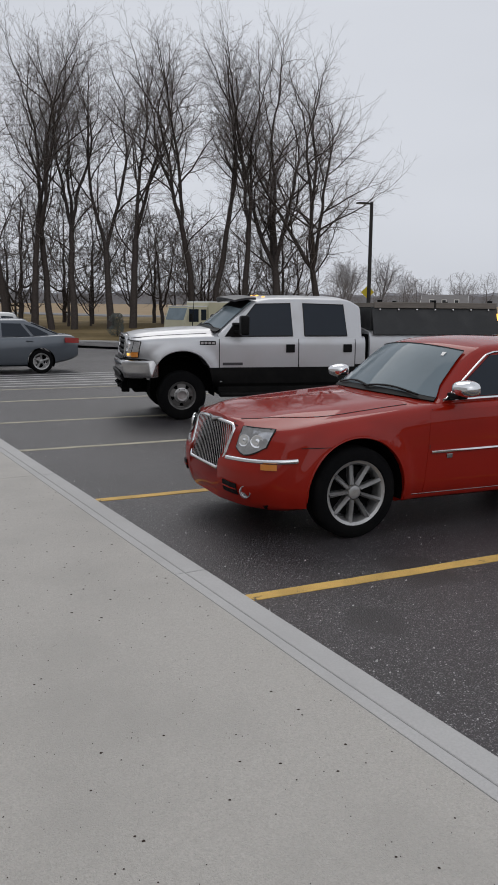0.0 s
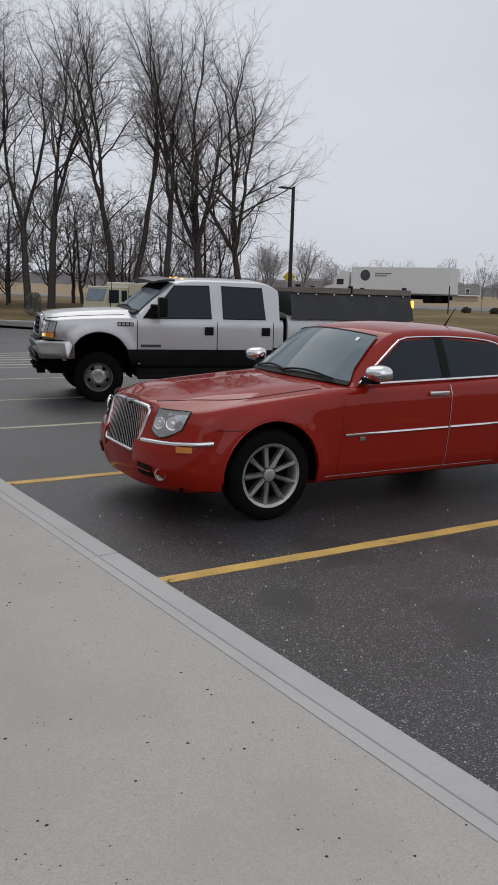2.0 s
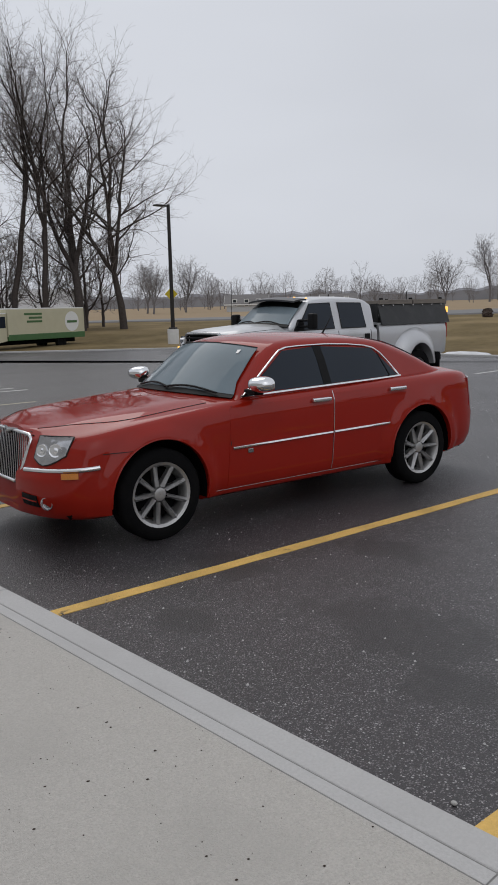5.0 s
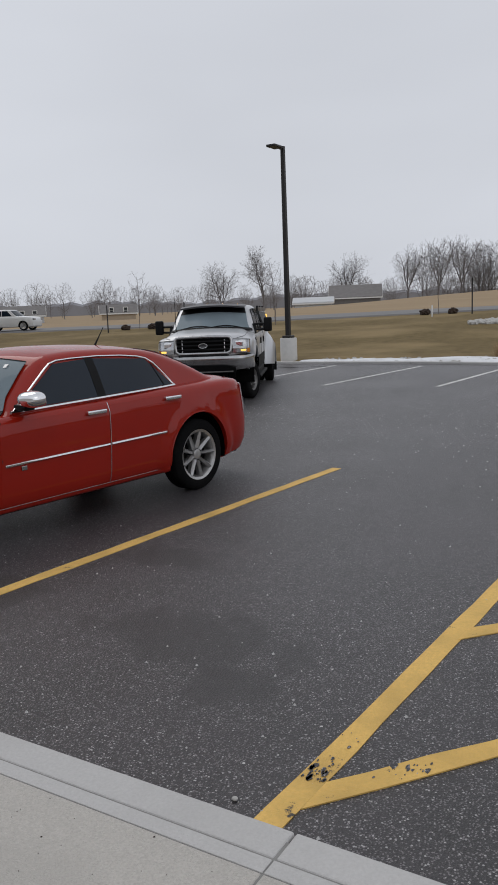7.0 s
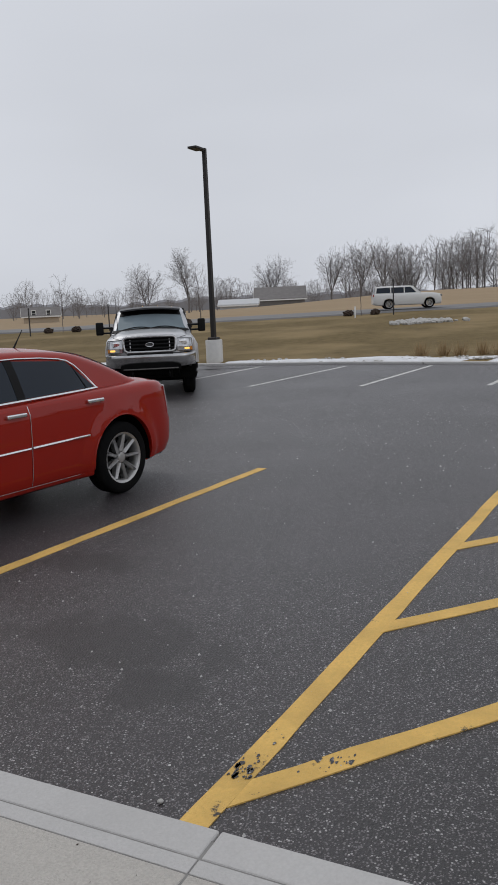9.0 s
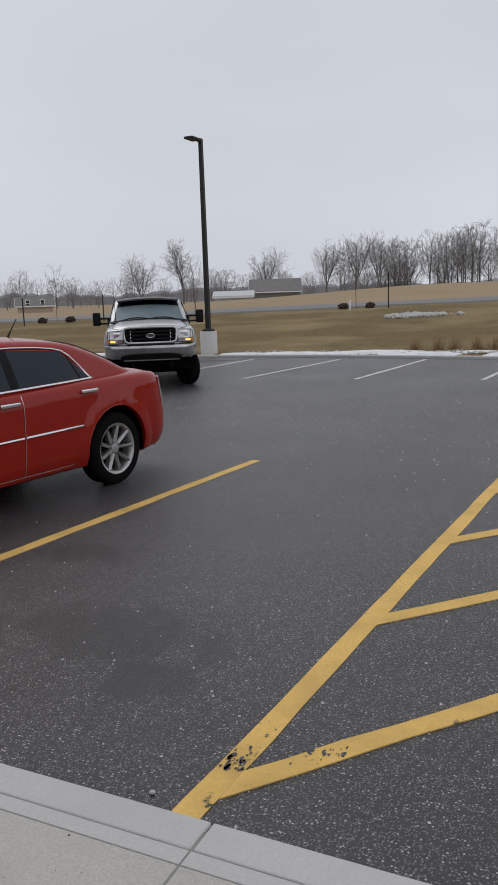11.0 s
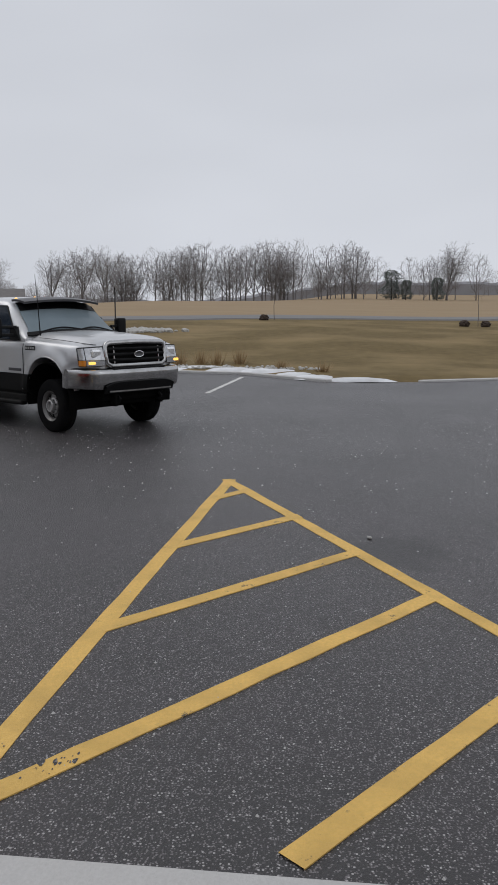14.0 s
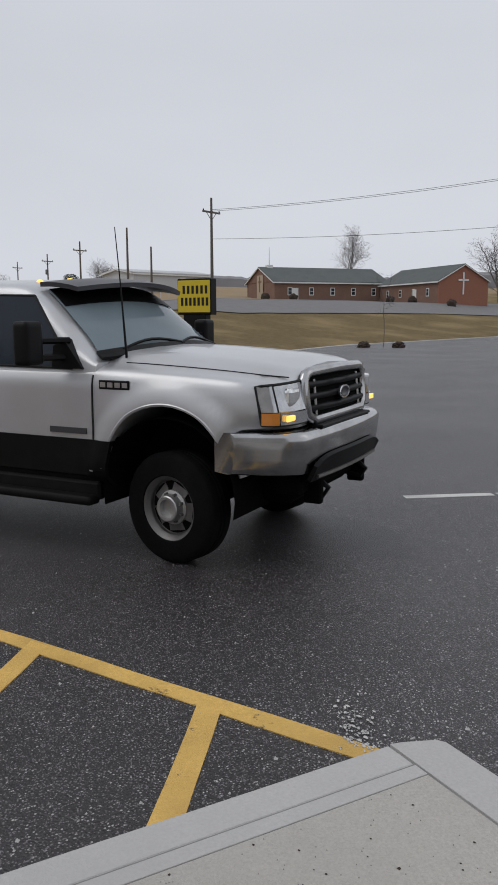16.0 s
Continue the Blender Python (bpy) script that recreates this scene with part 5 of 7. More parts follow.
        for hx in (-1.80, -2.80):
            y = fy(hx, 1.07)
            part("door_handle", box((hx - 0.075, side * (y + 0.003), 1.00), (hx + 0.075, side * (y + 0.030), 1.135), 0.012, 2), M_black, tr, "square black door handle")
        y = fy(-0.42, 1.16) - 0.004
        badge = part("model_badge", box((-0.545, side * (y + 0.002), 1.125), (-0.285, side * (y + 0.014), 1.19), 0.006), M_black, tr, "dark rectangular badge")
        for i in range(4):
            part("badge_bar", box((-0.53 + 0.062 * i, side * (y + 0.013), 1.14), (-0.485 + 0.062 * i, side * (y + 0.016), 1.175)), M_alloy, badge)
        part("door_plate", box((-0.99, side * (fy(-1, 0.84) + 0.004), 0.825), (-0.66, side * (fy(-1, 0.84) + 0.016), 0.860)), M_badge, tr, "small dark name plate")
        # front fender flare
        part("fender_flare", arch_lip(0.0, 0.50, 0.531, lambda x, z: fy(x, max(0.62, min(1.12, z))) - 0.012, side, 0.05, 0.012, 14, 166), M_silver, tr, smooth=50)
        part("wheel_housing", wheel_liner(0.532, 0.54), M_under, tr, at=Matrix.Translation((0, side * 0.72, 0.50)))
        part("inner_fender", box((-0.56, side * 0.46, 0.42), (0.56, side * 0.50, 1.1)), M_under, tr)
        part("sill_panel", box((-3.10, side * 0.70, 0.40), (-0.58, side * 0.972, 0.535), 0.02), M_lower, tr)
        # step bar
        part("step_bar", box((-3.0, side * 0.93, 0.37), (-0.60, side * 1.06, 0.44), 0.03, 3), M_lower, tr, "dirty black step bar", smooth=50)
        # towing mirror
        mir = part("towing_mirror", box((-1.03, min(side * 1.13, side * 1.31), 1.29), (-0.89, max(side * 1.13, side * 1.31), 1.60), 0.045, 4), M_black, tr, "large black towing mirror", smooth=50)
        bm = bmesh.new()
        for z in (1.34, 1.46):
            tube(bm, [(-0.84, side * 0.92, z), (-0.93, side * 1.05, z), (-0.95, side * 1.17, z)], 0.024, 6)
        part("mirror_arm", bm, M_black, mir, smooth=50)
        bm = bmesh.new()
        prism(bm, [(-0.70, 1.26), (-0.98, 1.26), (-0.96, 1.42), (-0.86, 1.47)], side * 0.87, side * 0.965)
        part("mirror_base", bm, M_black, mir)
        # headlamp with amber lower corner
        def lens(u, v, side=side):
            return Vector((0.868 - 0.02 * u - 0.15 * u ** 2.2 - 0.045 * v, side * (0.60 + 0.325 * math.sin(radians(90 * u)) ** 0.95), 1.015 + (0.185 - 0.02 * u) * v))
        hl = part("headlamp", glass_sheet(lens, 10, 5, 0.005), M_lens, tr, "rectangular headlamp with clear lens", smooth=50)
        bm = bmesh.new()
        rim = [lens(i / 8, 1.0) for i in range(9)] + [lens(1.0, 0.0) - Vector((0, 0, 0.08))] + [lens(1 - i / 8, 0.0) - Vector((0, 0, 0.08)) for i in range(9)]
        tube(bm, rim + rim[:1], 0.011, 5)
        part("lamp_seal", bm, M_gap, hl)
        bm = bmesh.new()
        tube(bm, [lens(0.66, v / 5) + Vector((0.003, 0, 0)) for v in range(6)], 0.007, 5)
        part("lens_divider", bm, M_gap, hl)
        part("reflector", box((0.74, min(side * 0.64, side * 0.81), 1.04), (0.850, max(side * 0.64, side * 0.81), 1.165), 0.03, 3), M_reflector, hl)
        def amber(u, v, side=side):
            return Vector((0.872 - 0.02 * u - 0.15 * u ** 2.2, side * (0.60 + 0.33 * math.sin(radians(90 * u)) ** 0.95), 0.935 + 0.075 * v))
        part("lower_lens", glass_sheet(lambda u, v: amber(0.62 * u, v), 6, 2, 0.008), M_lens, hl, smooth=50)
        part("indicator", glass_sheet(lambda u, v: amber(0.64 + 0.36 * u, v), 6, 2, 0.008), M_amber, hl, "amber indicator lens", smooth=50)
        bulb = amber(0.36, 0.5)
        part("lit_bulb", box((-0.01, -0.085, -0.020), (0.01, 0.085, 0.020), 0.008, 2), M_amber_on, hl, "glowing amber bulb", at=Matrix.Translation(bulb + Vector((0.004, 0, 0))))
        # bumper brackets and tow hooks
        bm = bmesh.new()
        tube(bm, [(0.72, side * 0.40, 0.50), (0.92, side * 0.40, 0.47), (0.96, side * 0.40, 0.53), (0.90, side * 0.40, 0.57)], 0.02, 6)
        part("tow_hook", bm, M_black, tr, smooth=50)
        # bed side, rear fender, mud flap
        bed = dense([(-3.20, 0.985, 0.60, 1.35), (-3.6, 0.99, 0.58, 1.355), (-4.37, 0.99, 0.58, 1.36), (-5.2, 0.99, 0.60, 1.36), (-5.55, 0.975, 0.64, 1.35)], 2)
        part("rear_fender", arch_lip(-4.37, 0.43, 0.45, 1.0, side, 0.33, 0.20, 4, 176), M_silver, tr, "broad rounded rear fender over twin wheels", smooth=60)
        part("mud_flap", box((-5.04, side * 0.72, 0.22), (-5.02, side * 1.20, 0.72), 0.006), M_black, tr, "black rubber mud flap")
        # leaning black bed sides with boards
        bm = bmesh.new()
        prism(bm, [(side * 0.98, 1.30), (side * 1.02, 1.30), (side * 0.86, 1.76), (side * 0.83, 1.76)], -5.62, -3.26, "x")
        part("bed_side_sheet", bm, M_tarp, tr, "black rubber sheet lining the bed side")
        for x0, x1 in ((-4.40, -3.30), (-5.60, -4.44)):
            part("bed_board", box((x0, side * 0.85, 1.74), (x1, side * 0.90, 1.84), 0.006), M_wood, tr, "grey weathered wooden board")
        for x in (-3.42, -4.42, -5.50):
            part("board_post", box((x - 0.04, side * 0.80, 1.34), (x + 0.04, side * 0.85, 1.88), 0.006), M_black, tr)
        for i in range(7):
            bm = bmesh.new()
            lathe(bm, [(0.018, 0), (0.016, 0.01), (0.003, 0.014)], "y", 10, cap=False)
            part("bolt", bm, M_chrome, tr, at=Matrix.Translation((-3.40 - 0.34 * i, side * 0.895, 1.715)) @ (Matrix() if side > 0 else Matrix.Rotation(math.pi, 4, "Z")))
        part("tail_lamp", box((-5.60, side * 0.80, 0.95), (-5.54, side * 0.97, 1.30), 0.02, 2), M_tail, tr, "red tail lamp")
        part("clearance_lamp", box((-5.66, side * 0.86, 1.52), (-5.60, side * 0.94, 1.66), 0.02, 2), M_amber_on, tr, "lit amber lamp on the bed corner")
    bed_body = part("bed_body", shell(bed, TFLANK), M_silver, tr, smooth=34)
    cut_arches(bed_body, [(-4.37, 0.43)], 0.47)
    part("bed_lower", box((-5.5, -0.90, 0.48), (-3.2, 0.90, 0.66), 0.04), M_under, tr)
    part("bed_front_sheet", box((-3.28, -0.88, 1.36), (-3.24, 0.88, 1.74)), M_tarp, tr)
    part("bed_load", box((-5.5, -0.84, 1.30), (-3.3, 0.84, 1.50), 0.05), M_tarp, tr, "dark covered load in the bed")
    part("tailgate_board", box((-5.62, -0.85, 1.50), (-5.58, 0.85, 1.84), 0.006), M_wood, tr)
    # dark block standing in for the shade between cab and bed
    part("cab_gap", box((-3.24, -0.9, 0.6), (-3.08, 0.9, 1.3)), M_under, tr)
    # grille
    bm = bmesh.new()
    def gp(y, z):
        return Vector((0.900 - 0.10 * (z - 0.9) - 0.10 * y * y, y, z))
    loop = [gp(-0.48, 0.925), gp(0.48, 0.925), gp(0.555, 0.965), gp(0.570, 1.06), gp(0.572, 1.19), gp(0.545, 1.235), gp(0.49, 1.250), gp(0, 1.262), gp(-0.49, 1.250), gp(-0.545, 1.235), gp(-0.572, 1.19), gp(-0.570, 1.06), gp(-0.555, 0.965)]
    tube(bm, loop + loop[:2], 0.037, 8)
    grille = part("grille_frame", bm, M_dullchrome, tr, "chrome grille frame", smooth=60)
    bm = bmesh.new()
    g = [[bm.verts.new(gp(-0.545 + 0.109 * i, z) - Vector((0.010, 0, 0))) for i in range(11)] for z in (0.93, 1.06, 1.24)]
    for a, b in zip(g, g[1:]):
        bridge(bm, a, b, closed=False)
    part("grille_backing", bm, M_under, grille)
    for z in (1.005, 1.085, 1.165):
        bm = bmesh.new()
        tube(bm, [gp(-0.54 + 0.108 * i, z) for i in range(11)], 0.024, 6)
        part("grille_bar", bm, M_black, grille, smooth=60)
    for y in (0.43, -0.43):
        bm = bmesh.new()
        tube(bm, [gp(y, 0.92), gp(y, 1.20)], 0.014, 6)
        part("grille_upright", bm, M_dullchrome, grille, smooth=60)
    bm = bmesh.new()
    lathe(bm, [(0.085, 0), (0.085, 0.018), (0.07, 0.026), (0.06, 0.018), (0.002, 0.02)], "x", 24, cap=False)
    part("oval_emblem", bm, M_badge, grille, "dark oval emblem with pale rim", smooth=50, at=Matrix.Translation((0.900, 0, 1.085)) @ Matrix.Scale(0.5, 4, (0, 0, 1)))
    bm = bmesh.new()
    tube(bm, [(0, 0.088 * math.cos(a * math.pi / 12), 0.044 * math.sin(a * math.pi / 12)) for a in range(25)], 0.006, 5)
    part("emblem_rim", bm, M_chrome, grille, at=Matrix.Translation((0.922, 0, 1.085)))
    # front bumper: wrapped bar with a dark lower intake
    bm = bmesh.new()
    rings = []

    def bumper_x(t):
        return 0.985 - 0.085 * t * t - 0.36 * (max(0.0, abs(t) - 0.76) / 0.24) ** 1.7

    for i in range(37):
        t = -1 + i / 18
        x = bumper_x(t)
        low = 0.665 - 0.035 * (1 - t * t)
        prof = [(x - 0.15, 0.888), (x - 0.045, 0.893), (x - 0.012, 0.884), (x + 0.006, 0.862), (x + 0.012, 0.835), (x + 0.002, 0.800), (x - 0.002, 0.745), (x - 0.012, 0.70), (x - 0.03, low + 0.008), (x - 0.06, low), (x - 0.15, low + 0.01)]
        rings.append([bm.verts.new((p, t * 1.0, q)) for p, q in prof])
    for p, q in zip(rings, rings[1:]):
        bridge(bm, p, q)
    bm.faces.new(rings[0])
    bm.faces.new(rings[-1][::-1])
    bmesh.ops.recalc_face_normals(bm, faces=bm.faces[:])
    bumper = part("front_bumper", bm, M_dullchrome, tr, "scratched chrome front bumper", smooth=45)

    def intake(u, v):
        t = -0.66 + 1.32 * u
        return Vector((bumper_x(t) + 0.006 - 0.05 * (1 - v), t, 0.615 + 0.135 * v - 0.05 * (abs(t) / 0.66) ** 6 * v))

    part("bumper_intake", glass_sheet(intake, 16, 5, 0.03), M_black, bumper, "black lower bumper opening")
    bm = bmesh.new()
    for dz in (0.628, 0.70):
        tube(bm, [Vector((bumper_x(t) + 0.004, t, dz)) for t in [-0.6 + 0.1 * i for i in range(13)]], 0.012, 5)
    part("intake_bar", bm, M_steelwheel, bumper, smooth=60)
    part("bumper_pad", box((0.86, -0.50, 0.888), (0.955, 0.50, 0.905), 0.006), M_black, bumper, "black rubber step pad")
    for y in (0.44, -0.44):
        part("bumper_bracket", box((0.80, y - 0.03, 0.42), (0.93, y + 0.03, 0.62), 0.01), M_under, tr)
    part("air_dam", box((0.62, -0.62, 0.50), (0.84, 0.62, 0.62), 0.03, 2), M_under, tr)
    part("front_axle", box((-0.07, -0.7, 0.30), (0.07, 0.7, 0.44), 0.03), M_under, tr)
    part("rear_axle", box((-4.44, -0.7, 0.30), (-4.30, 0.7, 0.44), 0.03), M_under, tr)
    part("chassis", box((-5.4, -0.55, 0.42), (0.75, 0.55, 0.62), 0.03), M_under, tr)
    # bonnet creases, wipers, cowl, aerial
    def cowl(u, v):
        return cab_surface(-0.425 - 0.09 * v, 1 - 2 * u) + Vector((0.022, 0, 0.018))
    part("cowl", glass_sheet(cowl, 14, 2, 0.02), M_black, tr)
    for u0, u1 in ((0.10, 0.50), (0.48, 0.88)):
        bm = bmesh.new()
        tube(bm, [cab_surface(-0.50 - 0.06 * math.sin(math.pi * i / 8), 1 - 2 * (u0 + (u1 - u0) * i / 8)) + Vector((0.034, 0, 0.030)) for i in range(9)], 0.012, 5)
        part("wiper", bm, M_black, tr)
    bm = bmesh.new()
    tube(bm, [(-0.46, -0.76, 1.33), (-0.49, -0.77, 1.85), (-0.52, -0.78, 2.25)], [0.010, 0.005, 0.003], 6)
    part("whip_aerial", bm, M_black, tr, "thin black whip aerial")
    for s in (1, -1):
        bm = bmesh.new()
        pts = []
        for i in range(10):
            x = 0.78 - 1.2 * i / 9
            h = truck_half(x)[::-1]
            y = 0.83 * truck_width(x)
            pts.append((x, s * y, float(np.interp(y, [p for p, _ in h[:8]], [q for _, q in h[:8]])) + 0.0005))
        tube(bm, pts, 0.0045, 5)
        part("bonnet_seam", bm, M_gap, tr)
    # ride height: the sprung body stands a little higher over its axles
    for ob in list(tr.children) + [c for q in tr.children for c in q.children]:
        if ob.type != "MESH" or ob.name.split(".")[0] in ("wheel_housing", "front_axle", "rear_axle", "mud_flap"):
            continue
        loc = ob.matrix_basis.translation
        if loc.length > 0.01:
            ob.location.z += LIFT if loc.z > 0.9 else 0.0
        else:
            for v in ob.data.vertices:
                v.co.z += LIFT * min(1.0, max(0.0, (v.co.z - 0.55) / 0.4))
    # wheels, front ones steer
    front, rear = [], []
    for side in (1, -1):
        rim = steel_rim_mesh(0.225, 0.24, side, False)
        deep = steel_rim_mesh(0.225, 0.22, side, True)
        for ax, ys in ((0.0, (0.83,)), (-4.37, (0.76, 1.02))):
            for y in ys:
                w = thing_part("front_wheel" if ax == 0 else "rear_wheel", tr, Matrix.Translation((ax, side * y, TYRE_R)))
                mount("tyre", TRUCK_TYRE, w, None, "worn black truck tyre")
                mount("rim", rim if ax == 0 else deep, w, None, "dirty steel rim with tall hub")
                mount("brake_drum", TRUCK_DRUM, w)
                (front if ax == 0 else rear).append((w, (ax, side * y, TYRE_R)))
    return tr, front, rear


TRUCK_TYRE = tyre_mesh(TYRE_R, 0.24, 0.225)
TRUCK_DRUM = disc_mesh(0.185, -0.05, -0.01, M_under)
truck, truck_front_wheels, truck_rear_wheels = pickup()


# ---- bare winter trees ----


# trunks of far trees, lightened to carry the haze in their colour
M_hazebark = mat("haze_pale_bark", (0.18, 0.168, 0.166), 0.95, vary=0.3, scale=2, spec=0.1)


class Limbs:
    """Collects tapered round limbs into one vertex and face list."""

    def __init__(self):
        self.v, self.f = [], []

    def add(self, pts, radii, n):
        base = len(self.v)
        side = None
        for i, p in enumerate(pts):
            d = pts[min(i + 1, len(pts) - 1)] - pts[max(i - 1, 0)]
            d.normalize()
            if side is None:
                side = d.orthogonal().normalized()
            side = side - d * side.dot(d)
            side.normalize()
            up = d.cross(side)
            for k in range(n):
                a = 2 * math.pi * k / n
                self.v.append(tuple(p + (side * math.cos(a) + up * math.sin(a)) * radii[i]))
        for i in range(len(pts) - 1):
            for k in range(n):
                a, b = base + i * n + k, base + i * n + (k + 1) % n
                self.f.append((a, b, b + n, a + n))

    def mesh(self, name, material):
        me = bpy.data.meshes.new(name)
        me.from_pydata(self.v, [], self.f)
        me.polygons.foreach_set("use_smooth", [True] * len(self.f))
        me.materials.append(material)
        return me


def colonise(rng, height, half_width, low, high, count, step, reach, kill, fork, up=0.12):
    """Grows a branch skeleton towards points scattered in a rounded crown; gives nodes and their parents."""
    zc, zh = height * (low + high) / 2, height * (high - low) / 2
    goals = []
    while len(goals) < count:
        q = Vector((rng.uniform(-1, 1), rng.uniform(-1, 1), rng.uniform(-1, 1)))
        r = q.length
        if r > 1 or rng.random() > 0.35 + 0.65 * r * r:
            continue
        wide = 1.0 + 0.18 * q.z - 0.30 * max(0.0, -q.z)
        bump = 1 + 0.16 * noise.noise(q * 2.1 + Vector((fork, height, count)))
        goals.append((q.x * half_width * wide * bump, q.y * half_width * wide * bump, zc + q.z * zh * bump))
    goals = np.array(goals)
    nodes, parent = [np.array((0.0, 0.0, -0.3))], [-1]
    n0 = max(3, int(height * low * fork / step))
    lean = np.array((rng.uniform(-0.05, 0.05), rng.uniform(-0.05, 0.05), 1.0))
    for i in range(n0):
        nodes.append(nodes[-1] + lean * step * 1.0 + np.array((rng.uniform(-0.03, 0.03), rng.uniform(-0.03, 0.03), 0)))
        parent.append(len(nodes) - 2)
    best = np.full(len(goals), 1e9)
    near = np.zeros(len(goals), int)
    for i, q in enumerate(nodes):
        d = np.linalg.norm(goals - q, axis=1)
        m = d < best
        best[m], near[m] = d[m], i
    live = np.ones(len(goals), bool)
    for it in range(170):
        m = live & (best < (reach if it > 25 else 99))
        if not m.any():
            break
        fresh = []
        for k in np.unique(near[m]):
            g = goals[m & (near == k)]
            v = g - nodes[k]
            v = (v / np.linalg.norm(v, axis=1)[:, None]).mean(axis=0)
            v = v + np.array((rng.uniform(-0.15, 0.15), rng.uniform(-0.15, 0.15), up + rng.uniform(-0.12, 0.12)))
            v = v / max(1e-6, np.linalg.norm(v))
            fresh.append((k, nodes[k] + v * step))
        for k, q in fresh:
            d = np.linalg.norm(goals - q, axis=1)
            i = len(nodes)
            nodes.append(q)
            parent.append(k)
            m = d < best
            best[m], near[m] = d[m], i
        live &= best > kill
    return nodes, parent


def tree_meshes(seed, height, half_width, low=0.25, high=1.0, count=900, step=0.45, kill=0.62, tip=0.011, fork=0.9, power=2.15, twig=None, sprays=2, spray=0.7, stems=1, most=0.26, split=0.035):
    """Trunk and crown meshes of a bare tree with a rounded crown of fine twigs."""
    rng = random.Random(seed)
    wood, twigs = Limbs(), Limbs()
    for stem in range(stems):
        off = Vector((0, 0, 0)) if stems == 1 else Vector((rng.uniform(-0.6, 0.6), rng.uniform(-0.6, 0.6), 0))
        nodes, parent = colonise(rng, height, half_width, low, high, count, step, step * 7, kill, fork)
        n = len(nodes)
        kids = [[] for _ in range(n)]
        for i in range(1, n):
            kids[parent[i]].append(i)
        flow = [0.0] * n
        for i in range(n - 1, -1, -1):
            flow[i] = sum(flow[k] for k in kids[i]) or tip ** power
        rad = [f ** (1 / power) for f in flow]
        cap = most / max(rad[0], 1e-6)
        if cap < 1:
            rad = [tip + (r - tip) * max(0.0, (most - tip) / (rad[0] - tip)) if r > tip else r for r in rad]
        pos = [Vector(q) + off for q in nodes]
        todo = [(0, None)]
        while todo:
            i, start = todo.pop()
            chain = [] if start is None else [start]
            radii = [] if start is None else [min(rad[i] * 1.05, rad[start])]
            while True:
                chain.append(i)
                radii.append(rad[i])
                if not kids[i]:
                    break
                order = sorted(kids[i], key=lambda k: -rad[k])
                for k in order[1:]:
                    todo.append((k, i))
                i = order[0]
            if len(chain) < 2:
                continue
            at = next((j for j, r in enumerate(radii) if r < split), len(radii))
            pts = [pos[j] for j in chain]
            if at > 1:
                wood.add(pts[:at], radii[:at], 7 if radii[0] > 0.09 else 5)
            if at < len(pts):
                a = max(0, at - 1)
                r = radii[a:]
                r[-1] *= 0.5
                if len(r) > 1:
                    twigs.add(pts[a:], r, 3)
        for i in range(n):
            if rad[i] > tip * 2.6 or pos[i].z < height * low * 0.7:
                continue
            for k in range(sprays if kids[i] else sprays + 1):
                d = (pos[i] - pos[parent[i]]).normalized() + Vector((rng.gauss(0, 0.55), rng.gauss(0, 0.55), rng.gauss(0.08, 0.45)))
                d.normalize()
                L = spray * rng.uniform(0.5, 1.25)
                bend = Vector((rng.uniform(-0.2, 0.2), rng.uniform(-0.2, 0.2), rng.uniform(-0.05, 0.3)))
                p1 = pos[i] + d * L * 0.5
                twigs.add([pos[i], p1, p1 + (d + bend).normalized() * L * 0.5], [tip * 0.75, tip * 0.6, tip * 0.3], 3)
    return wood.mesh("trunk", M_bark if twig is None else M_hazebark), twigs.mesh("crown", twig or M_twig)


def plant(name, meshes, x, y, turn, size, label, group, z=None):
    t = thing(name, Matrix.Translation((x, y, (terrain(x, y) if z is None else z))) @ Matrix.Rotation(turn, 4, "Z") @ Matrix.Scale(size, 4), label, "tree", group)
    t.scale = (size, size, size)
    mount("trunk", meshes[0], t)
    mount("crown", meshes[1], t)
    return t


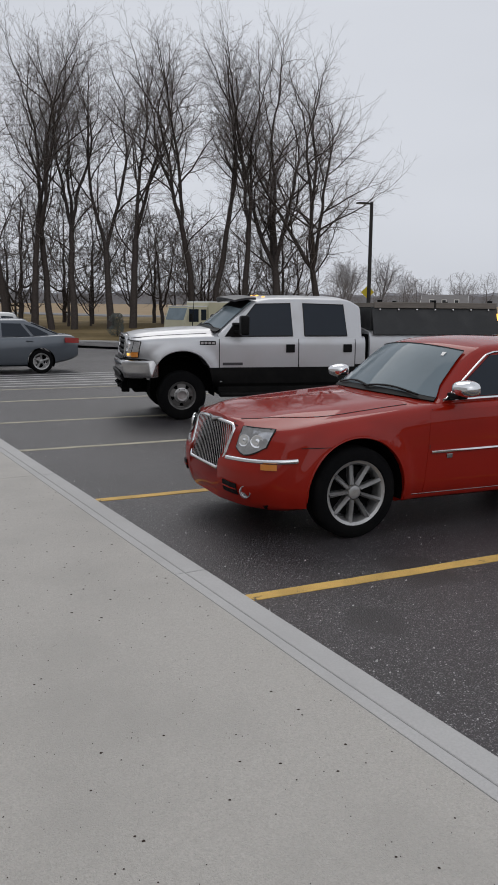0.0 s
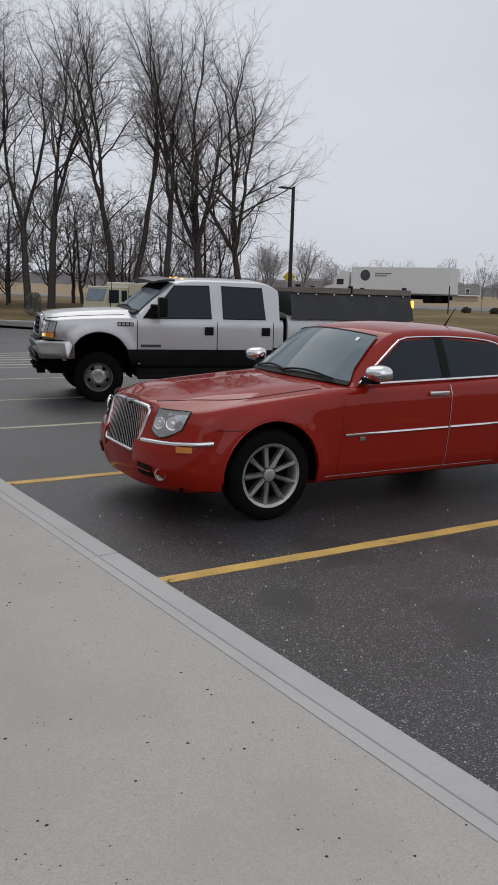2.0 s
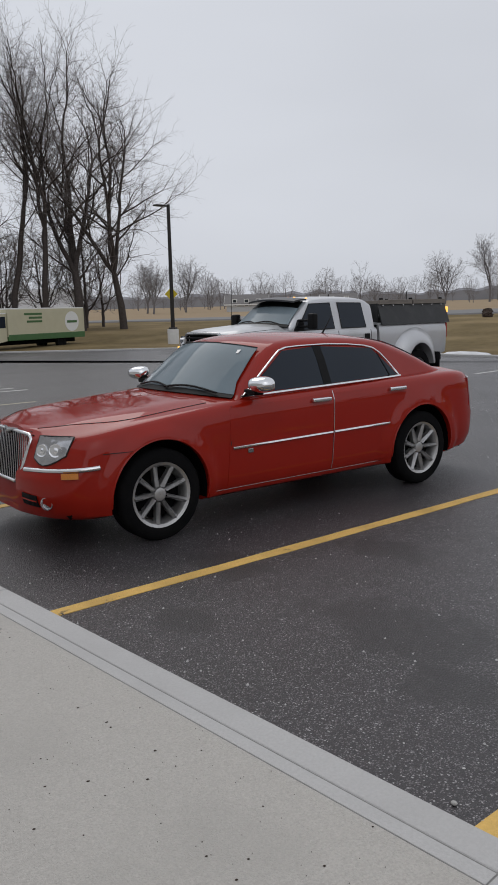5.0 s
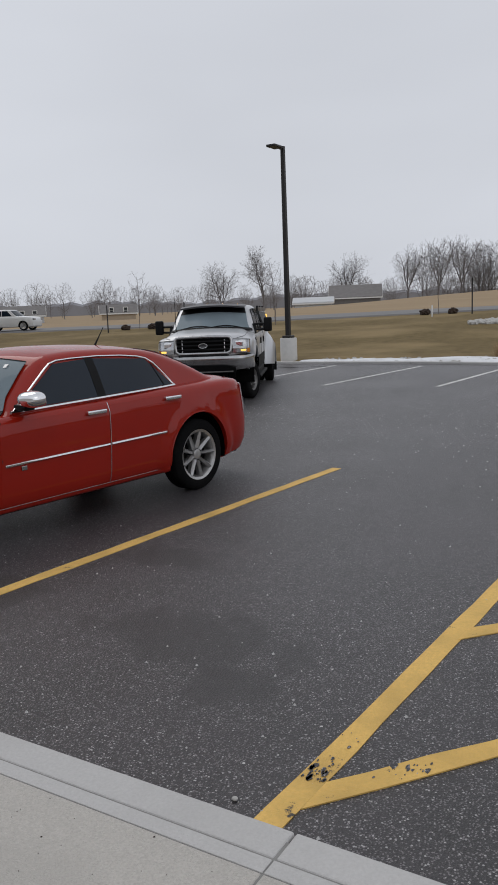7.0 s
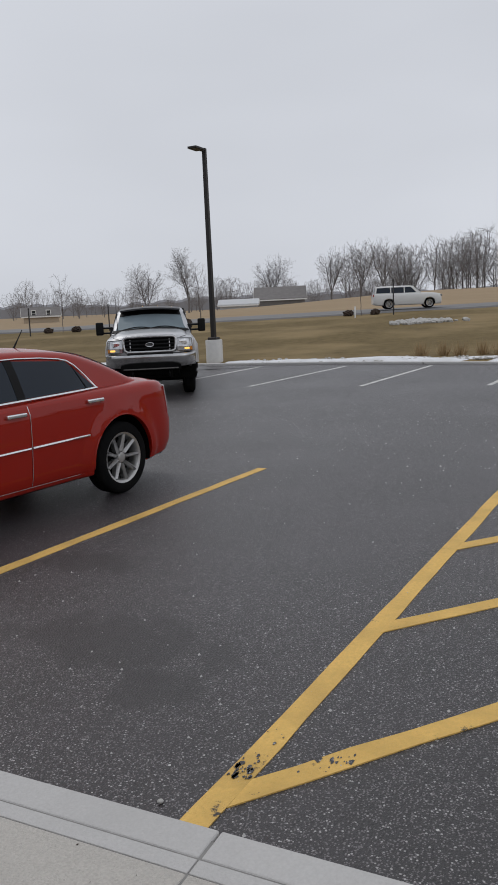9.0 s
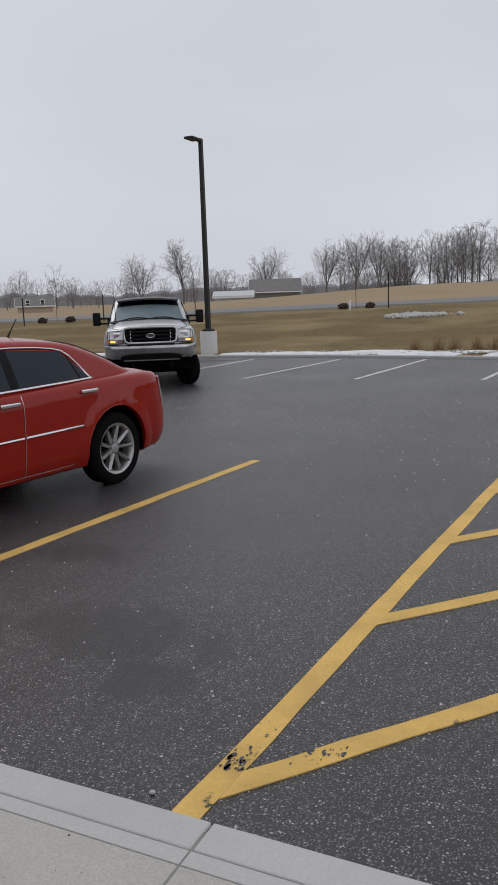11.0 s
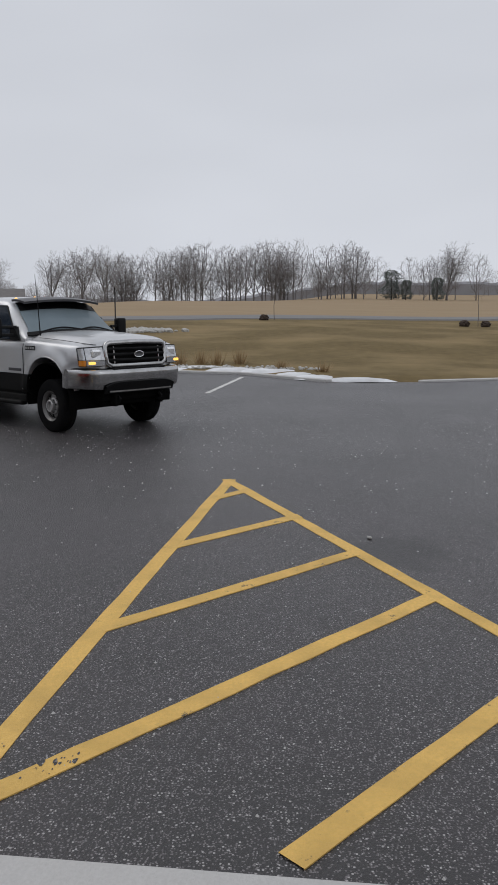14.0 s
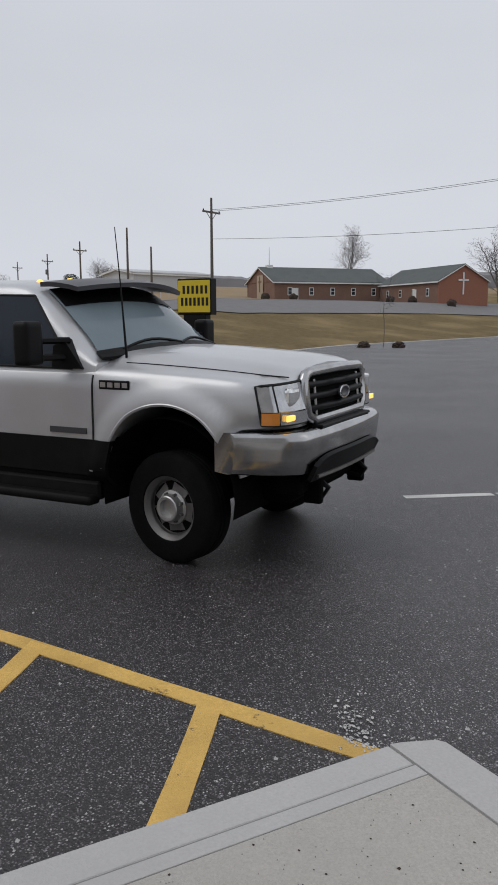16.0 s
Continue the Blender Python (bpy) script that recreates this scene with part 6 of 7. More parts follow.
def forked_tree(seed, height, spread=1.0, trunk=0.28, girth=0.24, forks=3, lean=(0.0, 0.0), twiggy=0.6, tip=0.0056, bark=None, twig=None):
    """A tall bare tree: a short trunk that forks into rising limbs, each with side branches down to fine twigs."""
    rng = random.Random(seed)
    wood, twigs = Limbs(), Limbs()
    up = Vector((0, 0, 1))

    def tilt(d, angle, turn):
        side = d.orthogonal().normalized()
        side = Matrix.Rotation(turn, 3, d) @ side
        return (d * math.cos(angle) + side * math.sin(angle)).normalized()

    def grow(p, d, length, r, level):
        n = (9, 9, 6, 4, 3, 2)[level]
        pts, radii, dirs = [p.copy()], [r], [d.copy()]
        end = r * (0.66, 0.46, 0.42, 0.45, 0.5, 0.5)[level]
        for i in range(n):
            wander = (0.05, 0.10, 0.15, 0.20, 0.24, 0.25)[level]
            d = (d + Vector((rng.gauss(0, wander), rng.gauss(0, wander), rng.gauss(0, wander * 0.7))) + up * (0.0, 0.05, 0.045, 0.03, 0.01, 0.0)[level]).normalized()
            p = p + d * (length / n)
            pts.append(p.copy())
            radii.append(r + (end - r) * (i + 1) / n)
            dirs.append(d.copy())
        if level < 3:
            wood.add(pts, radii, (9, 7, 5)[level])
        else:
            twigs.add(pts, radii, 3)
        if level == 5:
            return
        turn = rng.uniform(0, 6.28)
        sides = (2, 7, 6, 5, 3)[level]
        first = (0.72, 0.22, 0.20, 0.15, 0.15)[level]
        for k in range(int(round(sides * (twiggy if level > 2 else 1.0)))):
            f = first + (0.97 - first) * (k + rng.uniform(0.1, 0.9)) / sides
            i = min(n - 1, int(f * n))
            q = pts[i].lerp(pts[i + 1], f * n - i)
            turn += 2.4 + rng.uniform(-0.5, 0.5)
            angle = rng.uniform(0.55, 0.95) * (spread if level < 2 else 1.0)
            if level == 0:
                grow(q, tilt(dirs[i], angle * 1.1, turn), height * rng.uniform(0.16, 0.26), radii[i] * 0.30, 2)
            else:
                grow(q, tilt(dirs[i], angle, turn), length * rng.uniform(0.38, 0.60) * (1.12 - 0.45 * f), max(tip, radii[i] * rng.uniform(0.46, 0.62)), level + 1)
        ends = forks if level == 0 else 2
        for k in range(ends):
            angle = rng.uniform(0.14, 0.34) * spread if level == 0 else rng.uniform(0.16, 0.36)
            share = (0.66, 0.42, 0.52, 0.6, 0.6)[level] * rng.uniform(0.85, 1.1)
            size = height * (1 - trunk) * 0.60 * rng.uniform(0.86, 1.08) if level == 0 else length * share
            grow(p, tilt(d, angle, turn + 6.28 * k / ends + rng.uniform(-0.4, 0.4)), size, max(tip, end * (0.80 if level else 0.78)), level + 1)

    grow(Vector((0, 0, -0.3)), Vector((lean[0], lean[1], 1.0)).normalized(), height * trunk + 0.3, girth, 0)
    return wood.mesh("trunk", bark or M_bark), twigs.mesh("crown", twig or M_twig)


grove = [forked_tree(21, 19.5, 0.75, 0.30, 0.27, 2), forked_tree(24, 19.0, 0.85, 0.36, 0.25, 3), forked_tree(27, 19.8, 0.65, 0.26, 0.26, 2, (0.05, 0.02)), forked_tree(30, 18.6, 0.8, 0.42, 0.22, 2, (-0.06, 0.0)), forked_tree(36, 19.0, 0.7, 0.34, 0.23, 3)]
broad = [forked_tree(33, 20.5, 0.95, 0.20, 0.36, 4), forked_tree(38, 18.2, 1.08, 0.22, 0.30, 4, (0.05, -0.02))]
rng = random.Random(3)
spots = [(9.0, 54.2, 1), (12.3, 53.0, 2), (14.0, 52.4, 0), (15.1, 52.1, 4), (16.4, 51.6, 1), (18.7, 50.8, 2), (20.1, 50.4, 0), (24.1, 49.0, 1), (25.6, 48.9, 3), (27.1, 48.0, 4)]
for i, (x, y, k) in enumerate(spots):
    plant("tree", grove[k], x, y, rng.uniform(0, 6.28), rng.uniform(0.98, 1.06), "tall bare grey-brown tree in a winter grove", "grove trees")
for i, (x, y, k, s) in enumerate(((29.6, 47.2, 0, 1.0), (32.2, 45.9, 1, 0.96))):
    plant("tree", broad[k], x, y, 3.4 + 1.7 * i, s, "broad bare tree with spreading branches at the grove's edge", "grove trees")
scrub = [tree_meshes(51 + i, 6.2, 2.4, 0.10, 1.0, 300, 0.28, 0.40, fork=1.0, tip=0.011, power=1.95, spray=0.55, sprays=3, most=0.13) for i in range(3)]
for i in range(34):
    x = 4 + 0.92 * i + rng.uniform(-0.6, 0.6)
    y = 61.5 - 0.26 * i + rng.uniform(-3.5, 2.5)
    plant("scrub_tree", scrub[i % 3], x, y, rng.uniform(0, 6.28), rng.uniform(0.85, 1.7), "low tangled bare scrub under the grove", "grove scrub")
far = [tree_meshes(71 + i, 13.0, (4.6, 3.6, 5.2, 4.0)[i], (0.08, 0.18, 0.06, 0.13)[i], 1.0, 380, 0.58, 0.80, tip=0.024, spray=1.1, sprays=2, twig=M_hazetwig, most=0.30, split=0.06) for i in range(4)]
lone = [forked_tree(61, 12.5, 1.1, 0.16, 0.26, 4, (0, 0), 0.45, 0.013, M_hazebark, M_hazetwig), forked_tree(66, 13.5, 0.9, 0.20, 0.24, 3, (0.04, 0), 0.45, 0.013, M_hazebark, M_hazetwig)]
rng = random.Random(8)


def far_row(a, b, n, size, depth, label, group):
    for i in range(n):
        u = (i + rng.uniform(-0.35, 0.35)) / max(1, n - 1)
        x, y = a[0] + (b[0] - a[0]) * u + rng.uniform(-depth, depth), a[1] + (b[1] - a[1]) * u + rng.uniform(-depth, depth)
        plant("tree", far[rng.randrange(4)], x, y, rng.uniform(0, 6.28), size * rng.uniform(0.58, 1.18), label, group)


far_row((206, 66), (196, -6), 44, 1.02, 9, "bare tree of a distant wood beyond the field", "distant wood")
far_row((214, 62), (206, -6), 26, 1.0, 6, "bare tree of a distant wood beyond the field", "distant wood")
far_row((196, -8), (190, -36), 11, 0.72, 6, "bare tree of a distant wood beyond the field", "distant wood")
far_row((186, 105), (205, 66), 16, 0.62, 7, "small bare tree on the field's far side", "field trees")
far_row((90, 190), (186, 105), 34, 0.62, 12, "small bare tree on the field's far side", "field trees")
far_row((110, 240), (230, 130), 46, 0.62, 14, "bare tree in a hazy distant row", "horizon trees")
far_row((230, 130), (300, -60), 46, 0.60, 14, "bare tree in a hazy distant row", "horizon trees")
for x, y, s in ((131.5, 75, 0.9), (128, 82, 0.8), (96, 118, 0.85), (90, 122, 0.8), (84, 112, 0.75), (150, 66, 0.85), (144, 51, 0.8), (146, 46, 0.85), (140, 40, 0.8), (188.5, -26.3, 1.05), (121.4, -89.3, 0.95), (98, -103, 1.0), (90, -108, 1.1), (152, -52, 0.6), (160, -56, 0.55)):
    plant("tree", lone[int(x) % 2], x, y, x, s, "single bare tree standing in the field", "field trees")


def evergreen(seed, h, r):
    bm = bmesh.new()
    q = random.Random(seed)
    for i in range(2000):
        z = h * (0.04 + 0.95 * q.random())
        rr = r * math.sqrt(math.sin(math.pi * min(0.99, 0.10 + 0.88 * z / h))) * (0.72 + 0.55 * noise.noise((z * 0.5, seed, 0))) * math.sqrt(q.uniform(0.3, 1.0)) + 0.05
        a = q.uniform(0, 6.28)
        rr *= 1 + 0.6 * noise.noise((1.3 * math.cos(a), 1.3 * math.sin(a), z * 0.45))
        c = Vector((rr * math.cos(a), rr * math.sin(a), z))
        s = h * 0.024 * q.uniform(0.6, 1.4)
        o = Vector((math.cos(a), math.sin(a), q.uniform(-0.5, 0.3)))
        e = Vector((-math.sin(a), math.cos(a), 0))
        vs = [bm.verts.new(c + v) for v in (o * s * 1.6, e * s * 0.6, -e * s * 0.6, Vector((0, 0, s * 0.8)))]
        for k in ((0, 1, 3), (0, 3, 2), (0, 2, 1), (1, 2, 3)):
            bm.faces.new([vs[j] for j in k])
    return mesh_of("crown", bm, M_needle)


ever = evergreen(4, 5.6, 2.5)
trunk_bm = bmesh.new()
tube(trunk_bm, [(0, 0, -0.2), (0, 0, 5.5)], [0.16, 0.03], 6)
ever_trunk = mesh_of("trunk", trunk_bm, M_bark)
for x, y, s in ((189.8, -13.9, 1.2), (187, -17, 0.8), (152, -46, 0.9), (187, -24, 0.9)):
    plant("evergreen_tree", (ever_trunk, ever), x, y, x * 3, s, "dark evergreen tree in the distance", "distant evergreens")
plant("evergreen_shrub", (ever_trunk, ever), 16.6, 43.9, 1.0, 0.24, "small dark evergreen shrub on the grass", "shrubs")

# saplings with shrubs at their feet
sapling = tree_meshes(91, 4.6, 0.85, 0.30, 1.0, 60, 0.22, 0.30, tip=0.007, spray=0.4, most=0.065)
for i, (x, y, s) in enumerate(((55.6, 17.0, 1.15), (52.7, 28.6, 1.0), (48.4, 26.2, 0.95), (47.1, 37.0, 0.95), (60.1, 3.7, 1.05), (57.4, -10.7, 1.0), (35.4, -28.9, 0.95))):
    plant("sapling", sapling, x, y, i * 1.3, s, "young bare sapling on the grass", "saplings")
for i, (x, y) in enumerate(((55.3, 17.9), (55.9, 16.1), (52.4, 29.6), (48.1, 27.1), (46.6, 37.9), (47.4, 36.0), (60.0, 4.5), (57.6, -9.8), (57.3, -11.2), (36.1, -28.1), (34.9, -29.6))):
    bm = bmesh.new()
    bmesh.ops.create_icosphere(bm, subdivisions=3, radius=0.34)
    for v in bm.verts:
        v.co *= 1 + 0.45 * noise.noise(v.co * 9 + Vector((i * 7, 0, 0)))
        v.co.z = v.co.z * 0.75
    solid("shrub", bm, M_mulch, "small dark clipped shrub on the winter grass", "shrub", "low shrubs", at=pose(x, y, terrain(x, y) + 0.16))


# ---- lamp posts ----


def lamp_post(x, y, height, turn):
    z0 = terrain(x, y) if outside_lot(x, y) > 0.3 else 0.0
    t = thing("street_lamp", pose(x, y, z0, 0, 0, turn), "dark square lamp post on a white concrete footing", "street lamp", "lot lamps")
    bm = bmesh.new()
    lathe(bm, [(0.30, -0.2), (0.30, 0.74), (0.285, 0.77), (0.002, 0.77)], "z", 24, cap=False)
    part("footing", bm, M_footing, t, "round whitewashed concrete footing", smooth=40)
    part("base_plate", box((-0.17, -0.17, 0.77), (0.17, 0.17, 0.86), 0.02), M_bronze, t)
    bm = bmesh.new()
    rings = [[bm.verts.new((sx * w, sy * w, z)) for sx, sy in ((1, 1), (-1, 1), (-1, -1), (1, -1))] for w, z in ((0.075, 0.84), (0.06, height))]
    bridge(bm, rings[0], rings[1])
    bm.faces.new(rings[1])
    part("pole", bm, M_bronze, t)
    part("arm", box((0.04, -0.03, height - 0.13), (0.30, 0.03, height - 0.05), 0.01), M_bronze, t)
    part("lamp_head", box((0.28, -0.17, height - 0.13), (0.86, 0.17, height - 0.05), 0.025, 2), M_bronze, t, "flat dark lamp head")
    return t


lamp_post(26.05, 32.5, 7.05, 180)
lamp_post(25.35, 12.82, 7.28, 180)

# ---- grass edge: snow, stones, dry tufts, posts ----
rng = random.Random(17)
for i, (x, y, rx, ry) in enumerate(((25.2, 9.6, 0.5, 1.6), (25.3, 6.4, 0.6, 1.9), (25.0, 3.4, 0.35, 0.9), (23.9, 1.2, 0.4, 0.9), (25.2, 14.6, 0.35, 1.0), (22.1, -0.2, 0.5, 0.6), (25.1, 11.3, 0.4, 1.1), (25.1, 8.0, 0.45, 1.0), (24.75, 4.8, 0.4, 1.1), (24.4, 2.4, 0.35, 0.8), (22.9, 0.4, 0.4, 0.6), (21.5, -1.4, 0.25, 0.9), (25.2, 16.9, 0.3, 1.3))):
    bm = bmesh.new()
    c = bm.verts.new((0, 0, 0.06))
    rings = []
    for f, z in ((0.4, 0.055), (0.75, 0.03), (1.0, -0.05)):
        rings.append([bm.verts.new((rx * f * math.cos(a) * (1 + 0.3 * noise.noise((math.cos(a) * 2 + i, math.sin(a) * 2, f))), ry * f * math.sin(a) * (1 + 0.3 * noise.noise((math.cos(a) * 2, math.sin(a) * 2 + i, f))), z * (1 + 0.5 * noise.noise((a, i, f))))) for a in [2 * math.pi * k / 28 for k in range(28)]])
    for k in range(28):
        bm.faces.new((c, rings[0][k], rings[0][(k + 1) % 28]))
    for a, b in zip(rings, rings[1:]):
        bridge(bm, a, b)
    bmesh.ops.recalc_face_normals(bm, faces=bm.faces[:])
    solid("snow_patch", bm, M_snow, "old dirty snow patch lying behind the kerb", "snow", "snow patches", smooth=50, at=pose(x, y, max(0.06, terrain(x, y))))


def rubble(name, spots, size, label, seed):
    q = random.Random(seed)
    bm = bmesh.new()
    for x, y, z in spots:
        r = size * q.uniform(0.5, 1.4)
        g = bmesh.ops.create_icosphere(bm, subdivisions=1, radius=r)["verts"]
        s = Vector((q.uniform(0.7, 1.3), q.uniform(0.7, 1.3), q.uniform(0.5, 0.8)))
        for v in g:
            v.co = Vector((v.co.x * s.x * q.uniform(0.8, 1.2), v.co.y * s.y * q.uniform(0.8, 1.2), v.co.z * s.z)) + Vector((x, y, z + r * 0.3))
    return solid(name, bm, M_stone, label, kind="stuff")


pts = []
for i in range(220):
    u, w = rng.gauss(0, 0.42), rng.gauss(0, 0.5)
    x, y = 44.1 - 0.25 * u + w * 1.2, 9.9 + 1.65 * u
    pts.append((x, y, terrain(x, y)))
rubble("rubble_stones", pts, 0.16, "heap of pale broken stones on the grass", 1)
pts = []
for i in range(420):
    y = rng.uniform(-0.4, 11.5)
    x = 24.75 + abs(rng.gauss(0, 0.35)) - 0.035 * max(0, 7 - y) ** 1.25
    pts.append((x, y, max(0.02, terrain(x, y))))
rubble("edge_stones", pts, 0.055, "small pale stones strewn behind the kerb", 2)
for i, (cx, cy) in enumerate(((26.1, 5.6), (26.3, 4.9), (26.0, 4.3), (26.5, 3.7), (26.2, 3.1), (26.6, 2.4), (24.9, 0.9), (23.6, -0.4))):
    bm = bmesh.new()
    q = random.Random(100 + i)
    for k in range(90):
        a, r = q.uniform(0, 6.28), q.uniform(0, 0.22)
        h = q.uniform(0.2, 0.62) * (0.6 if i > 5 else 1)
        b = Vector((r * math.cos(a), r * math.sin(a), 0))
        tip = b * 2.0 + Vector((q.uniform(-0.12, 0.12), q.uniform(-0.12, 0.12), h))
        e = Vector((-math.sin(a), math.cos(a), 0)) * 0.012
        bm.faces.new([bm.verts.new(v) for v in (b - e, b + e, tip)])
    solid("grass_tuft", bm, M_straw, "dry straw-coloured ornamental grass tuft", "grass", "dry tufts", at=pose(cx, cy, terrain(cx, cy) - 0.02))
for x, y, h, m, lab in ((54.3, 14.3, 2.4, M_bronze, "thin dark marker post on the grass"), (52.6, 16.5, 0.75, M_whitecar, "short white marker post on the grass"), (48.0, 33.5, 1.9, M_bronze, "thin dark marker post on the grass"), (43.0, 36.5, 1.9, M_bronze, "thin dark marker post on the grass"), (60.0, -17.0, 1.0, M_stone, "short pale hydrant post on the grass")):
    bm = bmesh.new()
    lathe(bm, [(0.045, -0.3), (0.045, h - 0.03), (0.03, h), (0.002, h)], "z", 10, cap=False)
    solid("marker_post", bm, m, lab, "post", "marker posts", smooth=40, at=pose(x, y, terrain(x, y)))

# ---- buildings ----
M_brick = mat("brown_brick", (0.20, 0.115, 0.085), 0.9, vary=0.25, scale=5, second=(0.25, 0.15, 0.11), second_scale=0.7)
M_redbrick = mat("orange_brick", (0.30, 0.13, 0.085), 0.9, vary=0.2, scale=5)
M_shingle = mat("grey_green_shingle", (0.105, 0.118, 0.115), 0.9, vary=0.2, scale=4, second=(0.08, 0.09, 0.09), second_scale=0.5)
M_greyroof = mat("weathered_grey_roof", (0.17, 0.16, 0.155), 0.9, vary=0.25, scale=1.5)
M_siding = mat("pale_metal_siding", (0.50, 0.51, 0.52), 0.6, vary=0.08, scale=2, stretch_xyz=(6, 6, 0.3))
M_trimwhite = mat("white_trim_paint", (0.72, 0.72, 0.70), 0.6, vary=0.06)
M_tan = mat("pale_stone_panel", (0.42, 0.34, 0.25), 0.85, vary=0.12)
M_pane = mat("dark_window_pane", (0.03, 0.035, 0.04), 0.1, vary=0.2)
M_polewood = mat("utility_pole_wood", (0.13, 0.11, 0.095), 0.9, vary=0.25, scale=3)


def gable_house(name, x, y, turn, L, W, eave, ridge, wall, roof, label, windows=0, doors=(), gable=None, cross=False, category="house", size=1.0):
    """A house whose long front faces its -y; origin in the middle of the front's foot."""
    t = thing(name, pose(x, y, terrain(x, y) - 0.05, 0, 0, turn) @ Matrix.Scale(size, 4), label, category)
    part("wall", box((-L / 2, 0, -0.6), (L / 2, W, eave)), wall, t)
    for s in (-1, 1):
        bm = bmesh.new()
        prism(bm, [(0, eave), (W, eave), (W / 2, ridge)], s * L / 2 - 0.1, s * L / 2 + 0.1, "x")
        part("gable", bm, gable or wall, t)
        bm = bmesh.new()
        o = 0.35
        prism(bm, [(-o, eave - o * (ridge - eave) / (W / 2)), (-o + 0.05, eave + 0.16 - o * (ridge - eave) / (W / 2)), (W / 2, ridge + 0.16), (W / 2, ridge)] if s < 0 else [(W + o, eave - o * (ridge - eave) / (W / 2)), (W / 2, ridge), (W / 2, ridge + 0.16), (W + o - 0.05, eave + 0.16 - o * (ridge - eave) / (W / 2))], -L / 2 - 0.4, L / 2 + 0.4, "x")
        part("roof", bm, roof, t)
        bm = bmesh.new()
        tube(bm, [(s * (L / 2 + 0.38), -0.3, eave - 0.18), (s * (L / 2 + 0.38), W / 2, ridge - 0.02), (s * (L / 2 + 0.38), W + 0.3, eave - 0.18)], 0.11, 4)
        part("gable_trim", bm, M_trimwhite, t)
    part("eave_trim", box((-L / 2 - 0.4, -0.40, eave - 0.32), (L / 2 + 0.4, -0.34, eave - 0.10)), M_trimwhite, t)
    for i in range(windows):
        wx = -L / 2 + L * (i + 0.7) / (windows + 0.4)
        w = part("window", box((wx - 0.42, -0.06, 0.95), (wx + 0.42, 0.02, 2.25)), M_trimwhite, t)
        part("pane", box((wx - 0.30, -0.075, 1.08), (wx + 0.30, -0.055, 1.62)), M_pane, w)
        part("pane", box((wx - 0.30, -0.075, 1.68), (wx + 0.30, -0.055, 2.14)), M_pane, w)
    for dx in doors:
        part("door", box((dx - 0.55, -0.08, 0), (dx + 0.55, 0.02, 2.15)), M_trimwhite, t)
    return t


# church: two brick wings, front faces the street
ch = gable_house("church", 97.0, -68.4, 263, 21.5, 12.0, 3.2, 5.7, M_brick, M_shingle, "long brown brick church with grey-green roof and white trim", 5, (-7.0,), category="church", size=0.86)
part("stone_panel", box((-10.98, 4.4, 0), (-10.86, 7.0, 4.4)), M_tan, ch, "pale stone panel in the gable")
cross = part("cross", box((-11.06, 5.6, 1.6), (-10.98, 5.78, 4.2)), M_brick, ch, "brown cross on the gable")
part("cross_bar", box((-11.06, 5.0, 3.2), (-10.98, 6.4, 3.4)), M_brick, cross)
part("steeple_base", box((-9.6, 5.5, 5.6), (-8.6, 6.5, 6.2), 0.05), M_trimwhite, ch)
bm = bmesh.new()
tube(bm, [(-9.1, 6, 6.1), (-9.1, 6, 9.2)], [0.07, 0.03], 6)
part("spire", bm, M_siding, ch)
c2 = gable_house("church_wing", 88.1, -74.8, 170, 19.0, 9.0, 3.3, 5.8, M_brick, M_shingle, "brick church wing with an orange brick gable and cross", 4, (2.5,), gable=M_redbrick, category="church", size=0.84)
part("end_wall", box((9.5, -0.02, -0.6), (9.62, 9.02, 3.3)), M_redbrick, c2, "orange brick end wall")
cross = part("cross", box((9.64, 4.3, 1.2), (9.72, 4.55, 4.6)), M_trimwhite, c2, "white cross on the gable")
part("cross_bar", box((9.64, 3.5, 3.3), (9.72, 5.35, 3.55)), M_trimwhite, cross)
for x, y in ((97.1, -57.1), (95.9, -61.0), (85.8, -70.0), (82.4, -71.0), (76.1, -72.0)):
    bm = bmesh.new()
    bmesh.ops.create_icosphere(bm, subdivisions=3, radius=0.6)
    for v in bm.verts:
        v.co *= 1 + 0.3 * noise.noise(v.co * 3 + Vector((x, y, 0)))
    solid("shrub", bm, M_mulch, "dark round shrub beside the church wall", "shrub", "church shrubs", at=pose(x, y, terrain(x, y) + 0.35))
gable_house("metal_shed", 119.5, -53.0, 283, 15.0, 9.0, 2.7, 3.3, M_siding, M_siding, "low pale metal building behind a fence", 0, (2.0, 5.0), category="shed")
gable_house("farm_barn", 137.9, 59.0, 293, 9.2, 10.0, 1.4, 3.6, M_greyroof, M_greyroof, "weathered grey farm barn with a broad roof", category="barn")
gable_house("farm_shed", 125.6, 61.6, 294, 6.4, 6.0, 0.9, 1.7, M_siding, M_siding, "long pale farm shed in the field", category="shed")
gable_house("farm_house", 96.2, 101.4, 315, 7.0, 6.0, 1.5, 2.9, M_siding, M_greyroof, "small pale farmhouse with a grey roof", 3, category="house")
gable_house("farm_house", 110.5, 92.5, 312, 6.0, 5.0, 1.3, 2.6, M_tan, M_greyroof, "small tan farmhouse with a grey roof", 2, category="house")
gable_house("neighbour_house", 8.5, 76.0, 350, 14.0, 8.0, 2.6, 4.4, M_siding, M_greyroof, "pale sided house behind the grove", 4, category="house")

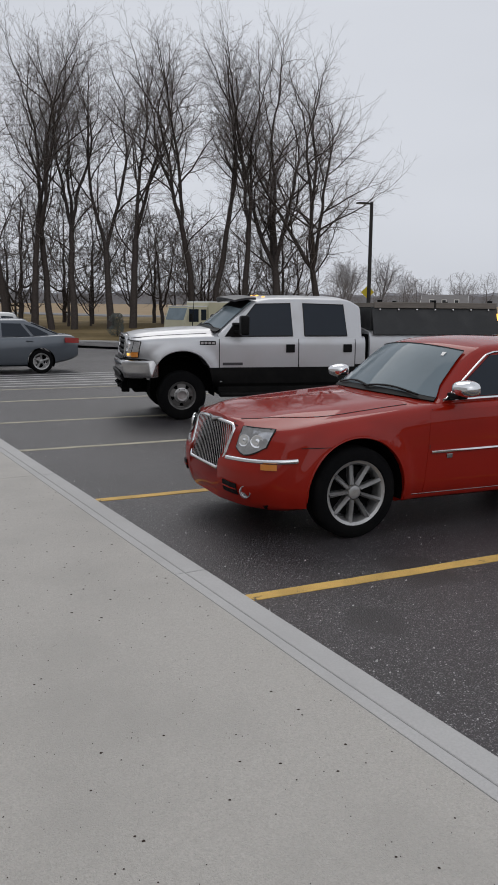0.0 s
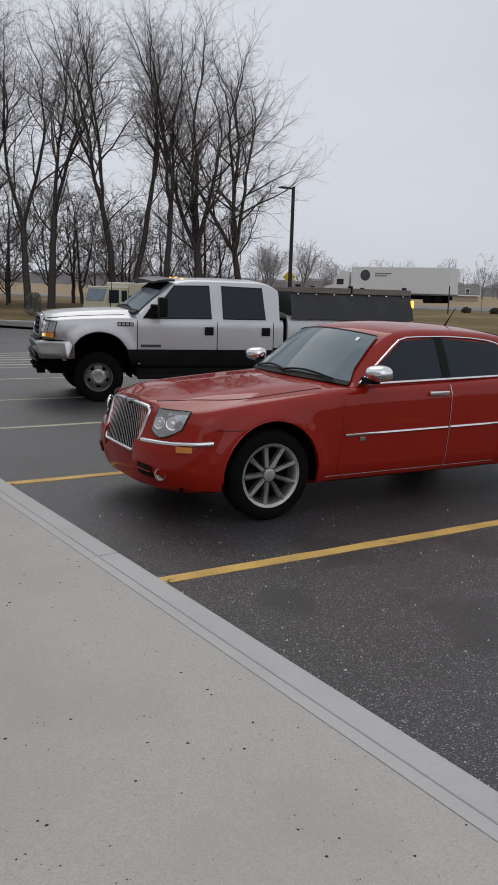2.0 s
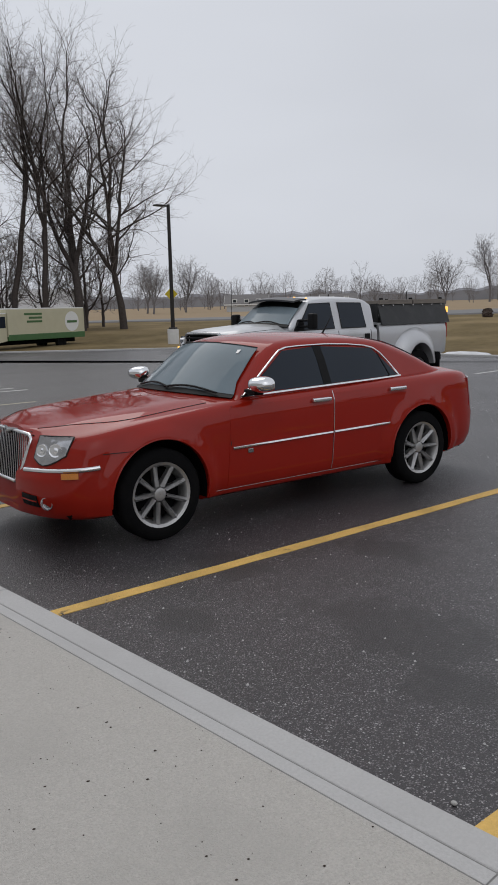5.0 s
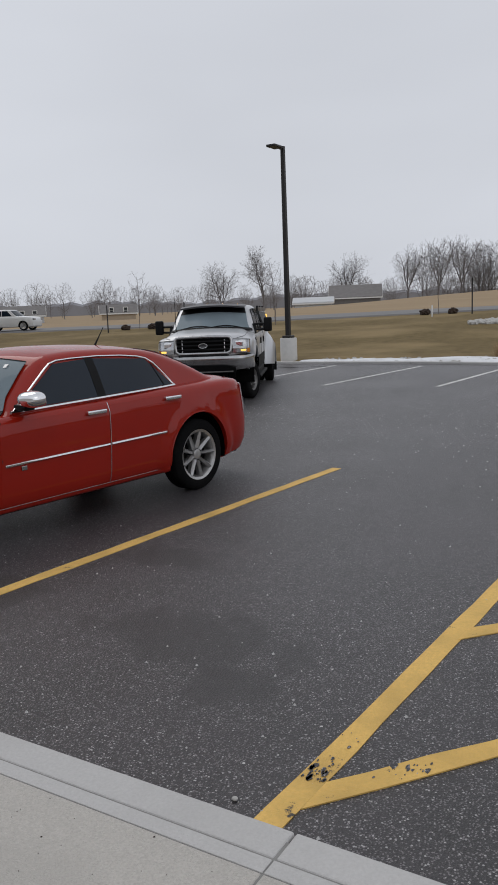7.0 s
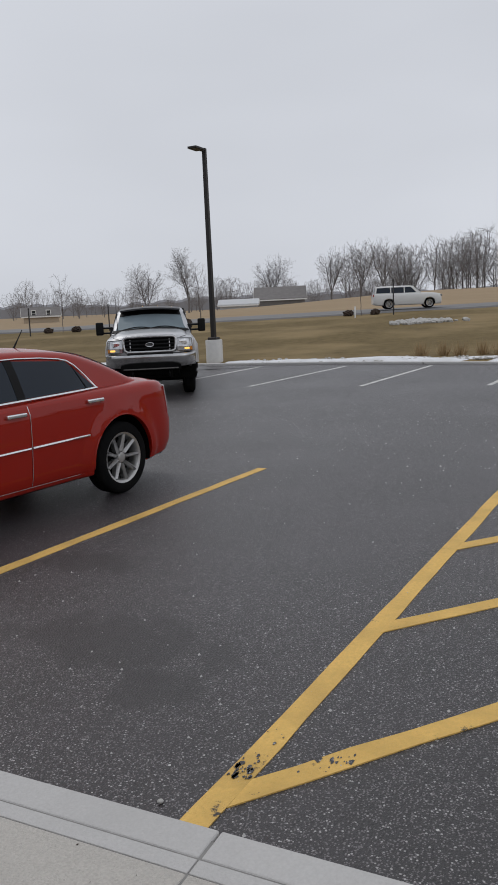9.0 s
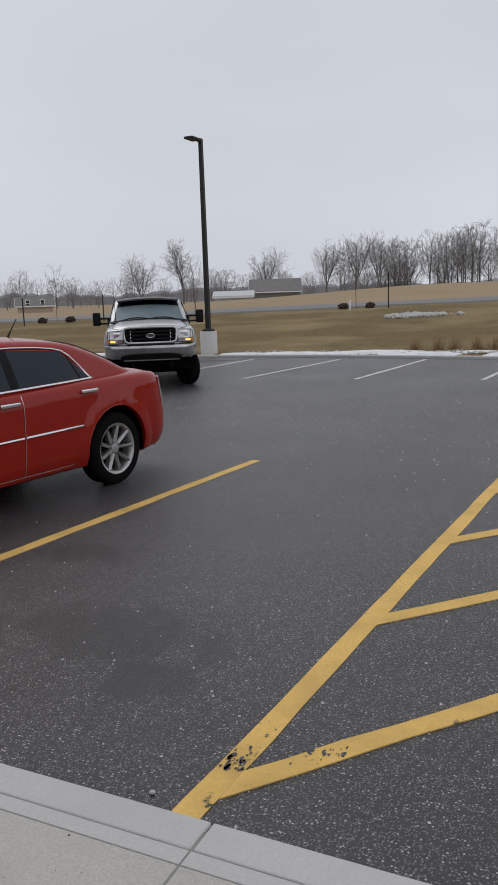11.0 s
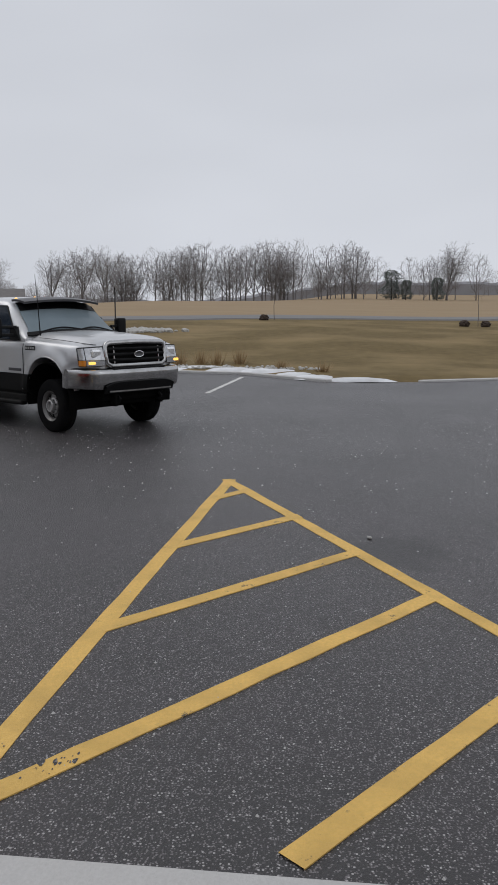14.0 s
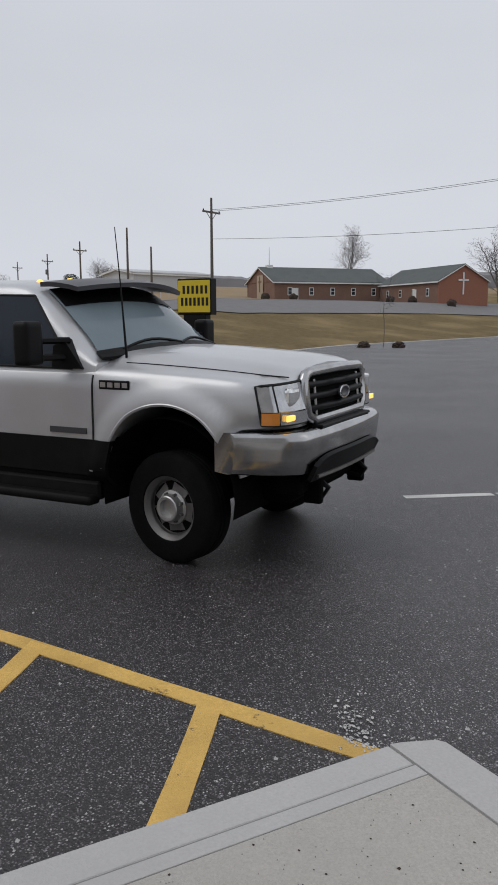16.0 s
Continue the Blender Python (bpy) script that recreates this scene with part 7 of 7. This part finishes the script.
# ---- roadside sign: yellow face, two dark lines of bars stand for its lettering ----
sign = thing("roadside_sign", pose(38.2, -18.9, terrain(38.2, -18.9), 0, 0, 35) @ Matrix.Scale(1.22, 4), "yellow roadside sign with dark lettering on a black plinth", "sign")
M_signyellow = mat("sign_yellow", (0.62, 0.47, 0.02), 0.5, vary=0.06, scale=3)
part("plinth", box((-0.50, -0.22, -0.3), (0.60, 0.22, 1.05), 0.02), M_black, sign, "dark sign plinth")
cabinet = part("cabinet", box((-0.78, -0.25, 0.98), (0.86, 0.25, 2.50), 0.03), M_black, sign, "black sign cabinet")
part("sign_face", box((-0.74, 0.245, 1.08), (0.82, 0.275, 2.42), 0.01), M_signyellow, cabinet, "plain yellow sign face")
for z, x0, n, w in ((1.86, -0.62, 6, 0.205), (1.36, -0.66, 7, 0.190)):
    for i in range(n):
        part("letter_bar", box((x0 + (w + 0.012) * i, 0.27, z), (x0 + (w + 0.012) * i + 0.115, 0.283, z + 0.34)), M_gap, cabinet)

# yellow diamond road sign near the grove
ds = thing("road_sign", pose(46.3, 58.5, terrain(46.3, 58.5), 0, 0, 140), "yellow diamond warning sign on a thin post", "sign")
bm = bmesh.new()
tube(bm, [(0, 0, -0.3), (0, 0, 2.9)], 0.04, 6)
part("post", bm, M_steelwheel, ds)
bm = bmesh.new()
prism(bm, [(0, 1.75), (0.6, 2.35), (0, 2.95), (-0.6, 2.35)], 0.045, 0.065, "y")
part("panel", bm, M_signyellow, ds, "yellow diamond panel")

# ---- utility poles and wires ----


def utility_pole(x, y, h, arms=1, box_on=False):
    z0 = terrain(x, y)
    t = thing("utility_pole", pose(x, y, z0, 0, 0, 25), "grey wooden utility pole with cross-arm" if arms else "plain grey wooden utility pole", "pole", "utility poles")
    bm = bmesh.new()
    tube(bm, [(0, 0, -0.5), (0, 0, h)], [0.17, 0.10], 8)
    part("pole", bm, M_polewood, t, smooth=50)
    if arms:
        part("cross_arm", box((-0.06, -1.25, h - 1.35), (0.06, 1.25, h - 1.20)), M_polewood, t)
        for s in (-1, 1):
            bm = bmesh.new()
            tube(bm, [(0, 0, h - 2.0), (0, s * 0.75, h - 1.3)], 0.03, 5)
            part("brace", bm, M_polewood, t)
            bm = bmesh.new()
            lathe(bm, [(0.05, 0), (0.07, 0.06), (0.03, 0.16), (0.002, 0.18)], "z", 8, (0, s * 1.15, h - 1.2), cap=False)
            part("insulator", bm, M_pane, t)
    if box_on:
        bm = bmesh.new()
        lathe(bm, [(0.22, 0), (0.24, 0.1), (0.24, 0.8), (0.18, 0.9)], "z", 12, (0.3, 0, h - 3.6))
        part("transformer", bm, M_steelwheel, t, smooth=40)
    return Vector((x, y, z0 + h - 1.05))


tops = [utility_pole(67.4, -34.2, 9.2), utility_pole(114.8, -36.4, 8.8), utility_pole(145.0, -39.7, 8.8, 1, True), utility_pole(176, -41.5, 8.8)]
utility_pole(89.2, -34.1, 8.7, 0)
utility_pole(92.8, -38.5, 6.6, 0)
tops2 = utility_pole(58, -88, 9.5)
for a, b, drop in ((tops[0], Vector((38, -60, 14.2)), 0.6), (tops[0] + Vector((0, 0, -2.6)), Vector((38, -60, 9.6)), 0.5), (tops[0] + Vector((0.8, -0.5, 0)), Vector((39.5, -61, 14.3)), 0.6)):
    bm = bmesh.new()
    tube(bm, [a.lerp(b, i / 14) - Vector((0, 0, drop * 4 * (i / 14) * (1 - i / 14))) for i in range(15)], 0.022, 4)
    solid("overhead_wire", bm, M_pane, "thin dark overhead wire between poles", "wire", "wires")
end = thing("utility_pole", pose(38.4, -60.4, 0, 0, 0, 40), "grey wooden utility pole with cross-arm", "pole", "utility poles")
bm = bmesh.new()
tube(bm, [(0, 0, -0.3), (0, 0, 14.8)], [0.18, 0.10], 8)
part("pole", bm, M_polewood, end)
# wire fence of the metal shed
for i in range(12):
    u = i / 11
    x, y = 119 - 20 * u, -40.5 - 5.5 * u
    bm = bmesh.new()
    tube(bm, [(0, 0, -0.3), (0, 0, 1.9)], 0.04, 5)
    solid("fence_post", bm, M_siding, "thin pale metal fence post before the shed", "post", "shed fence", at=pose(x, y, terrain(x, y)))

# hazy woods on the horizon: one strip, the haze painted into its grey
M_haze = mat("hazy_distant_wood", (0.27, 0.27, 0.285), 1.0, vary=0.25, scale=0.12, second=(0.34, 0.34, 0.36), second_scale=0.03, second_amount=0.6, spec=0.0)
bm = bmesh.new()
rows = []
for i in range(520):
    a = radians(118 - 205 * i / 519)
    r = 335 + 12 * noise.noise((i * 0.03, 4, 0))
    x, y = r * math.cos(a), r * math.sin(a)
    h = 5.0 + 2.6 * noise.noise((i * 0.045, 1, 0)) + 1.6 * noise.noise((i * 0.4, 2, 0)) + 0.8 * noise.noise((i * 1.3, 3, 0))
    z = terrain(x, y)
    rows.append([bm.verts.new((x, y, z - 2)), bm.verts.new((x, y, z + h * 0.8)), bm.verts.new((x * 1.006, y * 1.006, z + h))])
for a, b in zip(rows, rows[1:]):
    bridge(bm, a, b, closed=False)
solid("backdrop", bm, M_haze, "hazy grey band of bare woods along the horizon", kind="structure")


# ---- other vehicles ----


def plain_car(name, m, label, paint, st, cabin, wheels, tyre_r, windows, rim_spokes=8, half=0.90):
    """A lofted car. cabin: low and high plan loops, roof dome; windows: (front x, rear x) pairs along the belt."""
    car = thing(name, m, label, "car")
    body = part("body", shell(st), paint, car, smooth=34)
    cut_arches(body, [(x, tyre_r) for x in wheels], tyre_r + 0.045)
    low, high, dome = cabin
    part("roof", greenhouse(low, high, dome), paint, car, smooth=45)
    zl, zh = low(0.3).z, high(0.3).z

    def cy(x, z):
        v = min(1.0, max(0.0, (z - zl) / (zh - zl)))
        return abs(low(0.35).y) * (1 - v) + abs(high(0.35).y) * v

    part("windscreen", glass_sheet(lambda u, v: low(0.25 * (0.05 + 0.9 * u)).lerp(high(0.25 * (0.05 + 0.9 * u)), 0.08 + 0.84 * v) + Vector((0.016, 0, 0.012))), M_tint, car, smooth=60)
    part("rear_window", glass_sheet(lambda u, v: low(0.5 + 0.25 * (0.07 + 0.86 * u)).lerp(high(0.5 + 0.25 * (0.07 + 0.86 * u)), 0.12 + 0.78 * v) + Vector((-0.014, 0, 0.012))), M_tint, car, smooth=60)
    tyre = tyre_mesh(tyre_r, 0.21, tyre_r * 0.68, 36)
    for side in (1, -1):
        for a, b, c, d in windows:
            part("side_window", flank_patch(st, quad_outline(a, b, c, d), side, 0.012, -0.01, 5, 4, yfun=cy), M_tint, car, "dark side window", smooth=50)
        rim = spoke_rim_mesh(tyre_r * 0.68, 0.21, rim_spokes, 0.05, M_alloy, side)
        for ax in wheels:
            w = thing_part("wheel", car, Matrix.Translation((ax, side * (half - 0.13), tyre_r)))
            mount("tyre", tyre, w)
            mount("rim", rim, w, None, "silver alloy rim")
            part("wheel_housing", wheel_liner(tyre_r + 0.04, 0.3), M_under, car, at=Matrix.Translation((ax, side * (half - 0.17), tyre_r)))
    return car


def handles(car, st, spots, material):
    for side in (1, -1):
        for x, z in spots:
            y = flank_y(st, x, z)
            part("door_handle", box((x - 0.09, side * (y + 0.005), z - 0.015), (x + 0.09, side * (y + 0.035), z + 0.015), 0.008), material, car)


# grey saloon crossing the lot, tail towards the trees
st = dense([(0.86, 0.58, 0.30, 0.62), (0.78, 0.74, 0.22, 0.74), (0.5, 0.84, 0.20, 0.84), (0.0, 0.88, 0.19, 0.90), (-0.7, 0.895, 0.19, 0.96), (-1.6, 0.895, 0.19, 0.98), (-2.5, 0.89, 0.20, 1.0), (-3.1, 0.86, 0.26, 1.03), (-3.55, 0.80, 0.36, 1.02), (-3.72, 0.70, 0.44, 0.90)], 3)
GREY_POSE = pose(3.42, 22.35, 0, 0, 0, 172)
grey = plain_car("saloon_car", GREY_POSE, "grey-blue saloon car standing near the trees", M_greycar, st,
                 (plan_loop(-0.55, -3.25, 0.76, 0.70, 0.95, 1.0, 0.2, 0.12), plan_loop(-1.35, -2.35, 0.57, 0.56, 1.38, 1.39, 0.1, 0.1), 0.09), (0.0, -2.70), 0.325,
                 [((-0.85, 1.0), (-1.62, 1.0), (-1.62, 1.34), (-1.35, 1.34)), ((-1.70, 1.0), (-2.45, 1.01), (-2.20, 1.34), (-1.70, 1.35)), ((-2.53, 1.02), (-2.92, 1.06), (-2.62, 1.22), (-2.30, 1.32))], 5, 0.885)
handles(grey, st, ((-1.50, 0.86), (-2.40, 0.88)), M_greycar)
for side in (1, -1):
    part("tail_lamp", glass_sheet(lambda u, v, side=side: Vector((-3.735 + 0.40 * u ** 1.5, side * (0.62 + 0.265 * u), 0.80 + 0.14 * v + 0.03 * u)), 6, 3, 0.03), M_tail, grey, "red tail lamp", smooth=50)
    part("door_mirror", box((-0.88, side * 0.86, 0.98), (-0.74, side * 1.05, 1.10), 0.035, 2), M_greycar, grey, smooth=60)

# white estate car beyond it: only its roof shows
st = dense([(0.86, 0.60, 0.34, 0.70), (0.76, 0.80, 0.26, 0.86), (0.4, 0.90, 0.22, 1.0), (-0.5, 0.93, 0.22, 1.06), (-1.6, 0.93, 0.22, 1.08), (-2.8, 0.93, 0.24, 1.10), (-3.4, 0.90, 0.30, 1.10), (-3.62, 0.82, 0.40, 1.0)], 3)
white = plain_car("estate_car", pose(3.3, 26.4, 0, 0, 0, 172), "white estate car parked beyond the grey saloon", M_whitecar, st,
                  (plan_loop(-0.55, -3.45, 0.80, 0.76, 1.05, 1.09, 0.2, 0.06), plan_loop(-1.2, -3.1, 0.66, 0.64, 1.56, 1.56, 0.1, 0.06), 0.07), (0.0, -2.75), 0.36,
                  [((-0.9, 1.12), (-1.65, 1.12), (-1.65, 1.50), (-1.3, 1.50)), ((-1.75, 1.12), (-2.6, 1.13), (-2.6, 1.50), (-1.75, 1.50)), ((-2.7, 1.14), (-3.25, 1.16), (-3.05, 1.48), (-2.7, 1.50))], 6, 0.93)

# white boxy family car driving along the country road
st = dense([(0.92, 0.66, 0.36, 0.80), (0.84, 0.86, 0.28, 0.96), (0.5, 0.93, 0.26, 1.06), (-0.5, 0.96, 0.26, 1.12), (-2.0, 0.96, 0.26, 1.13), (-3.6, 0.96, 0.28, 1.14), (-4.0, 0.94, 0.34, 1.14), (-4.15, 0.90, 0.42, 1.05)], 3)
flex = plain_car("family_car", pose(0, 0, 0), "boxy white family car driving along the country road", M_whitecar, st,
                 (plan_loop(-0.60, -4.05, 0.86, 0.84, 1.11, 1.14, 0.15, 0.05), plan_loop(-1.20, -3.95, 0.72, 0.72, 1.63, 1.63, 0.1, 0.05), 0.07), (0.0, -2.99), 0.37,
                 [((-0.95, 1.16), (-1.80, 1.16), (-1.80, 1.58), (-1.35, 1.58)), ((-1.88, 1.16), (-2.80, 1.17), (-2.80, 1.58), (-1.88, 1.58)), ((-2.88, 1.18), (-3.92, 1.19), (-3.86, 1.57), (-2.88, 1.58))], 8, 0.96)
for side in (1, -1):
    part("headlamp", box((0.78, side * 0.55, 0.80), (0.95, side * 0.86, 0.94), 0.03, 2), M_lens, flex, "clear headlamp")
    part("tail_lamp", box((-4.17, side * 0.74, 0.95), (-4.08, side * 0.93, 1.12), 0.02), M_tail, flex, "red tail lamp")

# lorry with a white trailer
lorry = thing("articulated_lorry", pose(0, 0, 0), "white articulated lorry with a plain box trailer", "lorry")
M_trailer = mat("white_trailer_panel", (0.68, 0.69, 0.71), 0.45, vary=0.05, scale=0.8)
part("trailer_box", box((-14.2, -1.28, 1.15), (-2.2, 1.28, 4.05), 0.04), M_trailer, lorry, "plain white trailer box")
part("trailer_rail", box((-14.2, -1.29, 1.0), (-2.2, 1.29, 1.16)), M_steelwheel, lorry)
for side in (1, -1):
    bm = bmesh.new()
    lathe(bm, [(0.62, 0), (0.62, 0.012), (0.002, 0.014)], "y", 24, cap=False)
    part("round_emblem", bm, M_pane, lorry, "dark round emblem", at=Matrix.Translation((-4.0, side * 1.28, 3.1)) @ (Matrix() if side > 0 else Matrix.Rotation(math.pi, 4, "Z")))
    for z, l in ((3.25, 2.0), (3.0, 1.5)):
        part("lettering_bar", box((-5.2 - l, side * 1.28, z), (-5.2, side * 1.295, z + 0.12)), M_steelwheel, lorry)
bm = bmesh.new()
prism(bm, [(-1.9, 0.9), (-1.9, 3.5), (-0.9, 3.6), (-0.1, 2.7), (0.2, 2.0), (1.3, 1.75), (1.45, 0.7), (-1.9, 0.7)], -1.15, 1.15)
part("cab", bm, M_whitecar, lorry, "white lorry cab")
for side in (1, -1):
    part("cab_window", box((-1.2, side * 1.14, 2.0), (-0.3, side * 1.165, 2.65)), M_tint, lorry)
    for x in (0.5, -1.3, -2.4, -11.6, -12.8):
        bm = bmesh.new()
        lathe(bm, [(0.2, side * 1.16), (0.3, side * 1.22), (0.5, side * 1.22), (0.5, side * 0.95)], "y", 24, (x, 0, 0.5), cap=False)
        lathe(bm, [(0.002, side * 1.15), (0.2, side * 1.16)], "y", 24, (x, 0, 0.5), cap=False)
        part("wheel", bm, M_tyre, lorry)
part("chassis", box((-13.9, -0.5, 0.55), (0.9, 0.5, 1.05)), M_under, lorry)

# cream and green delivery truck parked by the grass
M_cream_body = mat("cream_truck_paint", (0.50, 0.47, 0.33), 0.5, vary=0.08, scale=2)
M_green_body = mat("green_truck_band", (0.05, 0.13, 0.04), 0.5, vary=0.15, scale=3)
dv = thing("delivery_truck", pose(17.6, 37.0, 0.0, 0, 0, 196) @ Matrix.Scale(0.76, 4), "cream delivery truck with green lower band and painted sides", "truck")
part("box_body", box((-8.6, -1.15, 0.95), (-1.35, 1.15, 2.75), 0.05, 2), M_cream_body, dv, "cream box body")
part("lower_band", box((-8.58, -1.17, 0.70), (-1.36, 1.17, 1.10), 0.02), M_green_body, dv, "green lower band")
part("box_roof", box((-8.6, -1.13, 2.74), (-1.35, 1.13, 2.82), 0.02), M_trimwhite, dv)
bm = bmesh.new()
prism(bm, [(-1.3, 0.7), (-1.3, 2.45), (0.35, 2.45), (0.72, 1.55), (0.80, 0.6), (-0.3, 0.55)], -1.05, 1.05)
part("cab", bm, M_cream_body, dv, "cream forward-control cab")
part("cab_roof", box((-1.32, -1.06, 2.44), (0.38, 1.06, 2.52), 0.02), M_trimwhite, dv)
def dv_screen(u, v):
    return Vector((0.735 - 0.34 * v, 0.92 - 1.84 * u, 1.58 + 0.78 * v))
part("windscreen", glass_sheet(dv_screen, 4, 4, 0.01), M_screen, dv)
for side in (1, -1):
    part("side_window", box((-0.50, side * 1.045, 1.45), (0.36, side * 1.065, 2.30), 0.01), M_tint, dv)
    part("side_window", box((-1.22, side * 1.045, 1.55), (-0.72, side * 1.065, 2.28), 0.01), M_tint, dv)
    part("door_mirror", box((0.30, side * 1.15, 1.55), (0.40, side * 1.32, 2.0), 0.02), M_black, dv)
    bm = bmesh.new()
    lathe(bm, [(0.70, 0), (0.70, 0.012), (0.002, 0.014)], "y", 28, cap=False)
    part("round_emblem", bm, M_trimwhite, dv, "pale round emblem", at=Matrix.Translation((-7.3, side * 1.15, 1.85)) @ (Matrix() if side > 0 else Matrix.Rotation(math.pi, 4, "Z")))
    part("emblem_bar", box((-7.8, side * 1.16, 1.75), (-6.8, side * 1.175, 1.92)), M_green_body, dv)
    for z, l in ((2.35, 1.6), (2.1, 1.2), (1.85, 1.4)):
        part("lettering_bar", box((-4.4, side * 1.15, z), (-4.4 + l, side * 1.162, z + 0.14)), M_green_body, dv)
    for x in (0.0, -6.3):
        bm = bmesh.new()
        lathe(bm, [(0.002, side * 1.00), (0.22, side * 1.02), (0.26, side * 1.08), (0.42, side * 1.08), (0.44, side * 1.05), (0.44, side * 0.8)], "y", 24, (x, 0, 0.44), cap=False)
        part("wheel", bm, M_tyre, dv)
part("chassis", box((-8.2, -0.5, 0.4), (0.4, 0.5, 0.8)), M_under, dv)


# ---- what moves ----
TRUCK_PATH = [
    (0.0, 5.8, 12.02, 164.0), (2.0, 5.81, 12.06, 164.0), (2.5, 5.9, 12.13, 163.6), (3.0, 6.06, 12.13, 163.6), (3.2, 6.19, 12.13, 164.0),
    (4.0, 8.1, 12.2, 167.5), (4.7, 10.3, 11.7, 173.0), (5.3, 11.82, 11.02, 180.2), (5.5, 12.04, 10.7, 184.6), (6.0, 12.84, 9.66, 195.5),
    (6.5, 13.58, 8.98, 203.0), (7.0, 14.39, 8.86, 206.5), (7.5, 15.25, 9.1, 209.3), (8.0, 15.88, 9.38, 210.8), (8.5, 15.89, 9.38, 211.2),
    (9.0, 15.88, 9.37, 211.2), (10.6, 15.86, 9.3, 212.0), (11.5, 15.67, 8.88, 216.5), (12.0, 15.4, 8.2, 222.5), (12.5, 14.85, 7.1, 229.0),
    (13.0, 14.3, 5.95, 232.8), (13.5, 13.5, 4.58, 235.2), (14.0, 12.38, 2.94, 235.0), (14.5, 11.1, 1.12, 232.0), (15.0, 9.45, -0.74, 227.4),
    (15.5, 7.52, -2.4, 218.8), (15.8, 6.4, -3.29, 215.6), (16.0, 5.68, -3.82, 214.2),
]


def motions():
    walk(truck, [(t, pose(x, y, 0, 0, 0, a)) for t, x, y, a in TRUCK_PATH])
    # wheels roll by the distance gone and the front ones turn into the curve
    ts = [i / 10 for i in range(161)]
    col = list(zip(*TRUCK_PATH))
    xs, ys, hs = (np.interp(ts, col[0], col[k]) for k in (1, 2, 3))
    roll, rolls, steers = 0.0, [0.0], [0.0]
    for i in range(1, 161):
        h = radians((hs[i] + hs[i - 1]) / 2)
        ds = (xs[i] - xs[i - 1]) * math.cos(h) + (ys[i] - ys[i - 1]) * math.sin(h)
        roll += math.degrees(ds / TYRE_R)
        rolls.append(roll)
        j, k = max(0, i - 4), min(160, i + 4)
        dist = math.copysign(max(0.25, math.hypot(xs[k] - xs[j], ys[k] - ys[j])), ds if abs(ds) > 1e-4 else 1)
        steers.append(max(-26.0, min(26.0, math.degrees(math.atan(4.37 * radians(hs[k] - hs[j]) / dist)))))
    for wheels, turn in ((truck_front_wheels, True), (truck_rear_wheels, False)):
        for w, (x, y, z) in wheels:
            walk(w, [(t, Matrix.Translation((x, y, z)) @ Matrix.Rotation(radians(s if turn else 0), 4, "Z") @ Matrix.Rotation(radians(r), 4, "Y")) for t, r, s in zip(ts, rolls, steers)])

    # the white car on the country road, and the lorry farther off
    rows = []
    for t, y in ((0.0, 171.0), (4.0, 102.0), (7.0, 50.3), (7.4, 45.2), (8.1, 34.4), (8.5, 26.3), (8.8, 20.2), (9.0, 15.5), (12.0, -46.0), (16.0, -128.0)):
        y -= 2.0
        x = road_x(y) - 1.4
        rows.append((t, pose(x, y, terrain(x, y) + 0.13, 0, 0, -68)))
    walk(flex, rows)
    walk(lorry, [(t, pose(x, y, terrain(x, y) + 0.02, 0, 0, 112)) for t, x, y in ((0.0, 68.9, 57.9), (1.4, 66.3, 67.5), (1.8, 65.3, 70.9), (2.4, 63.4, 75.3), (3.0, 61.5, 81.0), (3.2, 60.7, 82.8), (4.2, 57.5, 92.0), (5.3, 50.0, 112.0), (6.0, 45.0, 124.0), (16.0, -10.0, 250.0))])


motions()
